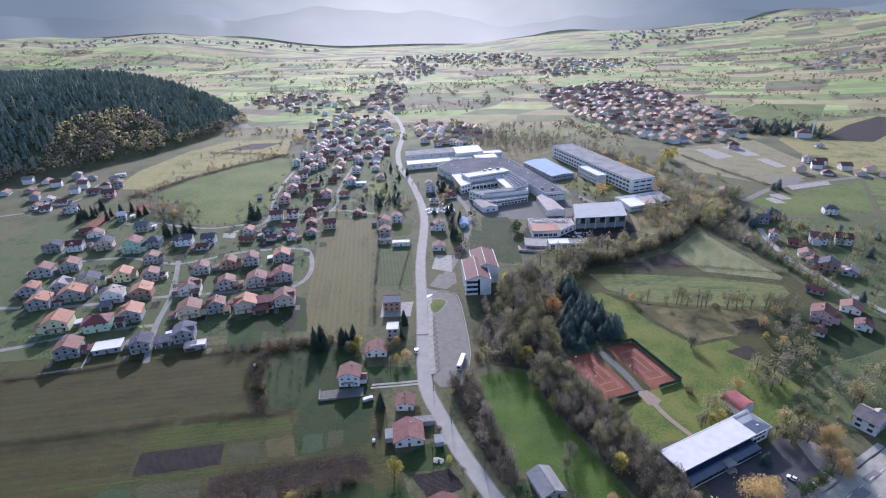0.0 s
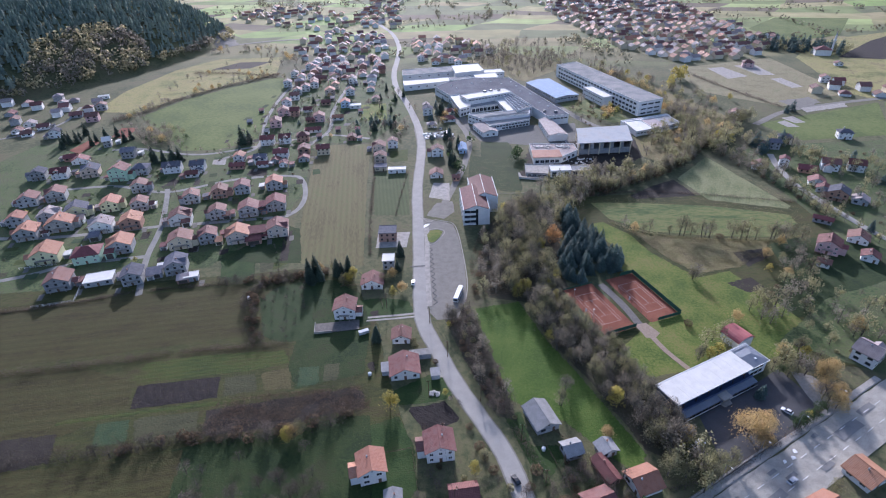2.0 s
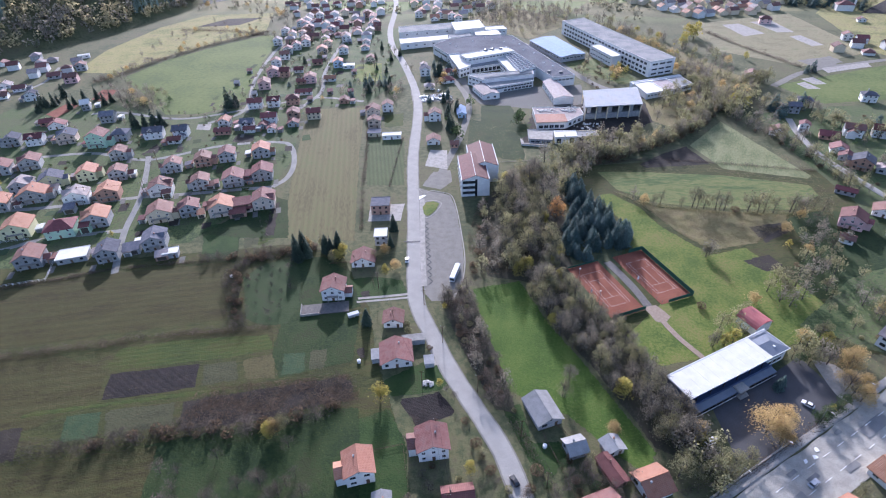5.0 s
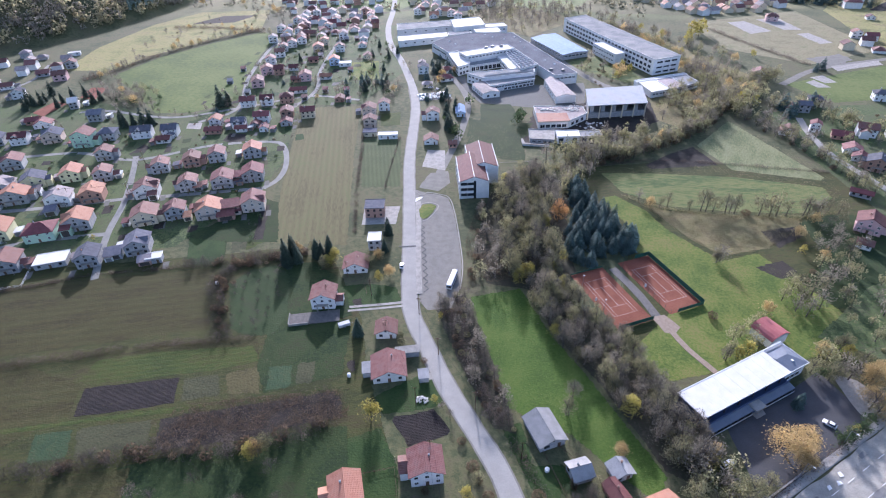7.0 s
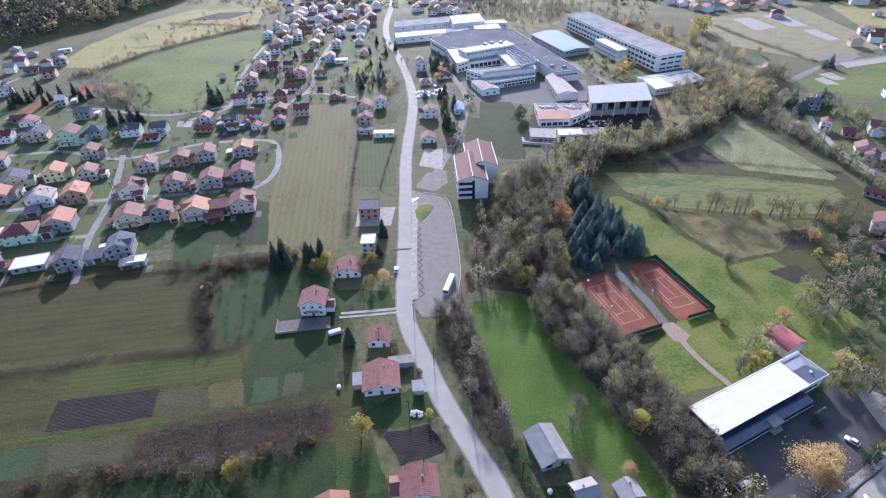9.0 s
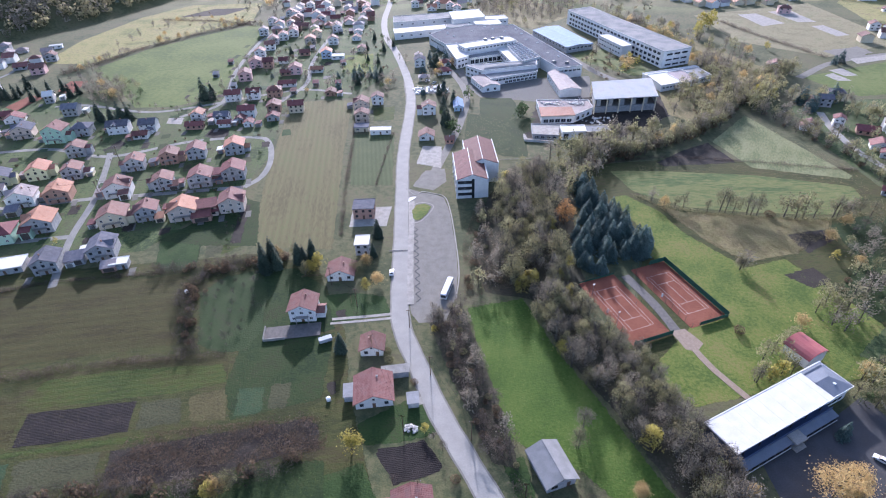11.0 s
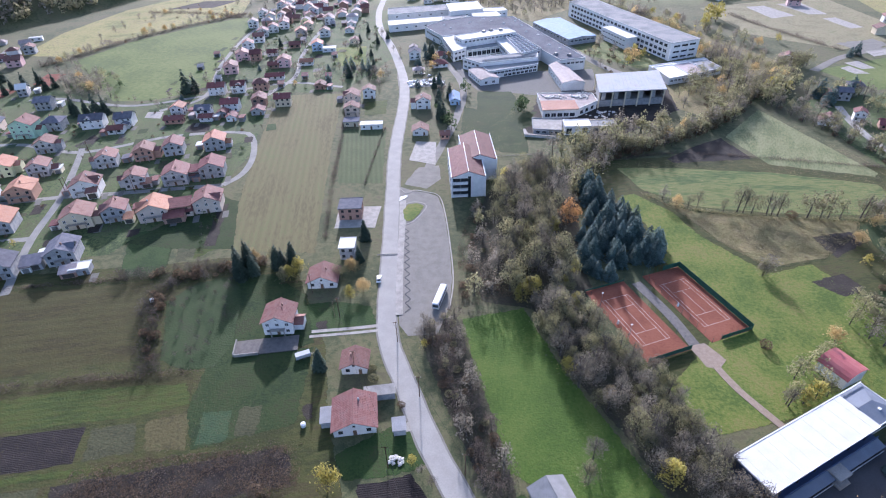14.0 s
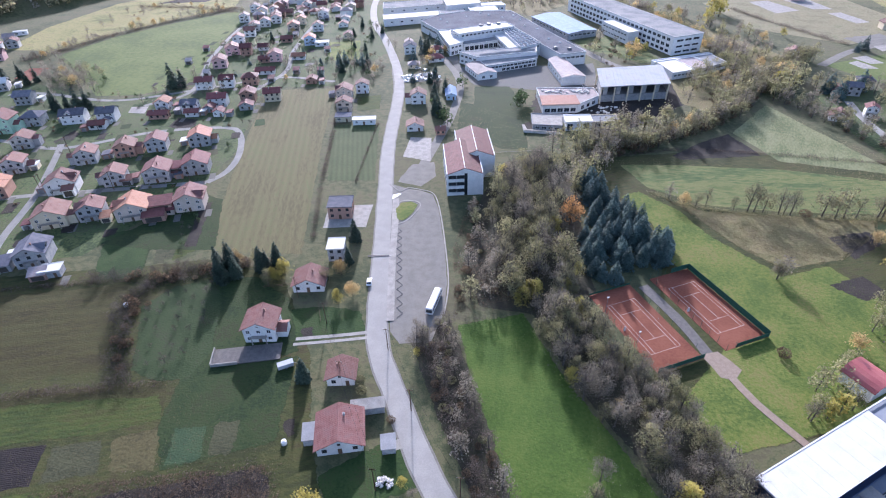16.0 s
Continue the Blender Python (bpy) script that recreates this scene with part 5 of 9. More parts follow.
def bush(seed, h, spread, material, n=260, size=0.3):
    rnd = np.random.default_rng(seed)
    p = rnd.normal(size=(n, 3))
    p /= np.linalg.norm(p, axis=1)[:, None]
    p *= rnd.uniform(0.55, 1.0, n)[:, None] ** 0.6
    p = p * np.array([spread, spread, h * 0.5]) + np.array([0, 0, h * 0.5])
    v, f = blades(p, size, rnd)
    s = Shape()
    for k in range(5):
        a = 1.26 * k
        s.tube((0, 0, -0.2), (math.cos(a) * spread * 0.5, math.sin(a) * spread * 0.5, h * 0.7), 0.06, 0.02, 4)
    return s.mesh("trunk", "bark"), mesh_np("crown", v, f, material)


KINDS = {
    "bare": [broadleaf(10 + i, 13.0, 4.2, "leaf_bare", 1250, 0.17) for i in range(5)],
    "olive": [broadleaf(20 + i, 13.0, 4.2, "leaf_olive", 1200, 0.2) for i in range(5)],
    "yellow": [broadleaf(30 + i, 9.5, 3.2, "leaf_yellow", 800, 0.25) for i in range(3)],
    "orange": [broadleaf(40 + i, 12, 4.4, "leaf_orange", 1000, 0.28) for i in range(2)],
    "ochre": [broadleaf(50 + i, 11, 5.0, "leaf_ochre", 2900, 0.19, 19, 0.5) for i in range(3)],
    "green": [broadleaf(60 + i, 7, 2.8, "leaf_green", 500, 0.25) for i in range(2)],
    "spruce": [spruce(70 + i, 12.5, 4.3) for i in range(4)],
    "conifer": [spruce(75 + i, 12.0, 2.7, "leaf_conifer") for i in range(3)],
    "bush": [bush(80 + i, 2.6, 2.0, "leaf_scrub", 420, 0.2) for i in range(3)] + [bush(84, 2.4, 1.8, "leaf_olive", 420, 0.2)],
    "pale": [broadleaf(25 + i, 13.0, 4.4, "leaf_pale", 1200, 0.2) for i in range(3)],
    "slim": [broadleaf(95 + i, 9.5, 3.0, "leaf_pale", 420, 0.17, 9, 0.6) for i in range(3)],
    "orchard": [broadleaf(90 + i, 6, 2.9, "leaf_twig", 480, 0.10, 9, 0.8) for i in range(3)],
    "twig": [broadleaf(100 + i, 9, 4.2, "leaf_twig", 1500, 0.11, 13, 0.75) for i in range(3)],
}
TREE_WORDS = {
    "bare": ("nearly bare grey-brown deciduous tree in late autumn", "tree"), "olive": ("deciduous tree with dull olive autumn leaves", "tree"),
    "yellow": ("small tree with bright yellow autumn leaves", "tree"), "orange": ("broad tree with rusty orange autumn leaves", "tree"),
    "ochre": ("large tree with golden ochre autumn leaves", "tree"), "green": ("small dark green leafy garden tree", "tree"),
    "spruce": ("tall dense dark blue-green spruce", "spruce"), "conifer": ("tall slim blackish green garden conifer", "conifer"), "bush": ("leafless brown bush in rough grass", "bush"), "pale": ("tall willow with pale olive leaves beside the brook", "tree"), "slim": ("slender leafless tree in a field row", "tree"), "orchard": ("small leafless orchard tree in grass", "fruit tree"), "twig": ("leafless dark twiggy tree among gardens", "tree"),
}
rnd_t = random.Random(7)


WOODS, COUNT = {}, {}


def arrays(me):
    v = np.empty(len(me.vertices) * 3)
    me.vertices.foreach_get("co", v)
    return v.reshape(-1, 3), [tuple(p.vertices) for p in me.polygons]


def tree(kind, x, y, size=1.0, z=None):
    """A tree as a thing of its own where it stands near the path and can be told apart; far off it joins the woods."""
    k = rnd_t.randrange(len(KINDS[kind]))
    t, c = KINDS[kind][k]
    s = size * rnd_t.uniform(0.85, 1.15)
    zz = float(height(x, y)) if z is None else z
    m = pose(x, y, zz, rnd_t.uniform(-3, 3), rnd_t.uniform(-3, 3), rnd_t.uniform(0, 360)) @ Matrix.Diagonal((s * rnd_t.uniform(0.9, 1.15), s * rnd_t.uniform(0.9, 1.15), s, 1))
    label, cat = TREE_WORDS[kind]
    COUNT[cat] = COUNT.get(cat, 0) + 1
    if y > 335 or COUNT[cat] > 290:
        WOODS.setdefault(kind, []).append((k, m))
        return None
    ob = thing("bush" if kind == "bush" else "fruit_tree" if kind == "orchard" else "spruce" if kind == "spruce" else "conifer" if kind == "conifer" else "tree", m, label, cat, cat + "s of the village")
    part("trunk", t, ob)
    part("crown", c, ob)
    return ob


def plant_woods():
    for kind, items in WOODS.items():
        V, F, M, n0 = [], [], [], 0
        src_ = [[arrays(me) for me in pair] for pair in KINDS[kind]]
        step, grow = {"spruce": (4, 1.8), "conifer": (4, 1.8), "orchard": (2, 1.4), "slim": (1, 1.0), "bush": (4, 1.9)}.get(kind, (6, 2.2))
        for pair in src_:      # far crowns: fewer clumps, grown to fill, on the bare trunk
            v, f = pair[1]
            v = v.reshape(-1, 4, 3)[::step]
            c = v.mean(1, keepdims=True)
            v = (c + (v - c) * grow).reshape(-1, 3)
            pair[1] = (v, [tuple(range(4 * i, 4 * i + 4)) for i in range(len(v) // 4)])
            if step == 6:
                pair[0] = (pair[0][0][:22], pair[0][1][:15])
        for k, m in items:
            R_ = np.array(m.to_3x3())
            T_ = np.array(m.translation)
            for q in (0, 1):
                v, f = src_[k][q]
                V.append(v @ R_.T + T_)
                F += [tuple(i + n0 for i in p) for p in f]
                M += [q] * len(f)
                n0 += len(v)
        me = bpy.data.meshes.new("woods")
        me.from_pydata(np.concatenate(V).tolist(), [], F)
        me.materials.append(MATS["bark"])
        me.materials.append(KINDS[kind][0][1].materials[0])
        me.polygons.foreach_set("material_index", M)
        tagged(new("woods", me), "scattered " + TREE_WORDS[kind][0].replace(" tree", " trees"), "trees", kind="stuff")


def belt(pts, width, spacing, mix, size=(0.7, 1.1)):
    """Trees along a line: mix gives kinds and their shares."""
    line = smooth(pts, spacing)
    for p in line:
        k = rnd_t.choices([m[0] for m in mix], [m[1] for m in mix])[0]
        tree(k, p.x + rnd_t.uniform(-0.5, 0.5) * width, p.y + rnd_t.uniform(-0.5, 0.5) * width, rnd_t.uniform(*size))


def inside(x, y, poly):
    hit = False
    for (x0, y0), (x1, y1) in zip(poly, poly[1:] + poly[:1]):
        if (y0 > y) != (y1 > y) and x < (x1 - x0) * (y - y0) / (y1 - y0) + x0:
            hit = not hit
    return hit


def grove(poly, n, mix, size=(0.7, 1.1), gap=2.5):
    xs, ys = [p[0] for p in poly], [p[1] for p in poly]
    got, tries = [], 0
    while len(got) < n and tries < n * 60:
        tries += 1
        x, y = rnd_t.uniform(min(xs), max(xs)), rnd_t.uniform(min(ys), max(ys))
        if inside(x, y, poly) and all((x - a) ** 2 + (y - b) ** 2 > gap * gap for a, b in got):
            got.append((x, y))
            tree(rnd_t.choices([m[0] for m in mix], [m[1] for m in mix])[0], x, y, rnd_t.uniform(*size))


def hedge(pts, width, h, material, label, dense=20, size=0.2):
    """A long rough hedge or strip of scrub: uncountable twigs in one object."""
    rnd = np.random.default_rng(int(abs(pts[0][0] * 3 + pts[0][1])))
    line = smooth(pts, 1.0)
    P = []
    for i, p in enumerate(line):
        lump = noise.noise((p.x / 5, p.y / 5, h)) + 0.6 * noise.noise((p.x / 1.8, p.y / 1.8, 2.0))
        hh = h * min(1.5, max(0.2, 0.75 + 1.1 * lump + rnd.uniform(-0.15, 0.15)))
        k = max(2, int(dense * width * 0.5 * min(1.4, max(0.15, 0.8 + 1.3 * lump))))
        q = np.stack([p.x + rnd.normal(size=k) * width * 0.3, p.y + rnd.normal(size=k) * width * 0.3, np.abs(rnd.normal(size=k)) * max(0.3, hh) * 0.55], 1)
        P.append(q)
    P = np.concatenate(P)
    P[:, 2] += height(P[:, 0], P[:, 1])
    v, f = blades(P, size, rnd)
    return tagged(new("hedge", mesh_np("hedge", v, f, material)), label, "hedge", kind="stuff")


MIXED = [("bare", 6), ("olive", 5), ("yellow", 1), ("ochre", 0.6)]
tree("orange", 29, 281, 1.05)
for x, y, q in ((9, 228, 1.15), (13, 232, 1.2), (11, 234, 1.0), (28, 226, 1.0), (24, 236, .8)):
    tree("yellow", x, y, q)
tree("yellow", 29, 247, 0.75), tree("yellow", 12, 268, 0.5), tree("yellow", 15, 325, 0.8), tree("ochre", 35, 187, 0.55), tree("olive", 100, 251, 0.6), tree("bare", 100.5, 251.5, 0.7)
# big golden tree in the yard, and those along the boulevard
tree("ochre", 93, 150, 1.3), tree("ochre", 100, 153.5, 1.1), tree("ochre", 96, 146, 0.8), tree("olive", 70, 132, 0.95), tree("olive", 77, 134, 0.9), tree("olive", 83, 137, 0.8), tree("olive", 62, 134, 0.9), tree("ochre", 70, 148, 0.6)
tree("ochre", 133, 182, 0.9), tree("ochre", 139, 187, 0.85), tree("ochre", 129, 174, 0.8), tree("olive", 130, 198, 0.9), tree("olive", 134, 190, 0.8), tree("yellow", 132, 196, 0.7), tree("green", 117, 184, .8), tree("green", 121, 186, .6)
# gardens between the fields and the road
for x, y in ((-103, 236), (-100, 239), (-97, 235), (-89, 240), (-86, 238), (-83, 241), (-101, 232)):
    tree("conifer", x, y, 1.0)
tree("yellow", -79, 238, 0.85), tree("yellow", -82, 234, 0.7), tree("olive", -92, 242, .7), tree("ochre", -100, 243, .6), tree("olive", -62, 236, .7), tree("ochre", -58, 240, .75), tree("conifer", -58, 262, 0.9), tree("conifer", -56, 190, .72), tree("yellow", -77, 132, .8), tree("twig", -92, 100, 1.0), tree("twig", -99, 104, .9), tree("twig", -70, 104, 1.05), tree("twig", -64, 101, .9), tree("bare", -24, 205, .9), tree("olive", -3, 130, .5)
tree("twig", 14, 112, 0.7), tree("bare", 28, 166, 0.8), tree("ochre", 42, 146, .5), [tree("conifer", x, y, q) for x, y, q in ((-288, 390, 1.0), (-283, 386, 1.1), (-280, 391, .9), (-269, 387, 1.15), (-265, 391, 1.0), (-229, 431, 1.3), (-224, 434, 1.1))]
for x, y, k_, q in ((-41.6, 151, "yellow", 1.0), (-76.2, 134, "ochre", .7), (-74, 136, "olive", .6), (-6.3, 125.4, "yellow", .8), (-21.6, 121.9, "twig", .6), (-66, 111, "twig", .8), (-58.4, 111.7, "twig", .85), (26, 158.5, "slim", .8), (41.2, 144.5, "ochre", .5), (31, 131, "bare", .5), (33, 133, "olive", .45),
                    (104.1, 169.8, "spruce", .5), (106.3, 172.1, "spruce", .45), (119.9, 182.8, "olive", .8), (115, 186, "olive", .7), (122.7, 195, "ochre", .7), (130.7, 166.4, "ochre", .95), (127.8, 171, "bare", .8), (134, 172, "ochre", .8), (115.7, 158.9, "green", .6), (112.4, 157.2, "green", .5), (120.3, 161.1, "green", .6), (112.4, 128, "olive", .75), (56.7, 144.2, "pale", .85), (73.6, 129.3, "pale", .85), (68.8, 143.2, "yellow", .7),
                    (161.9, 214.8, "ochre", .8), (-80.3, 234.2, "yellow", .8), (-54.8, 224.4, "yellow", .7), (-50.7, 228.6, "ochre", .6), (-56.7, 246.8, "conifer", .8), (-22.2, 206.6, "bare", .75), (-23.5, 202.7, "yellow", .45), (-83.1, 231.4, "olive", .65), (-38.8, 190.9, "bush", .9), (-37.5, 187, "bush", .8), (-20.5, 159.7, "yellow", .4), (-17.6, 157.3, "bare", .4), (-27, 178, "bush", .6)):
    tree(k_, x, y, q)
for x, y, k_, q in ((-67.8, 109.1, "twig", .95), (-73.1, 113.7, "twig", .85), (-64.8, 114.5, "twig", .8), (-59.7, 106.2, "twig", 1.0), (-56, 105.3, "twig", .8), (-80, 112, "twig", .9), (-86, 106, "twig", 1.0), (-14.4, 153.8, "twig", .45), (-9.6, 144.3, "bush", .8), (-5.2, 135.5, "bush", .9), (-3, 131, "bush", .7), (0.1, 126.1, "bush", 1.0), (3, 122, "twig", .4), (6.1, 120.1, "bush", .9), (10.6, 114.3, "twig", .5),
                    (30.3, 129, "twig", .65), (32.3, 125.2, "twig", .6), (27.7, 124.8, "twig", .7), (23.4, 129.7, "green", .6), (25.5, 127, "twig", .55), (15.1, 127.5, "bush", 1.1), (18.4, 122.6, "green", .6), (20.5, 118, "twig", .6), (24, 116, "bush", 1.2), (28, 118, "bush", 1.0), (41.7, 146, "twig", .6), (25.2, 159.1, "slim", 1.0), (11.5, 118.1, "twig", .7), (8.2, 112.9, "twig", .7), (13, 121, "bush", .9), (43.3, 116.3, "yellow", .6), (45, 119, "bush", 1.0),
                    (112, 155.7, "green", .9), (116, 158.4, "green", 1.0), (120.3, 161.2, "green", .9), (124.3, 164.8, "green", .95), (127.5, 167.5, "olive", .7), (118, 160.5, "yellow", .5), (-24, 112, "twig", .6), (-19, 118, "twig", .55), (-28, 100, "twig", .7)):
    tree(k_, x, y, q)
# the belt of trees between the green meadow and the tennis courts
grove([(-4, 300), (0, 319), (17, 334), (26, 318), (27, 290), (25, 250), (30, 232), (20, 214), (8, 228), (0, 240), (-3, 268)], 92, [("bare", 7), ("olive", 5), ("pale", 2), ("yellow", 0.3)], (0.75, 1.25), 3.0)
grove([(14, 214), (28, 230), (38, 212), (50, 199), (57, 186), (60, 172), (70, 152), (62, 138), (50, 152), (36, 175), (24, 192)], 86, [("bare", 7), ("olive", 5), ("pale", 2), ("yellow", 0.3)], (0.6, 1.08), 2.9)
grove([(62, 150), (70, 148), (76, 136), (70, 124), (58, 128)], 14, [("bare", 2), ("olive", 4)], (0.7, 1.1), 3.5)
grove([(26, 338), (60, 372), (64, 358), (40, 312), (34, 300)], 30, [("bare", 5), ("olive", 4)], (0.6, 1.0), 3.5)
# scrub between the main road and the green meadow
grove([(-26, 214), (-14, 220), (-6, 190), (4, 164), (8, 150), (0, 152), (-14, 182)], 80, [("bare", 4), ("twig", 6), ("olive", 1), ("bush", 6)], (0.5, 0.85), 1.9)
grove([(-12, 300), (-6, 260), (2, 232), (-14, 226), (-14, 280)], 22, [("bush", 6), ("bare", 2), ("olive", 1)], (0.6, 1.0), 3)
grove([(340, 800), (420, 770), (450, 800), (400, 850), (340, 850)], 60, [("spruce", 4), ("olive", 1)], (0.8, 1.2), 6)
# spruces beside the courts
grove([(31, 264), (35, 243), (44, 244), (50, 254), (60, 253), (65, 266), (56, 283), (46, 300), (42, 318), (35, 314), (38, 285)], 46, [("spruce", 1)], (0.7, 1.05), 2.9)
# belt along the brook to the factory
belt([(37, 342), (49, 349), (63, 355), (78, 362), (98, 377), (117, 392), (135, 412), (149, 434), (170, 454), (190, 485), (217, 515)], 11, 1.5, [("bare", 3), ("pale", 6), ("olive", 3), ("ochre", .4)], (0.7, 1.05))
belt([(36, 341), (48, 348), (62, 354), (77, 361), (97, 375), (116, 390), (134, 410), (148, 431), (168, 452), (190, 482)], 8, 2.2, [("bush", 1)], (0.9, 1.8))
belt([(30, 350), (48, 364), (70, 376), (96, 392)], 10, 3.0, [("bare", 5), ("olive", 6), ("ochre", .6)], (0.85, 1.25))
belt([(163, 440), (178, 405), (189, 376), (196, 350), (202, 320)], 8, 2.4, [("bare", 6), ("olive", 5), ("bush", 3)], (0.6, 0.95))
belt([(170, 460), (195, 455), (215, 440), (245, 400)], 18, 3, [("bare", 3), ("olive", 4), ("spruce", 1)], (0.7, 1.1))
belt([(88, 700), (120, 640), (150, 580), (178, 540), (195, 500)], 18, 5, MIXED, (0.7, 1.1))
belt([(100, 720), (140, 660), (176, 600), (205, 560)], 14, 6, MIXED, (0.7, 1.1))
grove([(-60, 720), (-10, 790), (80, 760), (60, 700), (20, 650), (-10, 690)], 70, [("bare", 8), ("olive", 2)], (0.7, 1.0), 5)
for x, y in ((190, 640), (196, 655), (186, 655)):
    tree("yellow", x, y, 1.7)
tree("yellow", 98, 535, 1.1), tree("yellow", 104, 528, 1.0), tree("ochre", 92, 530, 0.8)
# trees standing on the lawn and among the gardens beyond
tree("bare", 102, 252.5, 0.8), tree("ochre", 111.4, 217.8, 0.62), tree("slim", 86.5, 189.4, 0.85), tree("yellow", 91, 190.5, 0.9), tree("yellow", 95, 192.5, 1.0), tree("slim", 99, 194, 0.9), tree("olive", 120, 226.5, 0.8), tree("olive", 125, 231, 0.85), tree("pale", 130, 236, 0.7), tree("pale", 127, 226, 0.75), tree("bush", 88, 213, 1.0)
tree("ochre", 146, 276, 0.6), tree("yellow", 142, 262, 0.6), tree("ochre", 150, 258, 0.65), tree("olive", 128, 240, 0.6)
for x, y, k_, q in ((171, 450, "yellow", 1.4), (176, 446, "olive", 1.4), (182, 450, "yellow", 1.2), (173, 434, "olive", 1.3), (181, 422, "bare", 1.2), (193, 465, "olive", 1.2), (199, 431, "spruce", 1.1), (205, 438, "spruce", .9), (190, 381, "bare", 1.1), (198, 388, "bare", 1.1), (194, 362, "olive", 1.0), (184, 408, "bare", 1.1), (188, 396, "olive", 1.1),
                    (220, 449, "spruce", 1.2), (172, 612, "yellow", 1.5), (190, 653, "yellow", 1.6), (176, 622, "yellow", 1.7), (221, 574, "yellow", .8), (259, 534, "spruce", .8), (266, 538, "spruce", .8), (8.5, 413, "green", 1.4), (9.5, 418, "green", 1.3), (89, 507, "yellow", 1.0), (95, 516, "ochre", 1.0), (-40, 432, "conifer", 1.0), (-46, 420, "conifer", 1.0), (-44, 408, "green", 1.3), (-42, 396, "conifer", 1.0), (-39, 391, "conifer", .9), (-36, 385, "green", 1.5), (-33, 379, "green", 1.3), (-50, 456, "conifer", 1.1), (-53, 450, "conifer", .9), (-30, 444, "green", 1.5), (-63, 515, "conifer", 1.1), (-66, 521, "conifer", .95), (-58, 505, "ochre", .8), (-46, 440, "bare", .8), (6.7, 409, "green", 1.5), (-112, 475, "bare", .8), (-120, 470, "conifer", .9), (-96, 470, "ochre", .6), (-93, 452, "bare", .6), (-60, 492, "ochre", .6)):
    tree(k_, x, y, q)
grove([(56, 558), (86, 567), (104, 500), (72, 486)], 26, [("bush", 5), ("olive", 2), ("bare", 2)], (0.5, 1.0), 4)
grove([(150, 470), (172, 500), (130, 640), (96, 700), (150, 560)], 46, [("bare", 5), ("olive", 5), ("ochre", 1)], (0.8, 1.2), 5)
grove([(110, 440), (128, 424), (166, 462), (160, 484), (120, 470)], 30, [("bare", 3), ("olive", 4), ("ochre", 1), ("bush", 2)], (0.6, 1.1), 4)
grove([(-30, 700), (60, 720), (100, 760), (40, 860), (-60, 820)], 80, [("bare", 7), ("olive", 2)], (0.8, 1.1), 5)
grove([(-142, 280), (-126, 246), (-122, 246), (-134, 284)], 14, [("orchard", 3), ("green", 2), ("yellow", .5)], (0.25, 0.45), 3)
grove([(-345, 470), (-330, 475), (-290, 425), (-320, 415)], 18, [("bare", 4), ("green", 2)], (0.5, 0.8), 4)
grove([(-330, 640), (-300, 668), (-320, 720), (-400, 740), (-400, 600), (-380, 530)], 30, [("bare", 4), ("ochre", 2), ("bush", 3)], (0.4, 0.7), 6)
# row of trees across the pasture
for x, y, k_, q in ((74, 305, "bare", .5), (79, 300, "ochre", .45), (84, 299, "slim", .7), (88, 299, "slim", .75), (99, 297, "slim", .6), (105, 297.5, "slim", 1.0), (107.5, 297.2, "slim", 1.05), (111, 297, "pale", .62), (117, 296, "slim", 1.05), (119, 296, "bare", .68),
                    (121.5, 295.6, "slim", 1.0), (127, 295, "bush", .8), (133.6, 294.9, "pale", .72), (138.5, 294, "pale", .8), (142, 294.8, "olive", .78), (147, 295, "slim", .7), (155.5, 295.6, "slim", 1.0), (158, 296.5, "pale", .7), (162, 296, "bare", .72), (165, 298, "pale", .66), (174.4, 299.1, "pale", .66), (170, 301, "slim", .8)):
    tree(k_, x, y, 1.42 * q)
grove([(150, 290), (170, 300), (178, 270), (160, 250), (140, 236), (130, 240), (150, 262)], 20, [("bare", 3), ("olive", 2), ("pale", 2), ("twig", 2), ("ochre", .5), ("bush", 3)], (0.5, 0.8), 5)
grove([(136, 222), (160, 240), (190, 250), (200, 200), (160, 190), (140, 200)], 36, [("bare", 3), ("olive", 3), ("twig", 3), ("ochre", .8), ("green", 1.5), ("bush", 3)], (0.5, 0.85), 5)
for x, y in ((96, 203), (101, 206), (92, 200), (105, 209)):
    tree("olive", x, y, 0.75)
grove([(-345, 425), (-330, 445), (-395, 455), (-405, 420), (-380, 400)], 14, [("conifer", 1)], (0.8, 1.1), 5)
grove([(-152, 446), (-120, 440), (-92, 470), (-110, 500), (-140, 490)], 16, [("spruce", 2), ("bare", 3), ("green", 1)], (0.5, 0.8), 6)
grove([(-66, 440), (-34, 440), (-40, 560), (-80, 560)], 16, [("spruce", 3), ("bare", 2), ("ochre", 1)], (0.5, 0.8), 6)
grove([(-122, 222), (-104, 232), (-92, 200), (-98, 188), (-112, 188)], 26, [("orchard", 1)], (0.35, 0.6), 4)
grove([(-118, 122), (-60, 140), (-50, 100), (-60, 70), (-130, 80)], 34, [("orchard", 5), ("twig", 1)], (0.7, 1.1), 5)
grove([(-276, 416), (-322, 460), (-365, 500), (-380, 470), (-310, 415)], 26, [("orchard", 3), ("bare", 3), ("ochre", .6)], (0.6, 1.0), 6)
grove([(-30, 150), (-10, 128), (2, 100), (22, 70), (-36, 90)], 26, [("orchard", 3), ("twig", 1), ("bush", 3)], (0.5, 0.8), 4)
grove([(28, 140), (46, 132), (60, 104), (30, 98), (18, 128)], 30, [("bush", 5), ("twig", 3), ("yellow", .4), ("green", 1)], (0.5, 0.85), 3)
grove([(-290, 230), (-180, 250), (-140, 300), (-150, 380), (-300, 380), (-330, 280)], 120, [("green", 4), ("orchard", 4), ("bush", 4), ("yellow", .4)], (0.3, 0.55), 5)
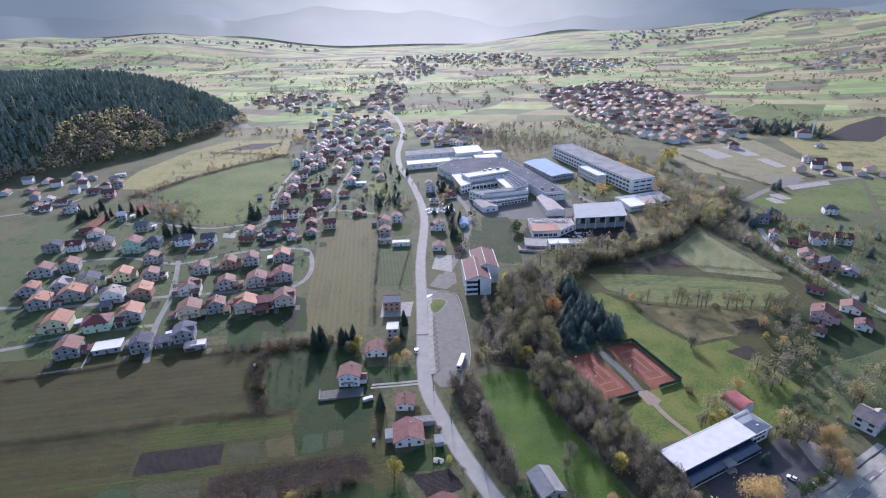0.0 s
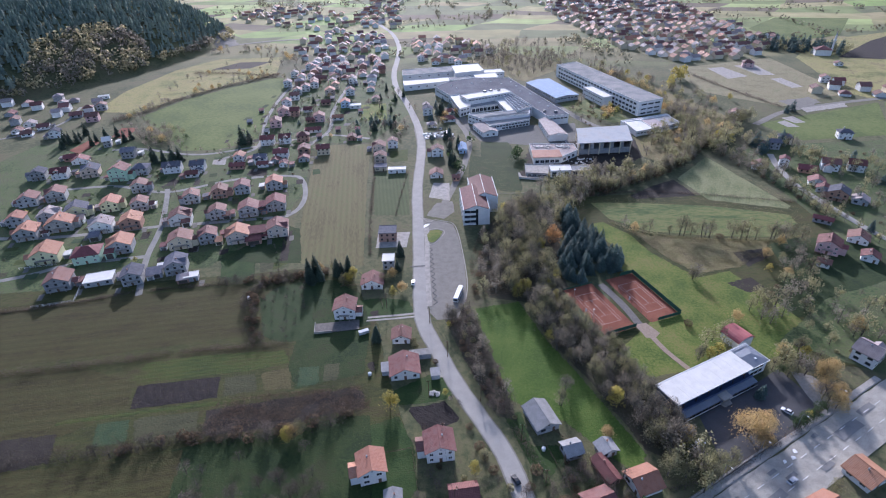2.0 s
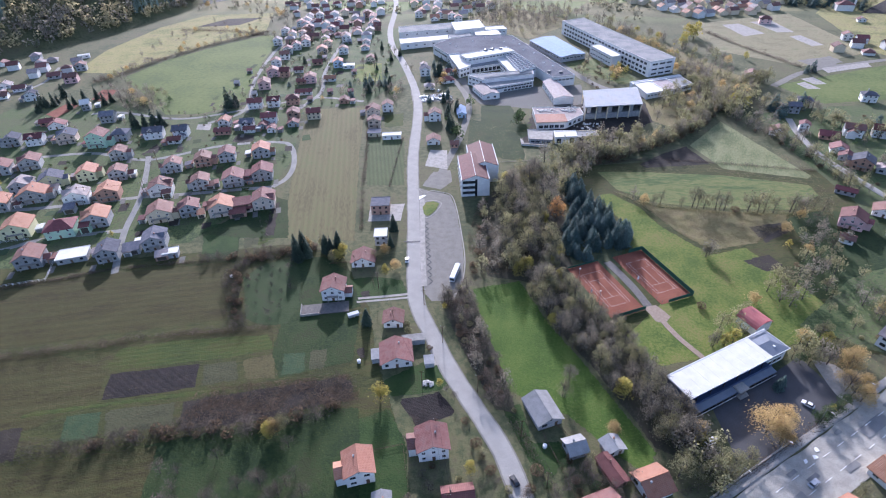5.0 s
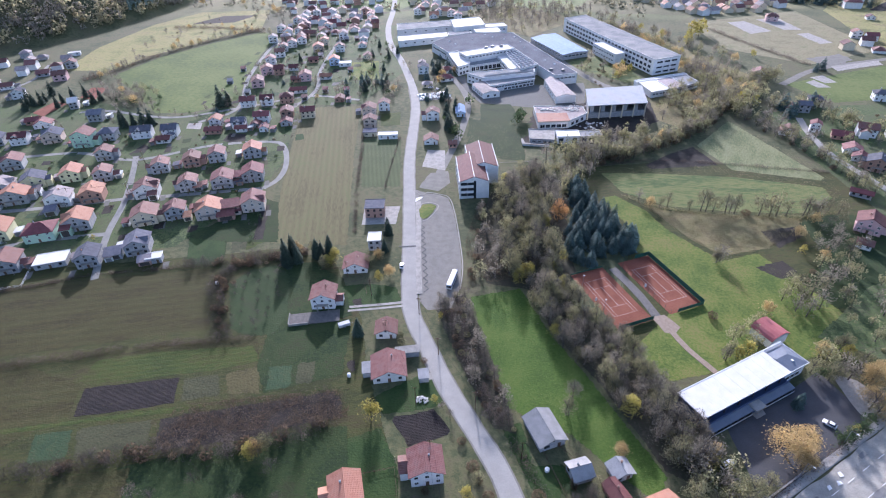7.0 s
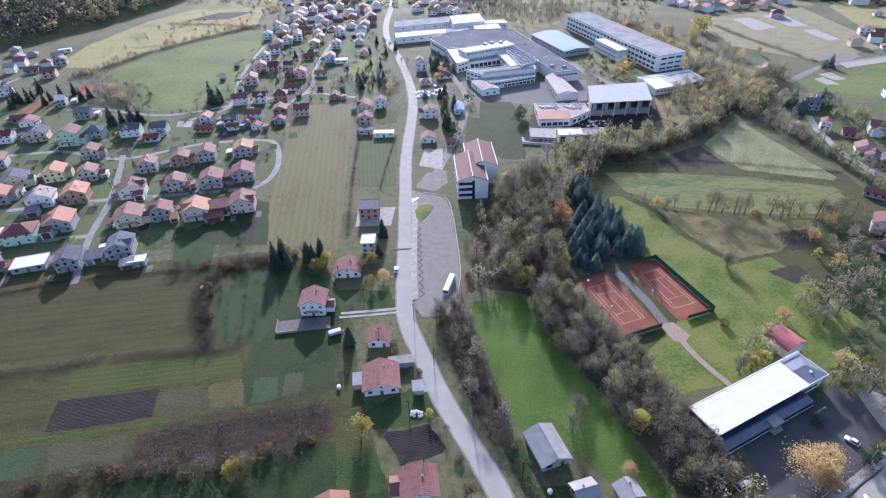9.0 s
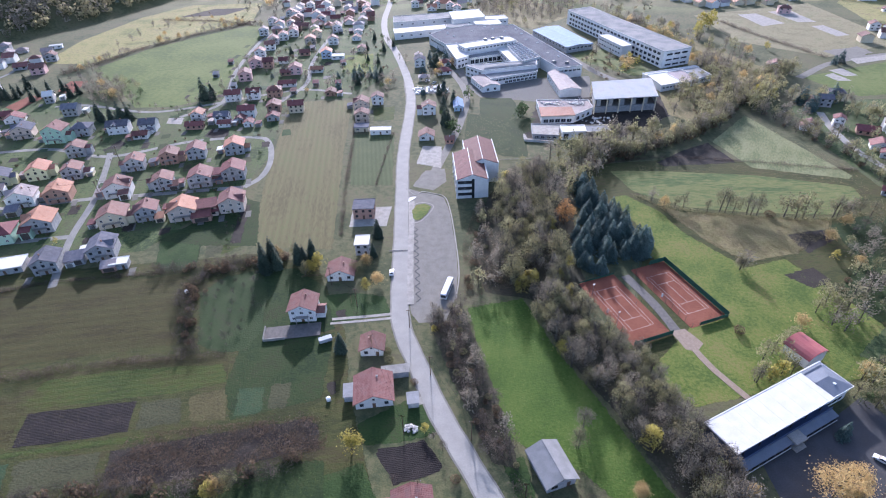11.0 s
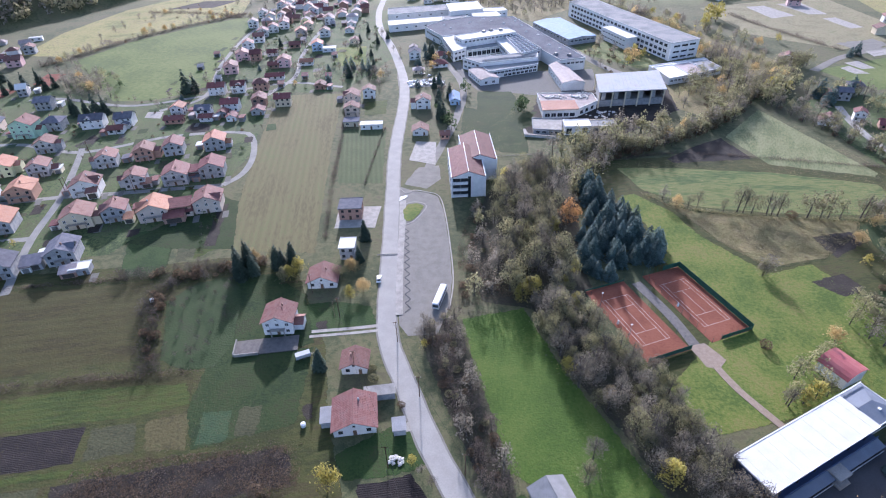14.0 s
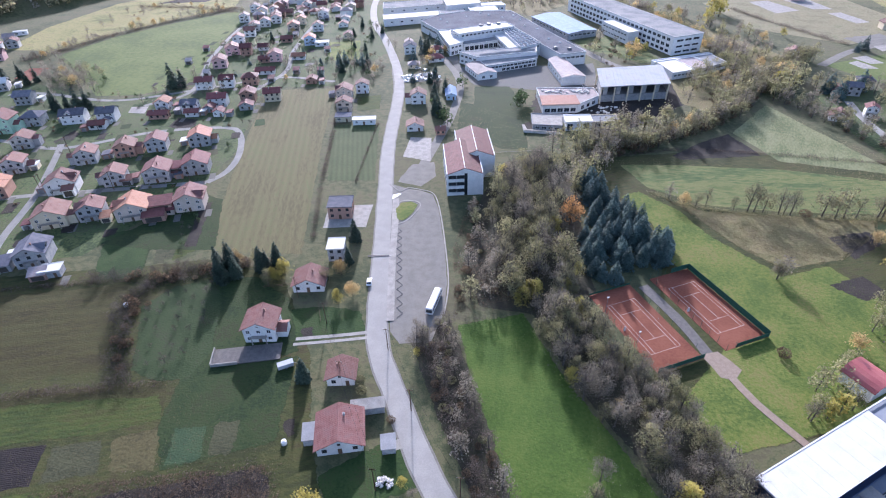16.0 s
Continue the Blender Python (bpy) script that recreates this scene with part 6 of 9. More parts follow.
grove([(-240, 400), (-130, 440), (-170, 640), (-250, 620)], 110, [("green", 3), ("orchard", 3), ("bare", 3), ("spruce", .7)], (0.3, 0.6), 5)
grove([(190, 380), (330, 440), (330, 280), (215, 290)], 80, [("bare", 3), ("olive", 3), ("spruce", 1), ("bush", 2), ("yellow", .4)], (0.5, 0.8), 6)
belt([(-389, 486), (-378, 508), (-359, 566), (-328, 620), (-290, 669)], 10, 4, [("bare", 4), ("ochre", 2), ("olive", 2), ("bush", 3)], (0.4, 0.7))
belt([(-250, 640), (-270, 700), (-350, 790), (-440, 800)], 40, 5, [("bare", 5), ("ochre", 2), ("olive", 3)], (0.5, 0.9))
THICKET = [("bush", 5), ("orchard", 5), ("twig", .5)]
belt([(-110, 186), (-115, 193), (-122, 207), (-126, 218), (-124, 226), (-118, 231), (-106, 235)], 9, 1.7, THICKET, (0.5, 1.1))
belt([(-150, 228), (-135, 231), (-122, 236), (-104, 240), (-88, 243)], 4, 2.4, THICKET, (0.6, 1.2))
belt([(-145, 119), (-129, 124), (-111, 130), (-95, 131.5), (-84, 134), (-68, 140), (-56, 147)], 5, 2.6, THICKET, (0.7, 1.4))
grove([(-335, 440), (-300, 424), (-284, 440), (-312, 474)], 16, [("bare", 3), ("green", 2), ("olive", 1)], (0.6, 1.0), 6)
# scrub and garden trees beyond the pastures
grove([(108, 424), (124, 408), (150, 442), (178, 466), (206, 506), (160, 560), (120, 640), (150, 520), (128, 470)], 60, [("bare", 3), ("olive", 4), ("pale", 3), ("bush", 4), ("ochre", .6)], (0.45, 0.95), 5)
grove([(200, 300), (260, 270), (330, 330), (300, 430), (230, 440)], 40, [("bare", 3), ("olive", 3), ("green", 1), ("bush", 2)], (0.5, 0.85), 7)
grove([(-240, 432), (-160, 436), (-118, 448), (-105, 520), (-140, 640), (-160, 720), (-258, 720), (-256, 610), (-238, 520)], 90, [("green", 3), ("twig", 4), ("bare", 3), ("conifer", 1), ("bush", 3), ("ochre", .4)], (0.4, 0.75), 6)
grove([(-340, 350), (-290, 350), (-250, 380), (-190, 400), (-150, 425), (-240, 425), (-340, 400)], 40, [("green", 3), ("twig", 3), ("bush", 3), ("bare", 1)], (0.35, 0.65), 6)
grove([(-130, 455), (-92, 455), (-84, 500), (-100, 560), (-130, 610), (-136, 560)], 26, [("green", 2), ("twig", 3), ("conifer", 1.5), ("bare", 2)], (0.45, 0.85), 5)
# rough hedges
SCRUB = "rough hedge of bare brown scrub between the fields"
for pts, w_, h_, k_, lab in (
        ([(-262, 142), (-211, 155), (-182.6, 162.8), (-161.4, 168.4), (-153.1, 172.2), (-131.8, 177.2), (-109.8, 181.6), (-95.8, 185.2)], 4.0, 2.6, "leaf_hedge", SCRUB),
        ([(-230, 98), (-175, 112), (-145.6, 119.6), (-129.5, 124), (-111.3, 130), (-94.9, 131.5), (-84.6, 134.2), (-68.3, 140), (-54, 148)], 6, 4.0, "leaf_bramble", SCRUB),
        ([(-108, 143), (-95, 148), (-75, 154), (-56, 158)], 9, 1.6, "leaf_hedge", "thicket of brown dead weeds"),
        ([(-112, 136), (-90, 140), (-68, 147), (-57, 152)], 8, 2.0, "leaf_hedge", "thicket of brown dead weeds"),
        ([(-270, 190), (-240, 198), (-216.1, 206.6), (-191.9, 217), (-150, 227)], 3, 1.3, "leaf_hedge", SCRUB),
        ([(-111.7, 183), (-116.8, 190.6), (-125.5, 207.7), (-129.9, 219.2), (-127.1, 227.9), (-120.7, 232.9), (-108.5, 238.5)], 8, 1.8, "leaf_bramble", "dark bramble thicket round the orchard"),
        ([(-152, 227), (-135.6, 230.5), (-122, 236), (-104, 240), (-84, 242)], 4, 2.6, "leaf_bramble", "dark bramble thicket along the field edge"),
        ([(-389, 486), (-378, 508), (-359, 566), (-328, 620), (-290, 669)], 9, 3.4, "leaf_hedge", SCRUB),
        ([(-404, 676), (-340, 672), (-282, 652)], 7, 3.0, "leaf_hedge", SCRUB),
        ([(-113, 440), (-100, 380), (-87, 312), (-76, 262)], 2.5, 1.6, "leaf_hedge", SCRUB),
        ([(-70, 310), (-72, 340), (-74, 380)], 1.5, 1.2, "leaf_hedge", "garden hedge beside the road"),
        ([(-22, 208), (-10, 178), (2, 156), (12, 138), (20, 122)], 4, 1.6, "leaf_hedge", "bare scrub along the road bank"),
        ([(56, 346), (102, 356), (192, 346)], 3, 1.4, "leaf_hedge", SCRUB),
        ([(66, 311), (87, 298), (122, 294), (155, 295), (176, 302)], 3, 1.2, "leaf_olive", SCRUB),
        ([(205, 690), (230, 620), (262, 552)], 5, 2.4, "leaf_hedge", SCRUB),
        ([(60, 125), (82, 134), (107, 151), (130, 168)], 3, 1.5, "leaf_hedge", "bare hedge above the boulevard wall")):
    hedge(pts, w_, h_, k_, lab, 12 if "weeds" in lab else 32 if pts[0][0] < -75 and pts[0][1] < 260 else 22)


# the wooded knoll: conifers above, yellowing broadleaves on the near slope
def forest(name, cx, cy, rx, ry, n, label, kindf, seed, turn=20):
    rnd = np.random.default_rng(seed)
    V, F, M = [], [], []
    c, s = math.cos(radians(turn)), math.sin(radians(turn))
    k = 0
    while k < n:
        u, v = rnd.uniform(-1, 1), rnd.uniform(-1, 1)
        if u * u + v * v > 1 + 0.15 * math.sin(9 * math.atan2(v, u)):
            continue
        x, y = cx + rx * u * c - ry * v * s, cy + rx * u * s + ry * v * c
        kind = kindf(x, y, rnd)
        if kind is None:
            k += 1
            continue
        z = float(height(x, y))
        h = rnd.uniform(9, 15) if kind == 0 else rnd.uniform(7, 12)
        r = h * (0.22 if kind == 0 else 0.38)
        if kind == 0:
            for t in range(3):
                z0, z1 = z + h * (0.1 + 0.27 * t), z + h * (0.5 + 0.25 * t)
                rr = r * (1.15 - 0.3 * t)
                n0 = len(V)
                a0 = rnd.uniform(0, 6.28)
                m = 6
                for j in range(m):
                    q = rr * rnd.uniform(0.7, 1.25)
                    V.append((x + q * math.cos(a0 + 6.2832 * j / m), y + q * math.sin(a0 + 6.2832 * j / m), z0 + rnd.uniform(-0.6, 0.6)))
                V.append((x, y, z1))
                F += [(n0 + j, n0 + (j + 1) % m, n0 + m) for j in range(m)]
                M += [0] * m
        else:
            q = 22
            p = rnd.normal(size=(q, 3))
            p /= np.linalg.norm(p, axis=1)[:, None]
            p = p * np.array([r, r, h * 0.4]) + np.array([x, y, z + h * 0.58])
            v_, f_ = blades(p, 1.5, rnd)
            n0 = len(V)
            V += [tuple(w) for w in v_]
            F += [tuple(int(i) + n0 for i in w) for w in f_]
            M += [kind] * q
        k += 1
    me = bpy.data.meshes.new(name)
    me.from_pydata(V, [], F)
    for m in ("leaf_forest", "leaf_bare", "leaf_gold"):
        me.materials.append(MATS[m])
    me.polygons.foreach_set("material_index", M)
    return tagged(new(name, me), label, "forest", kind="stuff")


def knoll_kind(x, y, rnd):
    low = float(height(x, y))
    if low < 2:
        return None
    patch = noise.noise((x / 70, y / 70, 1.3)) * 0.5
    u, v = (x + 525) / 58, (y - 650) / 100
    if low < 9 or u * u + v * v < 1 + patch:
        return 2 if noise.noise((x / 30, y / 30, 4.1)) + rnd.uniform(-0.3, 0.3) > -0.05 else 1
    return 0


forest("forest", -760, 830, 420, 400, 12000, "dark conifer wood on a knoll with yellowing broadleaves below", knoll_kind, 3)


# ---- rough grass and weeds standing on the fields ----
def tufts(poly, n, material, size, label, seed):
    """Uncountable tufts of grass and dead stalks over one field, in drifts."""
    rnd = np.random.default_rng(seed)
    xs, ys = [p[0] for p in poly], [p[1] for p in poly]
    P, k = [], 0
    while k < n:
        m = 400
        x, y = rnd.uniform(min(xs), max(xs), m), rnd.uniform(min(ys), max(ys), m)
        for a, b in zip(x, y):
            if inside(a, b, poly) and noise.noise((a / 7, b / 7, seed)) + 0.5 * noise.noise((a / 2, b / 2, seed)) > rnd.uniform(-0.5, 0.5):
                P.append((a, b, float(rnd.uniform(0.1, 0.3) * size * 1.5)))
                k += 1
    v, f = blades(np.array(P[:n]), size, rnd, 0.7)
    return tagged(new("grass_tufts", mesh_np("grass_tufts", v, f, material)), label, "grass", kind="stuff")


leaf("leaf_straw", [(0.20, 0.17, 0.085), (0.28, 0.24, 0.12), (0.34, 0.29, 0.16)])
leaf("leaf_grass", [(0.075, 0.10, 0.03), (0.11, 0.14, 0.042), (0.15, 0.175, 0.055)])
leaf("leaf_dull", [(0.06, 0.055, 0.03), (0.085, 0.078, 0.04), (0.11, 0.095, 0.052)])
for i, (poly, n, k, sz, lab) in enumerate((
        ([(66, 309), (87, 297), (155, 294), (150, 284), (128, 264), (104, 256), (90, 274), (78, 298)], 21000, "leaf_straw", 0.26, "dead straw-coloured grass tufts on the heath"),
        ([(56, 342), (102, 352), (190, 342), (185, 318), (158, 300), (122, 297), (88, 301), (66, 316)], 13500, "leaf_straw", 0.20, "pale grass tufts on the rough pasture"),
        ([(64, 258), (62, 284), (52, 306), (62, 312), (76, 298), (86, 276), (104, 254), (122, 262), (136, 236), (150, 204), (112, 190), (90, 215), (80, 228)], 16500, "leaf_grass", 0.20, "long grass on the lawn by the courts"),
        ([(136, 353), (127, 380), (157, 420), (190, 347), (178, 340)], 9000, "leaf_straw", 0.18, "thin stalks on the sown field"),
        ([(-13, 218), (10, 226), (22, 199), (38, 172), (56, 138), (50, 128), (26, 150), (2, 160)], 13500, "leaf_grass", 0.17, "short grass tufts on the green meadow"),
        ([(-270, 196), (-199, 213), (-135, 229), (-118, 187), (-184, 167), (-250, 148)], 18000, "leaf_dull", 0.20, "dull grass tufts on the olive field"),
        ([(-250, 146), (-184, 163), (-90, 185), (-50, 165), (-50, 148), (-175, 114), (-230, 100)], 21000, "leaf_dull", 0.20, "dull grass and weeds between the plots"),
        ([(-113, 148), (-98, 153), (-52, 163), (-50, 150), (-85, 141), (-112, 131)], 13500, "leaf_scrub", 0.24, "brown dead weeds on the fallow strip"),
        ([(-120, 125), (-60, 146), (-48, 148), (-38, 108), (-52, 70), (-125, 80)], 13500, "leaf_grass", 0.17, "grass tufts under the orchard trees"),
        ([(-14, 300), (-2, 262), (6, 232), (-14, 222), (-18, 260)], 6750, "leaf_scrub", 0.28, "brown dead reeds beside the lay-by"),
        ([(-14, 410), (20, 412), (12, 385), (14, 350), (-2, 350), (-28, 372), (-30, 420)], 7500, "leaf_straw", 0.18, "dry grass behind the school"))):
    tufts(poly, int(n * 0.75), k, sz, lab, 30 + i)


for i, p in enumerate(YARD_HEDGES):
    hedge(p, 1.2, 1.1, "leaf_green" if i % 3 else "leaf_scrub", "clipped garden hedge of a village house", 8, 0.2)

# ---- large buildings ----
def block(name, ring, h, wall, roofm, label, category="building", z=0.0, parapet=0.4, windows=(), over=0.3, roof_rise=0.0, group=""):
    """A building on a ring of corners, counter-clockwise from above: walls, a roof slab with a rim, and bands of
    windows given as (edge, from, to, count, sill, width, height)."""
    cx, cy = sum(p[0] for p in ring) / len(ring), sum(p[1] for p in ring) / len(ring)
    b = thing(name, pose(cx, cy, z), label, category, group)
    loc = [(x - cx, y - cy) for x, y in ring]
    part("wall", Shape().solid([(*p, -0.4) for p in loc], [(*p, h) for p in loc]).mesh("wall", wall), b)

    def grown(k):
        out = []
        n = len(loc)
        for i in range(n):
            p0, p1, p2 = Vector(loc[i - 1]), Vector(loc[i]), Vector(loc[(i + 1) % n])
            d1, d2 = (p1 - p0).normalized(), (p2 - p1).normalized()
            n1, n2 = Vector((d1.y, -d1.x)), Vector((d2.y, -d2.x))
            bis = n1 + n2
            out.append(tuple(p1 + bis * (k / max(0.3, 1 + n1.dot(n2)))))
        return out
    if roof_rise == 0:
        o, i_ = grown(over), grown(over - 0.35)
        s = Shape().solid([(*p, h) for p in o], [(*p, h + 0.18) for p in o])
        part("roof", s.mesh("roof", roofm), b)
        if parapet:
            s = Shape()
            n = len(o)
            for k in range(n):
                a0, a1, b0, b1 = o[k], o[(k + 1) % n], i_[k], i_[(k + 1) % n]
                s.solid([(*a0, h + 0.18), (*a1, h + 0.18), (*b1, h + 0.18), (*b0, h + 0.18)], [(*a0, h + 0.18 + parapet), (*a1, h + 0.18 + parapet), (*b1, h + 0.18 + parapet), (*b0, h + 0.18 + parapet)])
            part("parapet", s.mesh("parapet", wall), b)
    else:
        o = grown(over)
        (m0, m1) = ((Vector(o[0]) + Vector(o[3])) / 2, (Vector(o[1]) + Vector(o[2])) / 2)
        s = Shape()
        for ring_, zs in (((o[0], o[1], m1, m0), (0, 0, 1, 1)), ((m0, m1, o[2], o[3]), (1, 1, 0, 0))):
            s.solid([(p[0], p[1], h + roof_rise * k) for p, k in zip(ring_, zs)], [(p[0], p[1], h + 0.2 + roof_rise * k) for p, k in zip(ring_, zs)])
        part("roof", s.mesh("roof", roofm), b)
        g0, g1 = (Vector(loc[0]) + Vector(loc[3])) / 2, (Vector(loc[1]) + Vector(loc[2])) / 2
        gs = Shape()
        for a, c, m, other in ((loc[3], loc[0], g0, g1), (loc[1], loc[2], g1, g0)):
            inn = (other - m).normalized() * 0.3
            gs.solid([(a[0], a[1], h), (c[0], c[1], h), (c[0] + inn.x, c[1] + inn.y, h), (a[0] + inn.x, a[1] + inn.y, h)],
                     [(m.x, m.y, h + roof_rise), (m.x, m.y, h + roof_rise), (m.x + inn.x, m.y + inn.y, h + roof_rise), (m.x + inn.x, m.y + inn.y, h + roof_rise)])
        part("gable", gs.mesh("gable", wall), b)
    for e, t0, t1, n, sill, ww, hh in windows:
        (x0, y0), (x1, y1) = loc[e], loc[(e + 1) % len(loc)]
        d = Vector((x1 - x0, y1 - y0)).normalized()
        turn = math.degrees(math.atan2(d.y, d.x))
        key = ("strip", ww, hh)
        if key not in CACHE:
            CACHE[key] = window_meshes(ww, hh)
        wht, blk, pane = CACHE[key]
        for i in range(n):
            t = t0 + (t1 - t0) * (i + 0.5) / n
            w_ = part("window", wht, b, m=pose(x0 + (x1 - x0) * t, y0 + (y1 - y0) * t, sill, 0, 0, turn))
            part("pane", pane, w_)
    return b


def rect(x, y, turn, w, d):
    """Corners of a rectangle whose front edge runs from (x, y) along turn."""
    c, s = math.cos(radians(turn)), math.sin(radians(turn))
    return [(x, y), (x + w * c, y + w * s), (x + w * c - d * s, y + w * s + d * c), (x - d * s, y + d * c)]


BIT, COR = MATS["roof_bitumen"], MATS["roof_corrugated"]
hall = block("factory_hall", [(-79, 585), (-59.5, 553.5), (-50, 557.5), (-47.7, 544.2), (-4.8, 570), (24.5, 515), (37, 490), (55.5, 497), (0, 623), (-41, 623), (-66, 607)], 8.4, W["w"], BIT,
             "large flat-roofed factory hall with grey bitumen roof", "factory", windows=[(0, 0.1, 0.9, 9, 4.5, 3.0, 1.6), (6, 0.05, 0.95, 5, 5.0, 2.8, 1.5)])
block("factory_office", rect(-40, 531, 31, 50, 14.6), 11.4, W["w"], R["w"], "white upper floor of the factory offices", "factory", windows=[(0, 0.03, 0.97, 13, 9.0, 2.4, 1.4), (3, 0.1, 0.9, 3, 9.0, 2.6, 1.4)])
block("factory_office", [(-45.5, 511), (-36.2, 521), (-37.7, 541), (-50.2, 557), (-59.2, 552.8)], 8.0, W["w"], R["w"], "white end block of the factory offices", "factory", windows=[(0, 0.08, 0.92, 3, 5.2, 2.4, 1.5), (0, 0.08, 0.92, 3, 0.6, 2.6, 2.6), (4, 0.04, 0.96, 12, 5.2, 2.4, 1.5), (4, 0.04, 0.96, 12, 1.4, 2.4, 1.8)])
block("factory_office", [(-35.8, 522.4), (-8.5, 536.5), (-5.5, 551), (-39.5, 530.6)], 5.4, W["w"], COR, "low courtyard front of the offices with wide openings", "factory", windows=[(0, 0.03, 0.97, 7, 0.7, 3.4, 3.4)])
wing_ = block("factory_wing", [(8.9, 503.7), (23.4, 517), (3.2, 562), (-6, 551.4)], 9.2, W["w"], BIT, "white factory wing with rows of rooflights", "factory", windows=[(0, 0.05, 0.95, 4, 6.4, 3.0, 1.5)])
block("factory_wing", [(1.2, 504), (8.7, 506.5), (-6.3, 551), (-12.8, 545.7)], 7.4, W["w"], R["w"], "white courtyard gallery of the factory", "factory", windows=[(3, 0.04, 0.96, 10, 4.2, 3.0, 1.9), (3, 0.04, 0.96, 10, 0.8, 3.0, 2.0)])
saw = block("factory_wing", [(-36.5, 495), (-22.3, 482.4), (20.2, 498.4), (20, 511.6)], 8.0, W["w"], COR, "long factory wing with a row of small shed lights", "factory", windows=[(0, 0.05, 0.95, 4, 5.0, 2.6, 1.6), (0, 0.05, 0.95, 4, 1.4, 2.6, 1.6), (3, 0.05, 0.95, 4, 5.0, 2.6, 1.6)])
block("factory_wing", [(-15.4, 471), (20.4, 490.4), (20.5, 498), (-20.6, 482.6)], 5.4, W["w"], COR, "lower front range with long window bands", "factory", windows=[(0, 0.02, 0.98, 13, 3.0, 2.6, 1.5), (0, 0.3, 0.98, 8, 0.4, 2.8, 1.9)])
block("factory_annex", [(-7.5, 462), (-17.2, 484), (-31, 478.4), (-20.5, 456.6)], 4.2, W["w"], R["p"], "small gabled annex at the factory yard", "factory", windows=[(3, 0.1, 0.9, 2, 1.0, 2.0, 1.8), (2, 0.1, 0.9, 5, 1.2, 1.8, 1.5)], roof_rise=1.7)
block("factory_shed", [(51.5, 452.6), (39, 494), (28.4, 488.6), (36, 449.2)], 5.4, W["w"], R["p"], "weathered shed with grey-brown gabled roof", "shed", windows=[(2, 0.05, 0.95, 6, 2, 2.4, 1.4)], roof_rise=1.7)
long_ = block("factory_long_block", [(121.5, 519), (145.5, 532), (79, 678), (55, 664)], 13.2, W["w"], COR, "long white three-storey factory building with window bands", "factory",
              windows=[(3, 0.03, 0.98, 26, 9.4, 4.0, 2.2), (3, 0.03, 0.98, 26, 5.0, 4.0, 2.4), (3, 0.03, 0.98, 26, 1.2, 4.0, 2.2), (0, 0.08, 0.92, 3, 9.6, 6.0, 1.7), (0, 0.08, 0.92, 3, 5.4, 6.0, 1.5), (0, 0.08, 0.92, 3, 1.5, 6.0, 1.5)])
block("factory_annex", [(93.4, 547), (102.6, 552), (87, 588.5), (77.4, 583.5)], 9.2, W["w"], R["w"], "white annex of the long factory building", "factory", windows=[(3, 0.05, 0.95, 8, 6.2, 2.8, 1.3), (3, 0.05, 0.95, 8, 2.4, 2.8, 1.3)])
block("factory_shed", [(72, 572), (45, 635), (19, 617), (48, 559)], 5.0, W["u"], R["l"], "low hall with pale blue sheet roof", "factory", windows=[(3, 0.05, 0.95, 6, 2.5, 3.0, 1.6), (2, 0.05, 0.95, 10, 2.5, 3.0, 1.6)], roof_rise=1.3)
for pts, h, rf, lab in (([(-115, 598), (-67, 618), (-70, 634), (-120, 617)], 6, R["w"], "low white-roofed factory store"), ([(-62, 641), (-30, 654), (-39, 688), (-70, 676.5)], 9, R["w"], "large white sheet-roofed warehouse"),
                        ([(-125, 641.5), (-64.5, 663), (-71, 686), (-130, 668)], 6, COR, "long grey-roofed factory store"), ([(-37, 624.5), (-12, 634), (-17, 652), (-41, 642)], 7, R["w"], "tall white-roofed factory store building"),
                        ([(-29, 655), (-6, 659.5), (-11, 674), (-32, 668)], 6, R["w"], "low white-roofed factory store"), ([(-66, 622), (-42.5, 630), (-46, 640), (-68.5, 635)], 6, COR, "low grey-roofed plant room"),
                        ([(110, 464), (126, 472), (118, 494), (104, 488)], 4.6, R["w"], "low white-roofed brick workshop"), ([(127, 473), (140, 481), (132, 502), (119, 494.5)], 4.2, R["p"], "low workshop with faded flat roof"),
                        ([(141, 482), (152, 490), (146, 508), (133, 502.5)], 4.4, COR, "low grey flat-roofed workshop"), ([(103.5, 490), (148, 511), (146.5, 515), (102, 494)], 3.6, R["w"], "long low white-roofed shed")):
    block("warehouse", pts, h, W["w"], rf, lab, "warehouse", windows=[(0, 0.05, 0.95, 5, h * 0.45, 2.2, 1.3)])
# rooflights and vents
hx, hy = hall.location.x, hall.location.y
SMALL_LIGHT = Shape().box(-0.9, -0.9, 0, 0.9, 0.9, 0.35).solid([(-0.9, -0.9, 0.35), (0.9, -0.9, 0.35), (0.9, 0.9, 0.35), (-0.9, 0.9, 0.35)], [(-0.3, -0.3, 0.8), (0.3, -0.3, 0.8), (0.3, 0.3, 0.8), (-0.3, 0.3, 0.8)]).mesh("rooflight", W["w"])
VENT_ = Shape().box(-1.4, -1.0, 0, 1.4, 1.0, 1.3).box(-1.1, -0.7, 1.3, 1.1, 0.7, 1.6).mesh("vent_box", "metal_grey")
for i in range(10):
    for j in range(4):
        u_, v_ = (i + 0.6) / 10.2, (j + 0.6) / 4.2
        x_, y_ = 8.9 + (-14.9) * u_ + 14.5 * v_ * (1 - 0.35 * u_), 503.7 + 47.7 * u_ + 13.3 * v_ * (1 - 0.2 * u_)
        part("rooflight", SMALL_LIGHT, wing_, m=pose(x_ - wing_.location.x, y_ - wing_.location.y, 9.35, 0, 0, -47))
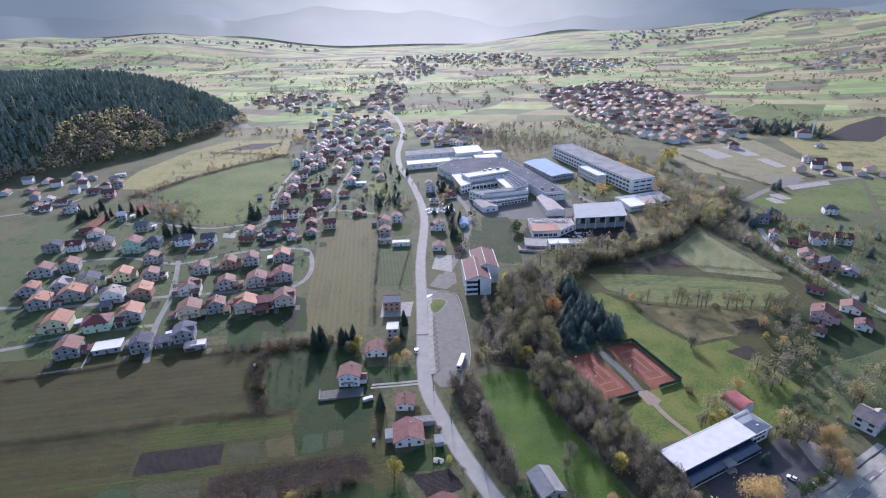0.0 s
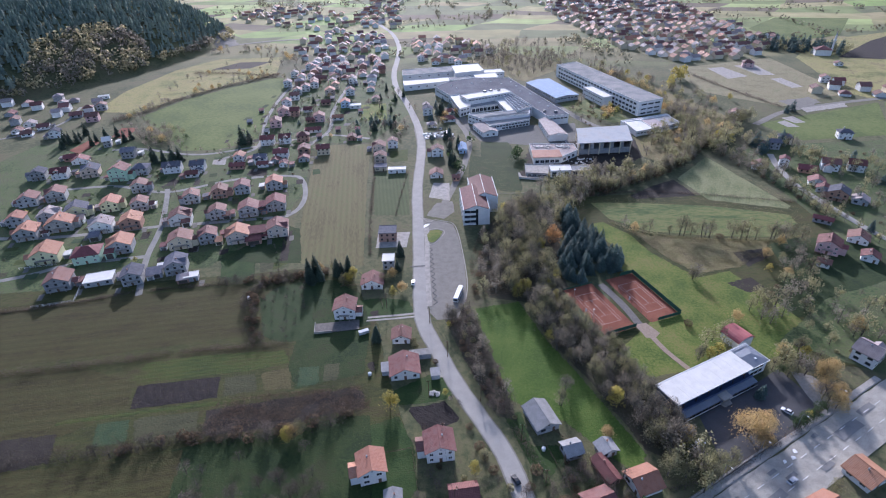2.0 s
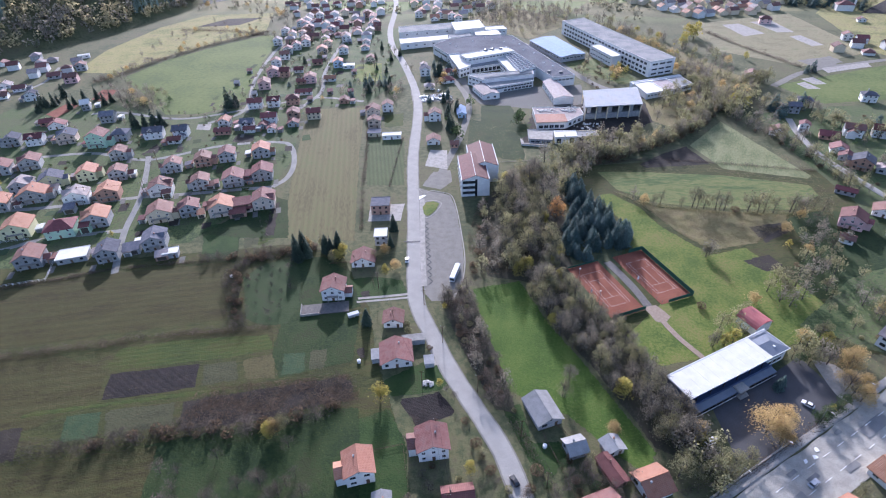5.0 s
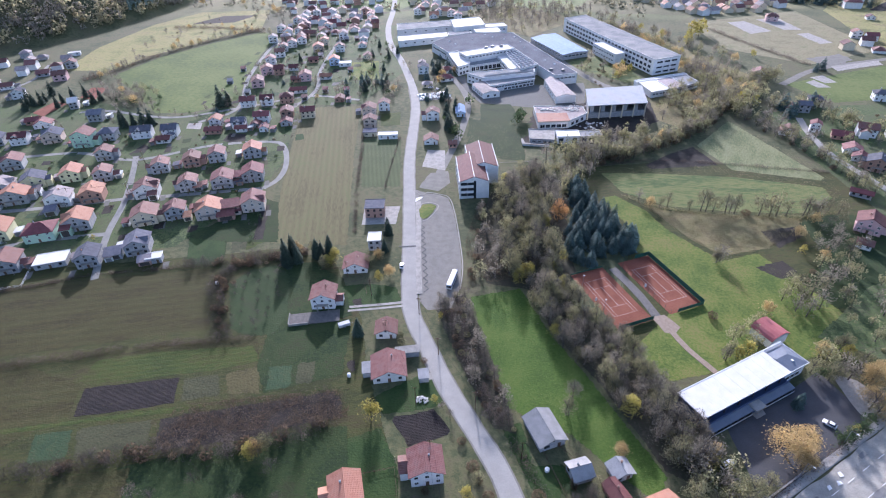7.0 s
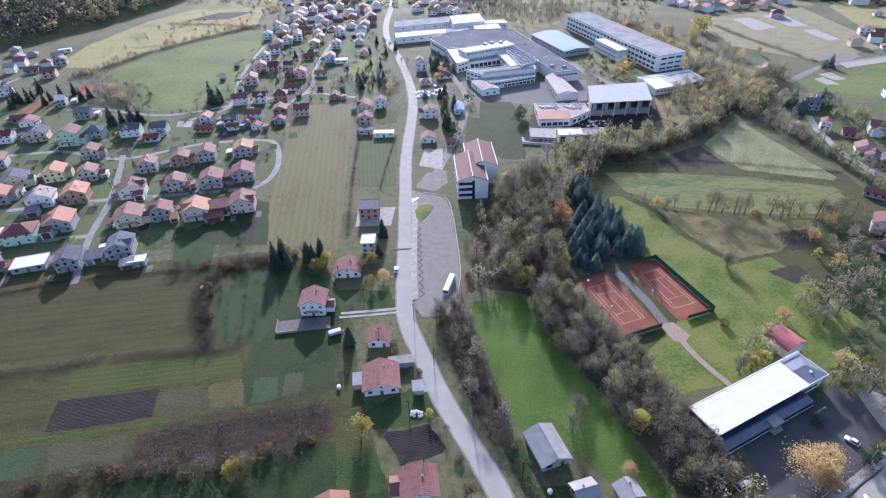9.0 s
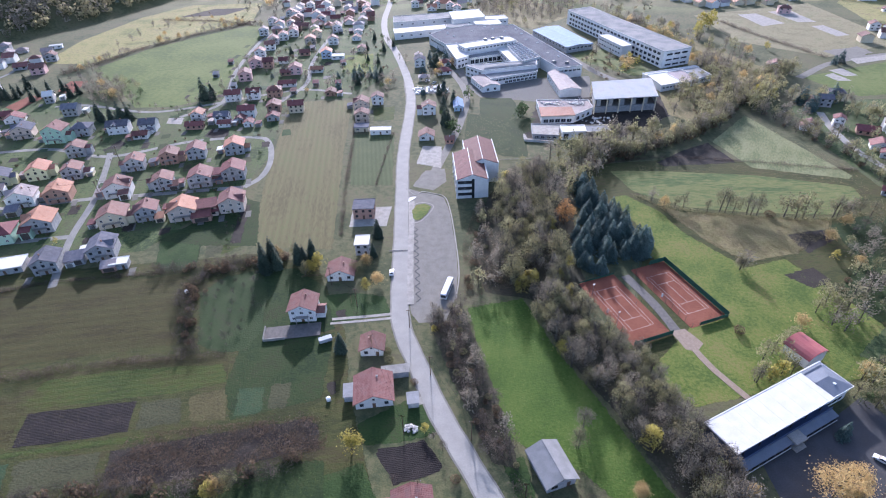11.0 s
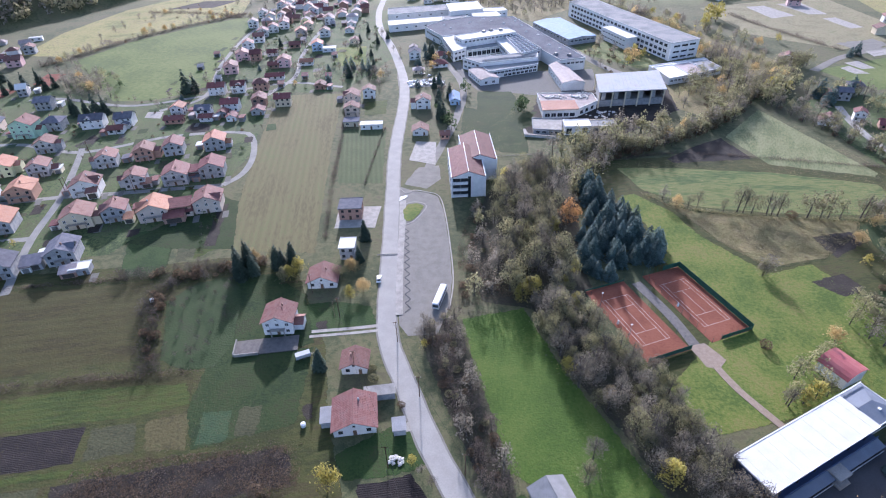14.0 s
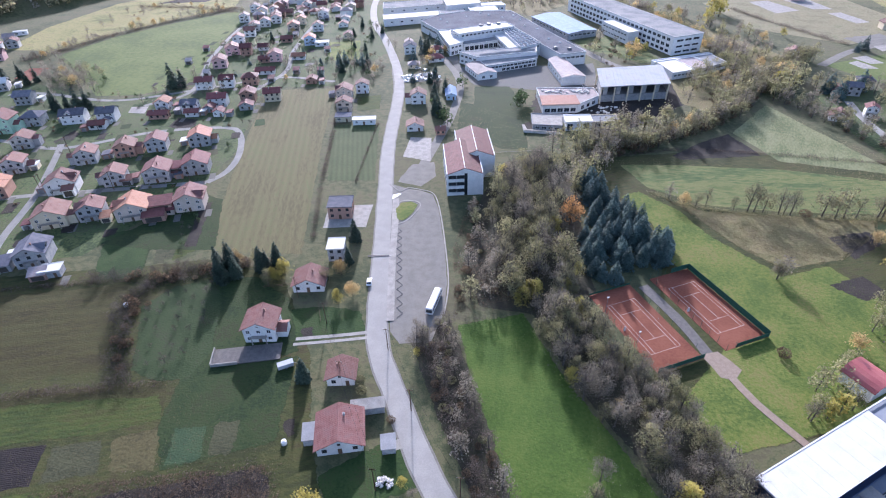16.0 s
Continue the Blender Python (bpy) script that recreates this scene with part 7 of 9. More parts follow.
SHED_LIGHT = Shape().solid([(-1.0, -0.9, 0), (1.0, -0.9, 0), (1.0, 0.9, 0), (-1.0, 0.9, 0)], [(-1.0, -0.85, 0.3), (1.0, -0.85, 0.3), (1.0, 0.75, 1.2), (-1.0, 0.75, 1.2)]).mesh("shed_light", R["g"])
for i in range(17):
    t = (i + 0.6) / 17.4
    part("shed_light", SHED_LIGHT, saw, m=pose(-21.6 + 41.4 * t - saw.location.x, 485 + 15.6 * t - saw.location.y, 8.15, 0, 0, 20))
for x_, y_ in ((-55, 580), (-40, 600), (-20, 606), (-8, 598), (8, 590), (12, 570), (22, 560), (30, 530), (38, 520), (-28, 615), (2, 606), (-62, 590)):
    part("vent_box", SMALL_LIGHT, hall, m=pose(x_ - hx, y_ - hy, 8.55, 0, 0, 31))
for x_, y_ in ((-18, 560), (-10, 562), (-24, 556), (44, 502), (34, 504)):
    part("vent_box", VENT_, hall, m=pose(x_ - hx, y_ - hy, 8.55 if y_ < 520 else 11.55, 0, 0, 31))
# gutted workshop hall with open frame of columns
gut = block("workshop_hall", [(62, 432), (103, 440), (105, 472), (64, 462)], 4.0, W["u"], MATS["roof_corrugated"], "gutted brick workshop hall with open concrete columns", "hall", parapet=0, over=-0.5)
s_ = Shape()
for ring_, z0, z1 in (([(61, 429), (104, 437.5), (106, 474), (62.5, 464)], 10.2, 10.7),):
    c_ = (gut.location.x, gut.location.y)
    loc_ = [(x - c_[0], y - c_[1]) for x, y in ring_]
    s_.solid([(*p, z0) for p in loc_], [(*p, z1) for p in loc_])
part("roof", s_.mesh("roof", "roof_pale"), gut, "pale ribbed sheet roof")
L_ = lambda a, b, t: (a[0] + (b[0] - a[0]) * t, a[1] + (b[1] - a[1]) * t)
for q_ in range(18):
    t0, t1 = q_ / 18, (q_ + 0.08) / 18
    ring_ = (L_(loc_[0], loc_[1], t0), L_(loc_[0], loc_[1], t1), L_(loc_[3], loc_[2], t1), L_(loc_[3], loc_[2], t0))
    part("rib", Shape().solid([(*p, 10.69) for p in ring_], [(*p, 10.8) for p in ring_]).mesh("rib", "roof_pale"), gut)
for i in range(6):
    t = i / 5
    for (xa, ya), (xb, yb) in (((61.8, 430), (103, 438.2)), ((63, 463), (104.6, 472.8))):
        x, y = xa + (xb - xa) * t - c_[0], ya + (yb - ya) * t - c_[1]
        part("column", Shape().box(-0.35, -0.35, 0, 0.35, 0.35, 10.2).mesh("column", W["c"]), gut, m=pose(x, y, 0, 0, 0, 11))
front_ = [((63.5 + 8 * i, 433.2 + 1.6 * i), (66.2 + 8 * i, 433.75 + 1.6 * i)) for i in range(5)]
for (xa, ya), (xb, yb) in [((62.5, 433), (64, 462)), ((64, 461), (104, 470.5)), ((103.5, 441), (104.5, 470))] + front_:
    d_ = Vector((xb - xa, yb - ya)).normalized() * 0.15
    ring_ = [(x - c_[0], y - c_[1]) for x, y in ((xa - d_.y, ya + d_.x), (xa + d_.y, ya - d_.x), (xb + d_.y, yb - d_.x), (xb - d_.y, yb + d_.x))]
    part("infill", Shape().solid([(*p, 4.3) for p in ring_], [(*p, 10.2) for p in ring_]).mesh("infill", W["u"] if ya < 442 and xb - xa < 4 else W["c"]), gut, "weathered infill wall")
gut.location.x -= 4.6
gut.location.y -= 11.0
block("ruin", [(21.7, 400), (42.4, 403), (56, 418), (54, 431), (18.7, 429)], 5.0, W["w"], R["p"], "ruined works building with a rubble-strewn roof", "ruin", windows=[(0, 0.04, 0.96, 5, 0.8, 3.2, 2.4), (1, 0.1, 0.9, 3, 1.0, 3.0, 2.4), (4, 0.1, 0.9, 6, 2.6, 2.4, 1.4)])
block("ruin", [(21.2, 399), (43, 402.2), (41.5, 416), (20.2, 414)], 0.35, W["s"], R["o"], "pinkish roof slab on the ruined works", "ruin", z=5.5, parapet=0)
block("ruin", [(15.5, 377), (31.5, 376), (32, 388), (36, 392), (14.8, 392.5)], 2.8, W["u"], MATS["concrete"], "low ruined concrete range with a ramp", "ruin", windows=[(0, 0.05, 0.95, 4, 0.6, 2.4, 1.4)])
block("ruin", [(33.5, 376), (48, 378), (47.4, 387.5), (32.8, 386)], 5.0, W["w"], R["w"], "white concrete block of the ruined works", "ruin", windows=[(0, 0.03, 0.3, 1, 0.4, 3.2, 3.8), (0, 0.62, 0.95, 1, 0.4, 3.2, 3.8)])
block("ruin", [(48.4, 378.4), (63, 381), (62, 390), (48, 388)], 4.4, W["c"], COR, "gutted concrete block beside the ruined works", "ruin", windows=[(0, 0.05, 0.95, 3, 1.6, 3.2, 2.2)])
block("ramp_wall", [(10.5, 372.5), (30, 370.5), (30, 371.2), (12, 373.5), (10.5, 380), (9.8, 380)], 1.4, W["w"], MATS["concrete"], "curved pale concrete ramp wall", "wall", parapet=0)


# ---- school: two staggered three-storey blocks with red gabled roofs ----
def school_block(x, y, turn, w, d, z):
    b = thing("school_block", pose(x, y, 0, 0, 0, turn), "white three-storey school block with red gabled roof", "school", "school blocks")
    e, r_ = 10.6 + z, 13.6 + z
    c = w / 2
    s = Shape()
    s.v = [(0, 0, -0.4), (w, 0, -0.4), (w, 0, e), (c, 0, r_), (0, 0, e), (0, d, -0.4), (w, d, -0.4), (w, d, e), (c, d, r_), (0, d, e)]
    s.f = [(0, 1, 2, 3, 4), (9, 8, 7, 6, 5), (1, 6, 7, 2), (4, 9, 5, 0), (2, 7, 8, 3), (3, 8, 9, 4)]
    s.k = [0] * 6
    part("wall", s.mesh("wall", W["w"]), b)
    for a, o in ((0, -0.15), (w, w + 0.15)):
        q = [(a, 0), (c, 0), (c, d), (a, d)] if a == 0 else [(c, 0), (a, 0), (a, d), (c, d)]
        zz = [e, r_, r_, e] if a == 0 else [r_, e, e, r_]
        part("roof", Shape().solid([(px, py, pz + 0.03) for (px, py), pz in zip(q, zz)], [(px, py, pz + 0.3) for (px, py), pz in zip(q, zz)]).mesh("roof", R["m"]), b)
        part("fin", Shape().box(min(a, o) - 0.12, -0.25, -0.3, max(a, o) + 0.12, d + 0.25, e + 0.75).mesh("fin", W["w"]), b, "white side wall raised above the eaves")
    part("ridge", Shape().tube((c, 0, r_ + 0.28), (c, d, r_ + 0.28), 0.16, 0.16, 6).mesh("ridge", "trim_white"), b)
    lg = ("strip", 3.6, 1.7)
    CACHE[lg] = CACHE.get(lg) or window_meshes(3.6, 1.7)
    for f in range(3):
        part("balcony", Shape().box(0.3, -0.9, 3.4 * f + 0.55, c - 0.6, 0, 3.4 * f + 0.8).box(0.3, -0.9, 3.4 * f + 0.8, c - 0.6, -0.72, 3.4 * f + 1.75).mesh("balcony", W["w"]), b)
        for i in range(2):
            o = part("window", CACHE[lg][1], b, m=pose(2.3 + 3.7 * i, 0, 3.4 * f + 1.75))
            part("pane", CACHE[lg][2], o)
        for i in range(6):
            window(b, "w", w + 0.27, d * (i + 0.5) / 6, 3.4 * f + 1.4, 90, True)
            window(b, "w", -0.27, d * (i + 0.5) / 6, 3.4 * f + 1.4, 270, True)
    part("stairwell_glazing", Shape().box(c - 0.3, -0.05, 0, c + 1.1, 0.03, 11.2 + z).mesh("stairwell_glazing", "window_glass"), b, "dark glazed stairwell strip")
    return b


school_block(-24.5, 300.4, 9.7, 16.0, 31.0, 0.0)
school_block(-20.6, 317.6, 9.7, 16.6, 29.5, 0.35)


# ---- sports hall with a white roof and blue front ----
sp = thing("sports_hall", pose(68.7, 156.5, 0, 0, 0, 33.0), "long sports hall with flat white roof and dark blue glazed front", "hall")
L_, D_ = 41.8, 11.3
part("wall", Shape().box(0.4, 1.4, -0.4, L_ - 0.3, D_ - 0.2, 6.6).mesh("wall", "panel_blue"), sp, "dark blue panelled wall")
part("lower_front", Shape().box(1.6, -3.2, -0.4, L_ - 0.6, -0.9, 2.38).box(1.6, -0.9, -0.4, L_ - 0.6, 1.4, 3.2).box(1.6, -1.05, 3.14, L_ - 0.6, -0.9, 4.3).mesh("lower_front", "panel_bright"), sp, "dark blue lower storey in front of the hall")
part("roof", Shape().box(0, 0, 6.6, L_, D_, 7.0).mesh("roof", R["w"]), sp, "flat white sheet roof")
part("roof_edge", Shape().box(-0.12, -0.12, 6.5, L_, 0, 7.06).box(-0.12, 0, 6.5, 0, D_, 7.06).mesh("roof_edge", "trim_white"), sp)
for i in range(9):
    part("roof_seam", Shape().box(-0.03, 0.02, 0, 0.03, D_ - 0.02, 0.03).mesh("roof_seam", R["w"]), sp, m=pose(i * L_ / 9 + 2, 0, 7.0))
part("gutter", Shape().box(-0.1, D_ + 0.1, 6.7, L_ + 10, D_ + 0.42, 7.1).mesh("gutter", "trim_white"), sp)
part("gutter_shadow_gap", Shape().box(-0.1, D_, 6.5, L_, D_ + 0.1, 6.9).mesh("gutter_shadow_gap", "metal_grey"), sp)
part("terrace_roof", Shape().solid([(1.4, -3.5, 2.4), (L_ - 0.4, -3.5, 2.4), (L_ - 0.4, -0.9, 3.0), (1.4, -0.9, 3.0)], [(1.4, -3.5, 2.54), (L_ - 0.4, -3.5, 2.54), (L_ - 0.4, -0.9, 3.14), (1.4, -0.9, 3.14)]).mesh("terrace_roof", "roof_pale_blue"), sp, "pale blue-grey sheet roof over the lower storey")
part("kerb_rail", Shape().box(1.2, -3.75, 0.6, 20.4, -3.6, 0.8).box(25.6, -3.75, 0.6, L_ - 0.2, -3.6, 0.8).mesh("kerb_rail", "trim_white"), sp, "white rail along the front")
GLS = window_meshes(3.0, 2.2)
for i in range(12):
    xx = 2.2 + i * (L_ - 4) / 11.2
    o = part("window", GLS[1], sp, m=pose(xx, 1.4, 3.7))
    part("pane", GLS[2], o)
    if not 20 < xx < 26:
        o = part("window", GLS[1], sp, m=pose(xx, -3.2, 0.1))
        part("pane", GLS[2], o)
    if i % 2 == 0:
        part("column", Shape().box(-0.15, -0.15, 3.0, 0.15, 0.15, 6.6).mesh("column", "trim_dark"), sp, m=pose(xx + 1.6, 0.3, 0))
part("entrance_roof", Shape().box(20.6, -4.6, 2.6, 25.4, -0.85, 3.26).mesh("entrance_roof", "concrete"), sp, "flat concrete entrance canopy")
part("stair", Shape().box(20.8, -5.4, -0.1, 25.2, -3.3, 0.2).box(20.8, -5.0, 0.2, 25.2, -3.3, 0.4).box(20.8, -4.6, 0.4, 25.2, -3.3, 0.6).mesh("stair", "concrete"), sp)
# side wing with a low hipped sheet roof
part("wing", Shape().box(L_ - 0.3, 0.9, -0.4, L_ + 9.8, D_ + 0.2, 5.9).mesh("wing", W["w"]), sp, "white side wing")
wx0, wx1, wy0, wy1 = L_ + 0.05, L_ + 10.6, 0.5, D_ + 0.7
part("wing_roof", Shape().poly([(wx0, wy0, 6.0), (wx1, wy0, 6.0), (wx1 - 4.5, (wy0 + wy1) / 2, 7.3), (wx0, (wy0 + wy1) / 2, 7.3)]).poly([(wx1, wy0, 6.0), (wx1, wy1, 6.0), (wx1 - 4.5, (wy0 + wy1) / 2, 7.3)])
     .poly([(wx1, wy1, 6.0), (wx0, wy1, 6.0), (wx0, (wy0 + wy1) / 2, 7.3), (wx1 - 4.5, (wy0 + wy1) / 2, 7.3)]).box(wx0, wy0, 5.75, wx1, wy1, 5.99).mesh("wing_roof", "roof_pale_blue"), sp, "pale blue-grey hipped sheet roof")
part("wing_rim", Shape().box(wx0, wy0 - 0.15, 5.7, wx1, wy0, 6.12).box(wx1, wy0 - 0.15, 5.7, wx1 + 0.15, wy1, 6.12).mesh("wing_rim", "trim_white"), sp)
part("rooflight", Shape().box(L_ + 5, 3.2, 6.5, L_ + 5.9, 4.0, 6.95).mesh("rooflight", "trim_white"), sp)
for i in range(3):
    window(sp, "w", L_ + 1.8 + i * 2.5, 0.9, 3.9, 0, True), window(sp, "w", L_ + 1.8 + i * 2.5, 0.9, 1.2, 0, True)
red = thing("red_hall", pose(104.5, 197.0, 0, 0, 0, 31.8), "small hall with a curved red sheet roof", "hall")
part("wall", Shape().box(0, 0, -0.3, 9, 9, 4.4).mesh("wall", W["w"]), red)
s_ = Shape()
arc = [(4.5 - 5.4 * math.cos(math.pi * (0.12 + 0.76 * i / 8)), 2.9 + 3.4 * math.sin(math.pi * (0.12 + 0.76 * i / 8))) for i in range(9)]
s_.solid([(x, -0.5, z) for x, z in arc] + [(x, -0.5, z + 0.2) for x, z in arc[::-1]], [(x, 9.5, z) for x, z in arc] + [(x, 9.5, z + 0.2) for x, z in arc[::-1]])
part("roof", s_.mesh("roof", mat("roof_sheet_red", [(0.311, 0.085, 0.085), (0.370, 0.123, 0.114)], 0.3, 0.5)), red, "curved red sheet roof")


# ---- tennis courts ----
def court(x, y, turn, label, screens):
    c = thing("tennis_court", pose(x, y, 0, 0, 0, turn), label, "tennis court", "tennis courts")
    w, l = 16.8, 37.5
    part("clay", Shape().box(-w / 2, -l / 2, -0.1, w / 2, l / 2, 0.10).mesh("clay", "clay"), c, "brick-red clay")

    def line(x0, y0, x1, y1):
        part("line", Shape().box(min(x0, x1) - 0.055, min(y0, y1) - 0.055, 0.10, max(x0, x1) + 0.055, max(y0, y1) + 0.055, 0.112).mesh("line", "court_line"), c)
    for sx in (-5.485, 5.485):
        line(sx, -11.885, sx, 11.885)
    for sx in (-4.115, 4.115):
        line(sx, -11.7, sx, 11.7)
    for sy in (-11.885, 11.885):
        line(-5.3, sy, 5.3, sy)
    for sy in (-6.4, 6.4):
        line(-3.95, sy, 3.95, sy)
    line(0, -6.2, 0, 6.2)
    for sx in (-6.1, 6.1):
        part("net_post", Shape().tube((sx, 0, 0), (sx, 0, 1.15), 0.06, 0.06, 6).mesh("net_post", "metal_grey"), c)
    part("umpire_chair", Shape().solid([(-0.3, -0.3, 0), (0.3, -0.3, 0), (0.3, 0.3, 0), (-0.3, 0.3, 0)], [(-0.16, -0.16, 1.6), (0.16, -0.16, 1.6), (0.16, 0.16, 1.6), (-0.16, 0.16, 1.6)]).mesh("umpire_chair", "trim_white"), c, m=pose(-7, 0, 0.1, 0, 0, 90))
    post = Shape().tube((0, 0, 0), (0, 0, 2.9), 0.05, 0.05, 5).mesh("fence_post", "mesh_green")
    rail = {}
    for i in range(11):
        for sx in (-w / 2, w / 2):
            part("fence_post", post, c, m=pose(sx, -l / 2 + l * i / 10, 0))
    for i in range(1, 5):
        for sy in (-l / 2, l / 2):
            part("fence_post", post, c, m=pose(-w / 2 + w * i / 5, sy, 0))
    for x0, y0, x1, y1, z1 in screens:
        x0, x1, y0, y1 = x0 * w / 2, x1 * w / 2, y0 * l / 2, y1 * l / 2
        s = Shape().box(min(x0, x1) - 0.03, min(y0, y1) - 0.03, 0.25, max(x0, x1) + 0.03, max(y0, y1) + 0.03, z1)
        part("windbreak", s.mesh("windbreak", "mesh_green"), c, "green windbreak netting")
    for sx, sy in ((-1, -0.45), (-1, 0.45), (1, -0.45), (1, 0.45)):
        if (x < 60) == (sx > 0) or x > 60 and sx > 0:
            continue
        m = part("floodlight_mast", Shape().tube((0, 0, 0), (0, 0, 8.0), 0.09, 0.06, 6).mesh("floodlight_mast", "metal_grey"), c, m=pose(sx * (w / 2 + 0.4), sy * l / 2, 0))
        part("lamp_head", Shape().box(-0.4, -0.15, 7.85, 0.4, 0.18, 8.1).mesh("lamp_head", "trim_white"), m)
    return c


court(48.2, 222.8, 26.4, "clay tennis court with white lines inside a green fence", ((-1, -1, 1, -1, 2.2), (-1, 1, 1, 1, 1.0)))
court(70.8, 234.0, 26.4, "sunlit clay tennis court with white lines inside a green fence", ((-0.55, -1, 1, -1, 2.0), (1, -1, 1, 1, 2.6), (0.1, 1, 1, 1, 2.4)))
strip("path", [(52, 243), (61, 225), (67, 208)], 3.8, 0.065, "slab_dark", "grey paved walk between the tennis courts")
area("pavement", [(63.5, 211), (69, 213), (74, 206), (70.5, 201.5), (67, 202.5)], 0.07, "pavers", "brownish paved forecourt of the tennis courts", 0.2, "pavement")

# ---- houses ----
house(-237.8, 218.8, 23, 12, 11, 2, "G", "u", "r")
house(-218.8, 224.5, 23, 14, 9, 1, "F", "u", "w")
house(-200.2, 226.9, 23, 10, 10, 2, "G", "u", "d")
house(-181.6, 239.0, 23, 11, 11, 2, "G", "u", "d")
house(-168.5, 230.6, 20, 7, 5, 1, "F", "u", "w")
house(-265.7, 244.1, 23, 14, 13, 2, "G", "y", "o")
house(-240.8, 246.0, 23, 14, 12, 2, "H", "g", "m")
house(-227.6, 257.3, 23, 13, 12, 2, "G", "u", "o")
house(-193.4, 264.8, 23, 13, 11, 2, "G", "c", "r")
house(-179.1, 271.0, 23, 10, 9, 2, "G", "u", "r")
house(-160.9, 273.6, 20, 13, 11, 2, "G", "s", "o")
house(-149.2, 277.2, 20, 9, 8, 1, "R", "s", "m")
house(-139.2, 283.1, 18, 12, 11, 2, "G", "s", "r")
house(-168.7, 307.1, 18, 12, 11, 2, "G", "u", "r")
house(-153.3, 316.0, 18, 12, 11, 2, "G", "u", "m")
house(-187.7, 301.3, 22, 10, 9, 2, "G", "u", "r")
house(-208.9, 292.4, 23, 13, 10, 2, "G", "w", "r")
house(-238.8, 285.3, 23, 12, 11, 2, "G", "b", "o")
house(-255.0, 278.5, 23, 13, 10, 2, "G", "w", "p")
house(-283.8, 278.6, 23, 15, 10, 2, "G", "u", "o")
house(-297.6, 267.2, 23, 12, 11, 2, "G", "u", "o")
house(-318.0, 282.1, 23, 10, 9, 2, "G", "u", "o")
house(-286.1, 297.1, 30, 13, 10, 2, "G", "y", "d")
house(-268.7, 307.8, 23, 11, 11, 2, "G", "y", "o")
house(-299.5, 288.5, 23, 12, 10, 2, "G", "u", "p")
house(-333.0, 310.3, 23, 12, 10, 2, "G", "u", "r")
house(-319.3, 319.7, 28, 12, 11, 2, "G", "u", "r")
house(-248.2, 309.1, 23, 10, 9, 2, "G", "u", "r")
house(-217.2, 321.8, 22, 10, 9, 2, "G", "u", "r")
house(-201.0, 331.4, 20, 10, 9, 2, "G", "b", "r")
house(-187.8, 339.3, 20, 10, 10, 2, "G", "u", "r")
house(-166.7, 346.9, 18, 11, 10, 2, "G", "u", "o")
house(-359.9, 352.3, 25, 10, 9, 2, "G", "u", "d")
house(-343.6, 355.2, 20, 11, 9, 2, "R", "w", "m")
house(-322.0, 360.5, 25, 12, 11, 2, "G", "s", "d")
house(-293.6, 355.7, 12, 13, 11, 3, "G", "g", "r")
house(-283.4, 366.8, 14, 11, 10, 2, "H", "u", "d")
house(-265.5, 336.5, 20, 10, 9, 2, "G", "u", "r")
house(-259.9, 371.3, 18, 13, 9, 2, "R", "w", "d")
house(-240.8, 375.5, 15, 10, 9, 2, "R", "w", "d")
house(-239.7, 363.3, 15, 9, 6, 1, "R", "w", "m")
house(-214.6, 393.3, 10, 8, 8, 2, "G", "w", "o")
house(-210.8, 380.4, 10, 11, 6, 1, "R", "b", "m")
house(-195.6, 390.9, 10, 9, 8, 2, "R", "w", "d")
house(-191.4, 384.7, 10, 8, 5, 1, "R", "w", "m")
house(-184.1, 392.7, 10, 6, 6, 1, "G", "u", "m")
house(-175.0, 386.6, 10, 6, 6, 1, "G", "w", "m")
house(-182.9, 402.9, 12, 11, 8, 2, "R", "w", "m")
house(-166.6, 412.0, 14, 9, 9, 2, "G", "b", "r")
house(-162.4, 398.3, 14, 8, 7, 1, "G", "u", "m")
house(-150.8, 413.9, 14, 10, 8, 2, "R", "c", "m")
house(-206.6, 432.6, 14, 11, 8, 2, "R", "w", "m")
house(-192.6, 437.2, 14, 9, 8, 2, "R", "w", "m")
house(-178.3, 443.1, 14, 10, 9, 2, "H", "b", "r")
house(-176.1, 464.9, 14, 13, 6, 1, "R", "w", "m")
house(-217.5, 478.9, 20, 10, 11, 2, "G", "p", "r")
house(-221.7, 511.1, 20, 11, 9, 2, "G", "p", "r")
house(-210.5, 511.5, 14, 8, 9, 2, "R", "b", "m")
house(-230.2, 541.3, 16, 9, 8, 2, "G", "w", "r")
house(-229.7, 564.5, 16, 9, 8, 2, "R", "w", "r")
house(-233.2, 583.0, 16, 9, 8, 2, "G", "w", "r")
house(-229.1, 598.2, 16, 9, 8, 2, "G", "w", "r")
house(-223.3, 611.7, 16, 9, 8, 2, "G", "w", "m")
house(-226.9, 632.8, 16, 9, 9, 2, "R", "b", "r")
house(-238.7, 673.5, 16, 9, 9, 2, "G", "p", "r")
house(-239.1, 647.5, 16, 8, 8, 2, "G", "w", "r")
house(-263.3, 657.5, 16, 9, 8, 2, "G", "w", "p")
house(-256.8, 615.8, 16, 9, 8, 2, "G", "w", "p")
house(-256.7, 695.5, 14, 10, 8, 2, "G", "w", "r")
house(-240.2, 698.4, 14, 9, 8, 2, "G", "w", "r")
house(-245.3, 734.1, 14, 9, 8, 2, "G", "w", "p")
house(-211.2, 668.3, 10, 9, 8, 2, "G", "w", "r")
house(-212.9, 707.0, 10, 9, 8, 2, "G", "w", "p")
house(-204.8, 623.5, 10, 8, 7, 2, "G", "y", "p")
house(-196.9, 607.6, 10, 8, 7, 2, "G", "c", "o")
house(-196.1, 583.7, 14, 10, 9, 2, "G", "s", "o")
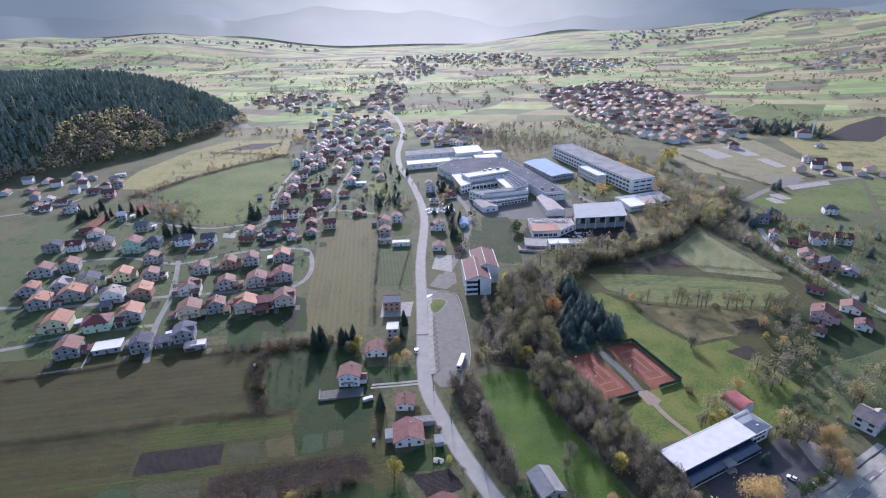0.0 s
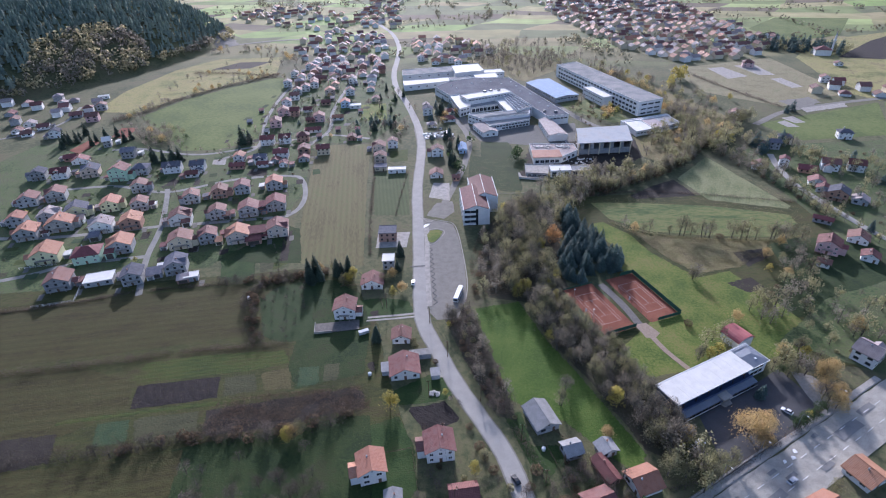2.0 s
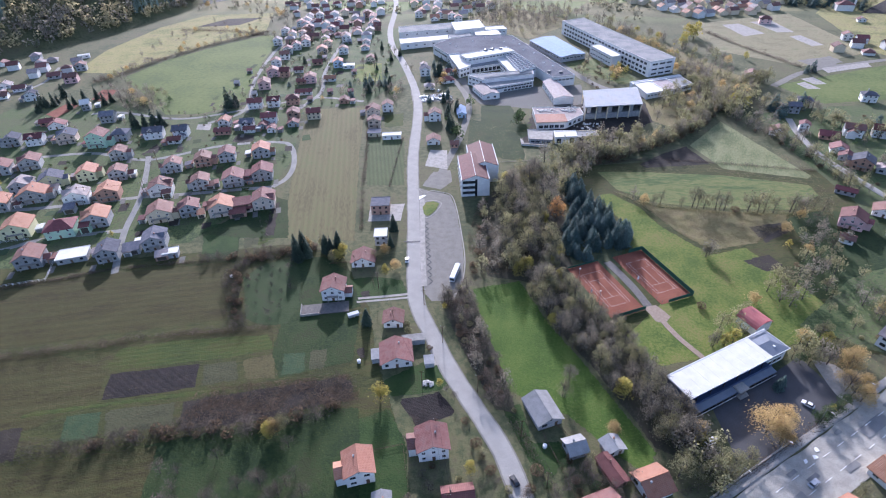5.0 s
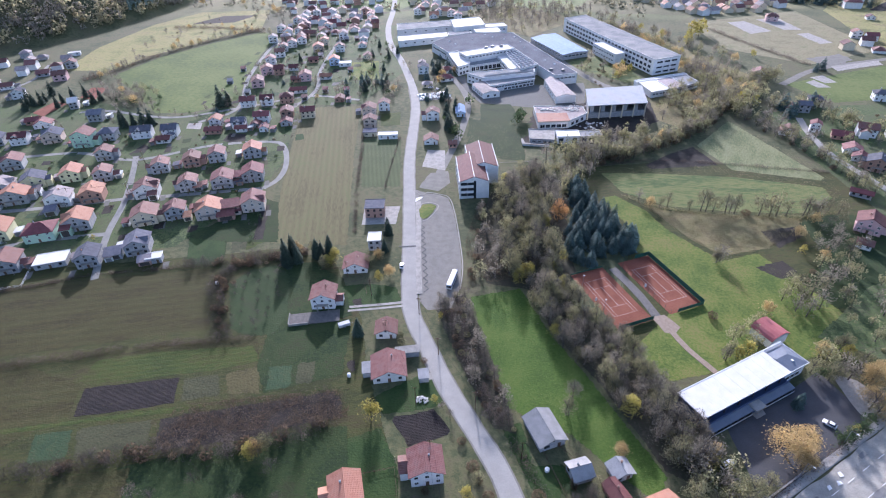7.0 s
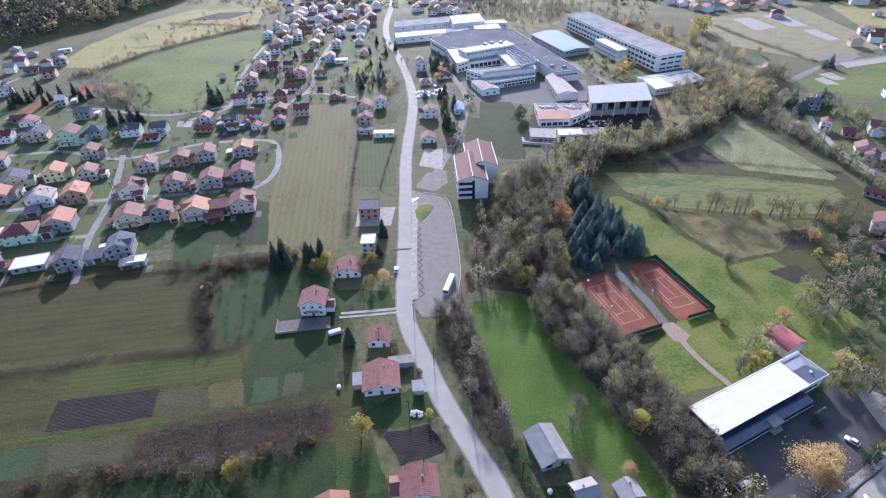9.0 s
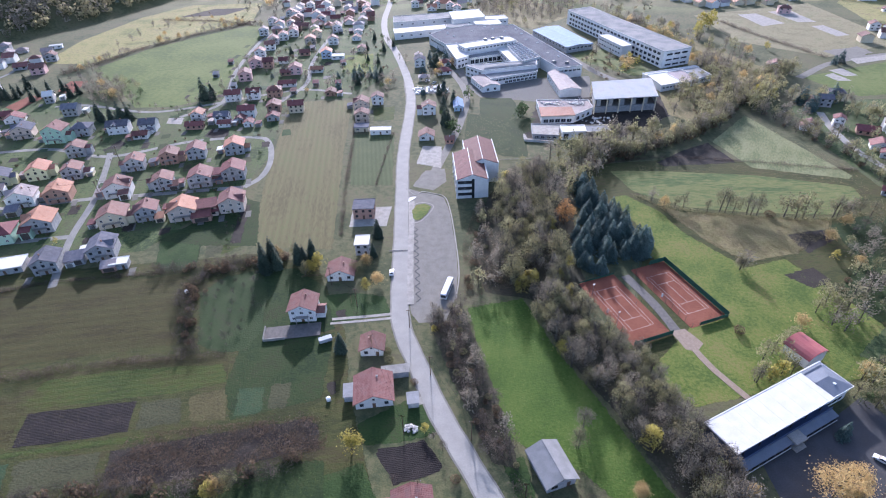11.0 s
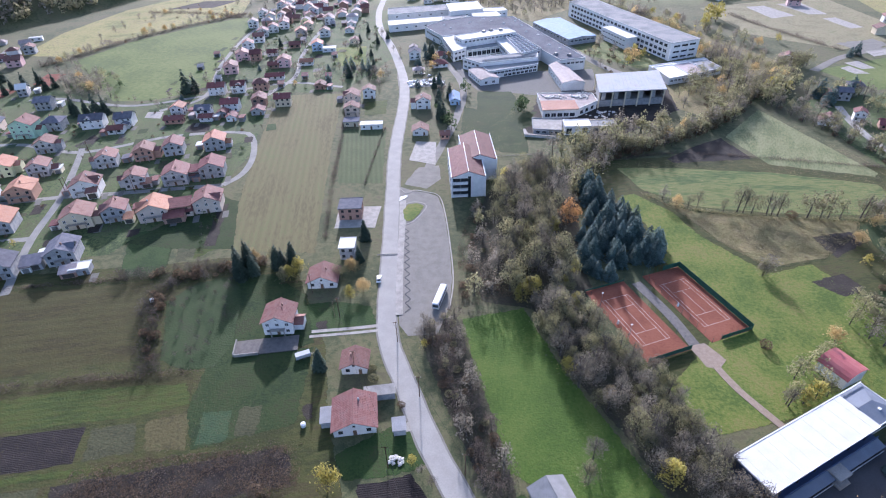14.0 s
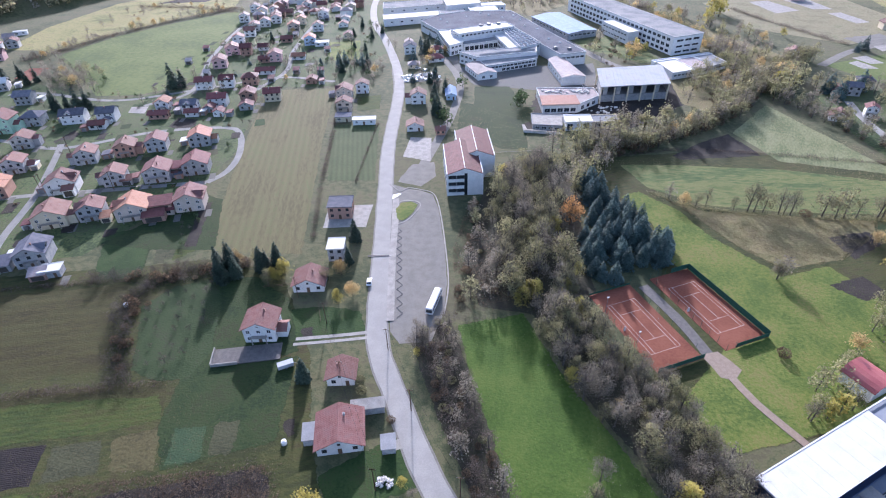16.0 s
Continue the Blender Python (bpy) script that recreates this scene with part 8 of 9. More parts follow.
house(-182.7, 630.9, 12, 9, 9, 2, "G", "w", "p")
house(-173.4, 584.1, 12, 9, 8, 2, "G", "w", "r")
house(-183.7, 743.1, 8, 9, 8, 2, "G", "b", "r")
house(-173.0, 718.7, 8, 8, 7, 2, "G", "w", "r")
house(-166.7, 684.5, 8, 8, 7, 2, "G", "w", "r")
house(-163.6, 654.3, 8, 8, 7, 1, "R", "w", "p")
house(-157.8, 621.0, 8, 8, 7, 1, "G", "w", "p")
house(-153.9, 598.9, 8, 8, 7, 1, "G", "w", "r")
house(-139.5, 562.6, 8, 8, 8, 1, "G", "c", "r")
house(-167.0, 541.1, 14, 9, 9, 2, "G", "l", "o")
house(-155.7, 537.5, 10, 11, 7, 1, "F", "w", "w")
house(-163.2, 500.3, 10, 10, 6, 1, "R", "w", "o")
house(-189.9, 547.9, 14, 9, 7, 1, "R", "b", "m")
house(-180.4, 495.9, 14, 10, 9, 2, "G", "p", "r")
house(-187.6, 491.5, 14, 8, 6, 1, "R", "b", "m")
house(-201.3, 524.1, 14, 8, 7, 1, "R", "w", "m")
house(-135.5, 447.3, 8, 7, 7, 1, "G", "b", "r")
house(-104.9, 420.9, 8, 10, 9, 2, "G", "s", "r")
house(-99.2, 399.2, 8, 9, 7, 2, "G", "s", "r")
house(-95.5, 431.2, 8, 8, 7, 2, "G", "w", "r")
house(-95.8, 383.8, 8, 9, 7, 1, "F", "c", "d")
house(-82.1, 379.4, 8, 13, 5, 1, "F", "w", "w")
house(-69.2, 281.8, 8, 10, 9, 2, "F", "b", "d")
house(-62.5, 251.3, 8, 6, 7, 2, "F", "u", "w")
house(-67.7, 233.6, 8, 11, 9, 1, "G", "w", "r")
house(-75.4, 208.1, 8, 10, 9, 2, "G", "w", "r")
house(-44.6, 192.3, 8, 8, 7, 1, "G", "w", "r")
house(-39.6, 172.3, 14, 12, 11, 1, "G", "w", "r")
house(-19.7, 132.8, 14, 10, 9, 2, "G", "w", "r")
house(-42.3, 121.8, 20, 9, 9, 2, "G", "w", "o")
house(-32.7, 111.7, 12, 5, 4, 1, "G", "u", "g")
house(-34.1, 105.0, 12, 6, 4, 1, "G", "u", "p")
house(-9.4, 115.6, 14, 9, 6, 1, "R", "b", "m")
house(17.5, 150.6, 26, 9, 12, 1, "G", "u", "g")
house(27.8, 136.7, 22, 6, 6, 1, "R", "u", "g")
house(40.1, 138.3, 25, 6, 5, 1, "G", "u", "g")
house(38.8, 129.2, 30, 4.5, 10, 1, "G", "b", "m")
house(35.1, 116.2, 26, 9, 9, 1, "R", "w", "r")
house(50.8, 126.2, 26, 9, 9, 1, "R", "w", "o")
house(106.2, 121.8, 30, 9, 8, 1, "R", "w", "o")
house(125.7, 136.3, 30, 10, 9, 1, "G", "w", "o")
house(156.9, 196.3, 40, 10, 9, 2, "G", "w", "p")
house(187.5, 401.9, -20, 10, 8, 1, "G", "w", "r")
house(206.5, 407.4, -20, 6, 6, 2, "G", "w", "m")
house(218.6, 396.8, -20, 11, 8, 1, "R", "b", "m")
house(236.5, 403.0, -20, 11, 9, 2, "R", "w", "r")
house(253.6, 401.9, -20, 10, 9, 2, "R", "w", "m")
house(215.6, 375.4, -20, 10, 8, 1, "G", "w", "r")
house(214.9, 364.3, -30, 8, 7, 1, "G", "w", "m")
house(218.8, 353.0, -30, 11, 10, 2, "G", "b", "d")
house(229.9, 347.6, -30, 9, 8, 1, "G", "u", "p")
house(182.1, 286.0, -30, 11, 10, 2, "G", "p", "m")
house(204.1, 298.1, -30, 10, 9, 1, "G", "w", "r")
house(172.6, 269.8, -30, 6, 5, 1, "R", "w", "r")
house(200.0, 277.8, -30, 8, 7, 1, "G", "w", "m")
house(194.4, 319.2, -30, 10, 4, 1, "R", "u", "m")
house(205.3, 443.9, -10, 8, 7, 1, "G", "c", "r")
house(213.0, 442.9, -10, 8, 7, 2, "R", "u", "d")
house(226.1, 455.5, -10, 9, 8, 2, "H", "c", "d")
house(278.0, 469.0, -10, 10, 8, 2, "H", "w", "d")
house(210.3, 524.0, -20, 11, 9, 1, "G", "w", "r")
house(391.3, 718.7, -10, 8, 7, 1, "G", "w", "r")
house(341.5, 643.6, -10, 9, 8, 2, "G", "w", "r")
house(351.3, 632.9, -10, 9, 8, 1, "R", "c", "o")
house(285.9, 711.9, -15, 12, 10, 2, "H", "p", "r")
house(-55.4, 415.0, 8, 9, 8, 2, "G", "w", "r")
house(-51.1, 373.9, 8, 9, 8, 1, "G", "w", "r")
house(-35.8, 368.1, 8, 5, 5, 1, "R", "b", "r")
house(-36.1, 426.6, 8, 6, 15, 1, "G", "l", "l")
house(-69.3, 483.7, 10, 8, 7, 1, "H", "c", "p")
house(-78.0, 519.5, 10, 9, 9, 2, "G", "w", "d")
house(-55.5, 500.5, 20, 11, 9, 1, "H", "w", "m")
house(-57.5, 522.5, 20, 10, 9, 1, "H", "w", "m")
house(-82.8, 541.8, 10, 6, 6, 1, "G", "u", "p")
house(-75.8, 733.2, 10, 9, 8, 2, "G", "w", "r")
house(-90.6, 736.4, 10, 9, 8, 2, "G", "w", "r")
house(-118.4, 742.7, 10, 9, 8, 2, "G", "w", "p")
house(-96.4, 724.9, 10, 9, 8, 1, "G", "w", "r")
house(-65.9, 718.4, 10, 9, 8, 2, "G", "w", "r")
house(-446.5, 463.0, 25, 10, 8, 1, "R", "w", "r")
house(-467.0, 470.1, 25, 10, 8, 1, "G", "w", "p")
house(-416.4, 441.4, 25, 9, 8, 2, "G", "w", "d")
house(-475.9, 529.0, 30, 9, 8, 2, "G", "w", "p")
house(-453.2, 562.3, 30, 11, 5, 1, "F", "w", "w")
house(-438.9, 499.1, 25, 11, 9, 1, "R", "u", "r")
house(-412.6, 488.0, 25, 11, 10, 2, "R", "p", "r")
house(-427.0, 522.8, 25, 9, 8, 2, "G", "u", "r")
house(-351.0, 422.2, 30, 6, 9, 2, "R", "u", "w")
house(-447.7, 443.6, 25, 9, 8, 1, "R", "w", "r")
house(-463.6, 450.2, 25, 9, 8, 1, "G", "w", "r")
house(-348.8, 384.1, 25, 12, 8, 1, "G", "w", "m")
house(-314.9, 398.8, 15, 10, 9, 2, "R", "u", "d")
house(-361.5, 389.2, 25, 9, 7, 1, "R", "b", "m")


def link(x, y, turn, w, d, h_, wall, roof, label):
    """A low range between or beside two houses under one shallow roof."""
    b = thing("annex", pose(x, y, 0, 0, 0, turn), label, "annex")
    part("wall", Shape().box(-w / 2, -d / 2, -0.2, w / 2, d / 2, h_).mesh("wall", W[wall]), b)
    part("roof", Shape().solid([(-w / 2 - .3, -d / 2 - .5, h_ + .02), (w / 2 + .3, -d / 2 - .5, h_ + .02), (w / 2 + .3, d / 2 + .3, h_ + 1.3), (-w / 2 - .3, d / 2 + .3, h_ + 1.3)],
                               [(-w / 2 - .3, -d / 2 - .5, h_ + .2), (w / 2 + .3, -d / 2 - .5, h_ + .2), (w / 2 + .3, d / 2 + .3, h_ + 1.5), (-w / 2 - .3, d / 2 + .3, h_ + 1.5)]).mesh("roof", R[roof]), b)
    # thin dark panel on the closed wall paints the shade inside an open front
    part("opening", Shape().box(-w * 0.36, -d / 2 - 0.04, 0.2, w * 0.36, -d / 2 + 0.02, h_ - 0.5).mesh("opening", "trim_dark"), b, "dark panel painting the shade of an open front")
    return b


link(-150, 277, 20, 10, 7, 5.2, "b", "m", "two-storey link with maroon roof between two houses")
link(-150, 270.5, 20, 9, 5, 3.0, "b", "m", "low open shed with maroon roof beside a house")
link(-161, 311.5, 18, 7, 6, 4.6, "u", "m", "link with maroon roof between two grey houses")
link(-171, 268, 22, 4, 4, 2.6, "c", "o", "small cream shed with orange roof")
link(-191, 232, 23, 8, 6, 3.0, "u", "d", "grey-roofed lean-to beside a house")
link(-172, 228, 22, 6, 4, 2.6, "b", "p", "low shed with faded roof in the gardens")
link(-229, 249, 23, 5, 6, 4.2, "g", "m", "mint green side wing with maroon roof")
link(-181.5, 300, 22, 5, 4, 2.6, "u", "r", "small red-roofed lean-to beside a house")
link(-203, 288, 23, 5, 5, 3.6, "w", "r", "white side wing with red roof")
link(-278, 287, 23, 7, 5, 3.2, "w", "p", "low grey-roofed annex beside a house")
link(-252, 267, 23, 6, 5, 3.2, "u", "d", "low slate-roofed annex beside a house")
rnd_g = random.Random(77)
TAKEN = [(o.location.x, o.location.y) for o in bpy.data.objects if o.name.split(".")[0] in ("house", "annex", "garage")]
for i in range(12):
    for j in range(11):
        gx_, gy_ = -320 + 17 * i + rnd_g.uniform(-4, 4) + 3 * j, 205 + 19 * j + 6.5 * i * 0.9 + rnd_g.uniform(-4, 4) - 14
        w_, d_ = rnd_g.uniform(4, 8), rnd_g.uniform(6, 11)
        if gy_ < 200 + (gx_ + 300) * 0.27 + 12 or gx_ > -142 or any(math.hypot(gx_ - a, gy_ - b) < 9.5 for a, b in TAKEN):
            continue
        c_, s__ = math.cos(radians(20)), math.sin(radians(20))
        ring_ = [(gx_ + u * c_ - v * s__, gy_ + u * s__ + v * c_) for u, v in ((-w_ / 2, -d_ / 2), (w_ / 2, -d_ / 2), (w_ / 2, d_ / 2), (-w_ / 2, d_ / 2))]
        k_ = rnd_g.choice(("garden_green", "garden_green", "bare_earth", "weedy", "strip_green", "lawn", "cabbage"))
        area("field", ring_, 0.014, k_, {"garden_green": "green lawn", "strip_green": "rough green grass", "lawn": "dull green lawn", "bare_earth": "dark dug garden", "weedy": "dry garden", "cabbage": "vegetable garden"}[k_] + " plot among the village houses", 0.4, soft=0.8)

for i in range(9):
    for j in range(16):
        gx_, gy_ = -246 + 13.5 * i + rnd_g.uniform(-4, 4) - 1.2 * j, 434 + 17 * j + 2.5 * i + rnd_g.uniform(-4, 4)
        w_, d_ = rnd_g.uniform(4, 8), rnd_g.uniform(7, 12)
        road_ = -72 - (gy_ - 430) * 0.33
        if gx_ > road_ - 12 or any(math.hypot(gx_ - a, gy_ - b) < 8.5 for a, b in TAKEN) or rnd_g.random() < 0.3:
            continue
        ring_ = [(gx_ + u, gy_ + v + 0.2 * u) for u, v in ((-w_ / 2, -d_ / 2), (w_ / 2, -d_ / 2), (w_ / 2, d_ / 2), (-w_ / 2, d_ / 2))]
        if rnd_g.random() < 0.22:
            link(gx_, gy_, 12, 4.5, 4, 2.6, rnd_g.choice("uwb"), rnd_g.choice("rmpg"), "small garden shed in the upper village")
            continue
        k_ = rnd_g.choice(("garden_green", "bare_earth", "weedy", "strip_green", "lawn", "cabbage", "drive_dull"))
        area("field", ring_, 0.014, k_, {"garden_green": "green lawn", "strip_green": "rough green grass", "lawn": "dull green lawn", "bare_earth": "dark dug garden", "weedy": "dry garden", "cabbage": "vegetable garden", "drive_dull": "grey paved yard"}[k_] + " plot among the upper houses", 0.4, soft=0.8)

# ---- far villages ----
rnd_v = random.Random(21)


def settlement(poly, n, turn, roofs="rrrpmo", walls="wwwcs", gap=15, group="houses of the far village", level=0):
    """Houses in loose rows over a patch of land, each a thing of its own."""
    xs, ys = [p[0] for p in poly], [p[1] for p in poly]
    got, tries = [], 0
    while len(got) < n and tries < n * 80:
        tries += 1
        x, y = rnd_v.uniform(min(xs), max(xs)), rnd_v.uniform(min(ys), max(ys))
        if not inside(x, y, poly) or any((x - a) ** 2 + (y - b) ** 2 < gap * gap for a, b in got):
            continue
        got.append((x, y))
        w, d, st = rnd_v.choice((9, 10, 11)), rnd_v.choice((8, 9, 10)), rnd_v.choice((1, 2, 2))
        kind, wall, roof = rnd_v.choice("GGRH"), rnd_v.choice(walls), rnd_v.choice(roofs)
        swap = kind == "R"
        if swap:
            w, d = d, w
        tn = turn + rnd_v.choice((0, 0, 90)) + rnd_v.uniform(-8, 8)
        h = thing("house", pose(x, y, float(height(x, y)) - 0.3, 0, 0, tn), "distant %s house with %s" % (WORDS[wall], ROOFS[roof]), "house", group)
        wm, rm = house_meshes(w, d, st, kind, wall, roof, 0)
        part("wall", wm, h)
        part("roof", rm, h)
    return got


settlement([(-250, 690), (-165, 720), (-180, 830), (-215, 930), (-300, 960), (-330, 840)], 60, 14, "rrmrp", "wwwbc", 15)
settlement([(-250, 620), (-150, 640), (-160, 700), (-250, 700)], 22, 14, "rrmrp", "wwwbc", 15)
settlement([(300, 600), (360, 640), (420, 560), (350, 590)], 10, -10, "rrm", "wwc", 16)
settlement([(330, 470), (420, 520), (440, 420), (340, 380)], 12, -15, "rrm", "wwc", 18)
settlement([(-560, 480), (-480, 470), (-400, 520), (-470, 560), (-560, 560)], 12, 25, "rpm", "wwu", 18)


def far_roofs(poly, n, seed, label, gap=14):
    """Small pale houses of distant hamlets, too many and too far to tell apart."""
    rnd = np.random.default_rng(seed)
    xs, ys = [p[0] for p in poly], [p[1] for p in poly]
    s, k, got, tries = Shape(), 0, [], 0
    while k < n and tries < n * 60:
        tries += 1
        x, y = rnd.uniform(min(xs), max(xs)), rnd.uniform(min(ys), max(ys))
        if not inside(x, y, poly) or any((x - a) ** 2 + (y - b) ** 2 < gap * gap for a, b in got):
            continue
        got.append((x, y))
        z = float(height(x, y))
        a, w, d, e = math.radians(14 + 90 * rnd.integers(0, 2) + rnd.uniform(-9, 9)), 5.5, 4.8, rnd.uniform(3.5, 6.2)
        wk, rk = rnd.choice([0, 1, 1]), rnd.choice([2, 2, 3, 5, 5])
        c, q = math.cos(a), math.sin(a)
        P = lambda u, v, h: (x + u * c - v * q, y + u * q + v * c, z + h)
        s.solid([P(-w, -d, -1), P(w, -d, -1), P(w, d, -1), P(-w, d, -1)], [P(-w, -d, e), P(w, -d, e), P(w, d, e), P(-w, d, e)], wk)
        for sg in (-1, 1):
            s.poly([P(-w - 0.5, sg * (d + 0.6), e - 0.3), P(w + 0.5, sg * (d + 0.6), e - 0.3), P(w + 0.5, 0, e + 3), P(-w - 0.5, 0, e + 3)][::sg], rk)
        for sg in (-1, 1):
            s.poly([P(sg * w, -d, e), P(sg * w, d, e), P(sg * w, 0, e + 2.7)][::sg], wk)
        k += 1
    return tagged(new("hamlet", s.mesh("hamlet", W["w"], W["c"], R["r"], R["p"], R["m"], R["o"])), label, "hamlet", kind="stuff")


for i, (poly, n) in enumerate(([[(-520, 2250), (-250, 2500), (100, 2300), (60, 1900), (-300, 1850)], 150], [[(-460, 1500), (-300, 1900), (-240, 1900), (-230, 1500)], 40], [[(60, 1500), (240, 1600), (420, 2000), (100, 2100)], 110], [[(400, 2300), (900, 2600), (1300, 2900), (500, 3000)], 140],
                             [[(760, 1500), (1000, 1500), (1050, 1750), (800, 1800)], 70], [[(1000, 1350), (1250, 1300), (1300, 1600), (1050, 1550)], 50], [[(-2300, 2100), (-1500, 2400), (-900, 2600), (-1000, 2900), (-2100, 2600)], 110], [[(-1500, 1700), (-1200, 1750), (-1250, 1950), (-1500, 1900)], 24], [[(-560, 1090), (-420, 1110), (-400, 1230), (-520, 1240)], 26], [[(1250, 2600), (1900, 2700), (1800, 3300), (1100, 3200)], 100])):
    far_roofs(poly, n, 50 + i, "scattered small houses of a distant hamlet")


def far_trees(n, seed, label):
    """Field trees, hedges and copses of the far valley."""
    rnd = np.random.default_rng(seed)
    V = []
    k = 0
    while k < n:
        x, y = rnd.uniform(-2400, 2400), rnd.uniform(760, 2200)
        if abs(x) > y * 0.95 or (-560 < x + 830 < 560 and 480 < y < 1250 and float(height(x, y)) > 2):
            continue
        L, a = rnd.uniform(5, 120), math.radians(rnd.choice((12, 102)) + rnd.uniform(-14, 14))
        m = int(L / 4)
        t = rnd.uniform(-L, L, m)
        wid = rnd.uniform(1.5, 9)
        px, py = x + t * math.cos(a) + rnd.normal(size=m) * wid, y + t * math.sin(a) + rnd.normal(size=m) * wid
        z = height(px, py)
        for q in range(4):
            V.append(np.stack([px + rnd.normal(size=m) * 2, py + rnd.normal(size=m) * 2, z + rnd.uniform(0.5, 6.5, m)], 1))
        k += 1
    V = np.concatenate(V)
    v, f = blades(V, 2.2, rnd)
    return tagged(new("far_trees", mesh_np("far_trees", v, f, "leaf_far")), label, "trees", kind="stuff")


far_roofs([(60, 1250), (180, 1330), (294, 1400), (340, 1100), (380, 870), (310, 760), (215, 735), (160, 800), (120, 930), (80, 1080)], 420, 41, "closely built far town of pale houses with red roofs", 12)
far_roofs([(-110, 720), (-140, 800), (-150, 900), (-60, 860), (-20, 800), (-60, 740)], 34, 42, "far houses beyond the factory", 16)
far_roofs([(-270, 1000), (-310, 1240), (-330, 1400), (-260, 1400), (-215, 1100), (-190, 980)], 60, 43, "far houses along the main road", 16)
far_roofs([(-560, 1090), (-330, 960), (-230, 1010), (-290, 1120), (-420, 1180)], 40, 44, "far houses across the fields", 18)
far_trees(420, 17, "hedgerows and copses over the far valley")
# full crowns in the gardens behind the sports hall
for k_, x, y, q in (("pale", 127, 226, 0.85), ("pale", 133, 230, 0.90), ("bare", 126, 217, 0.75), ("bare", 133, 222, 0.75), ("bare", 123, 220, 0.65), ("bare", 143, 238, 0.90), ("bare", 150, 242, 0.85), ("olive", 155, 242, 0.80), ("bare", 140, 238, 0.80), ("olive", 146, 229, 0.70), ("olive", 121, 190, 0.80), ("bare", 124, 186, 0.80), ("bare", 127, 184, 0.80), ("olive", 121, 194, 0.65), ("olive", 89, 192, 0.60), ("bare", 86, 190, 0.60), ("olive", 98, 197, 0.65), ("olive", 160, 215, 0.80), ("olive", 163, 212, 0.80), ("bare", 167, 222, 0.75), ("bare", 150, 265, 0.70), ("bare", 154, 263, 0.70), ("bare", 161, 269, 0.70), ("pale", 164, 264, 0.60)):
    tree(k_, x, y, 1.15 * q)
plant_woods()


# ---- the lay-by: island, kerbs, angled bays ----
area("island_grass", [(-43.6, 277), (-46.4, 287), (-44.9, 292.6), (-40.4, 294), (-36.5, 291.6), (-37.6, 285), (-40.4, 278.6)], 0.16, "meadow_lawn", "grassed traffic island in the lay-by", 0.1, "island")


def kerb(pts, label, w=0.35, h=0.2, k="concrete"):
    line = smooth(pts, 1.5)
    s = Shape()
    n = len(line)
    L, Rr = [], []
    for i, p in enumerate(line):
        d = (line[min(i + 1, n - 1)] - line[max(i - 1, 0)]).normalized()
        q = Vector((-d.y, d.x, 0)) * w / 2
        L.append(p + q), Rr.append(p - q)
    up = Vector((0, 0, h))
    for i in range(n - 1):
        a, b, c, d = L[i], Rr[i], Rr[i + 1], L[i + 1]
        s.poly((a + up, b + up, c + up, d + up)), s.poly((a, a + up, d + up, d)), s.poly((b + up, b, c, c + up))
    return tagged(new("kerb", s.mesh("kerb", k)), label, "kerb", kind="structure")


kerb([(-43.2, 275.5), (-46.9, 287.2), (-45.2, 293.3), (-40.2, 294.8), (-35.8, 292), (-37.2, 284.5), (-40.2, 277.6), (-43.2, 275.5)], "pale kerb round the traffic island", 0.6)
kerb([(-53, 309), (-47, 302.6), (-44, 306), (-37.5, 304.8), (-31.2, 301.6), (-26.9, 289), (-21.6, 263.5), (-17.6, 239), (-17.2, 222)], "kerb along the lay-by", 0.5)
kerb([(-49, 296), (-45, 272), (-42, 252), (-38.2, 230), (-36, 217)], "kerb between the road and the lay-by", 0.4)
strip("pavement", [(-47.6, 296), (-44.0, 274), (-41.0, 253), (-37.4, 231), (-34.8, 217)], 2.6, 0.14, "concrete", "worn concrete strip beside the bus bays")
# angled bus bays: a zigzag kerb
for i in range(11):
    y0 = 272.5 - i * 4.9
    x0 = -43.0 + (272.5 - y0) * 0.185
    kerb([(x0, y0), (x0 + 2.6, y0 - 2.4)], "dark zigzag kerb of a bus bay", 0.32, 0.22, "asphalt_dark")
    kerb([(x0 + 2.6, y0 - 2.6), (x0 + 0.9, y0 - 4.9)], "dark zigzag kerb of a bus bay", 0.32, 0.22, "asphalt_dark")
area("patch", [(-50.7, 252.2), (-42.3, 253.4), (-42.2, 252.6), (-50.6, 251.4)], 0.14, "asphalt_dark", "dark expansion strip across the road", 0.03, "road")
area("patch", [(-49.4, 295), (-47.2, 297.5), (-45.8, 300.2), (-47.2, 300.6), (-49.8, 299)], 0.16, "line_white", "white painted arrow patch at the lay-by", 0.1, "road marking")


# ---- vehicles ----
def wheel(parent, x, y, r, w):
    tyre = part("wheel", Shape().tube((0, -w / 2, r), (0, w / 2, r), r, r, 14).mesh("wheel", "rubber"), parent, m=pose(x, y, 0))
    part("rim", Shape().tube((0, -w / 2 - 0.01, r), (0, w / 2 + 0.01, r), r * 0.55, r * 0.55, 10).mesh("rim", "paint_silver"), tyre)


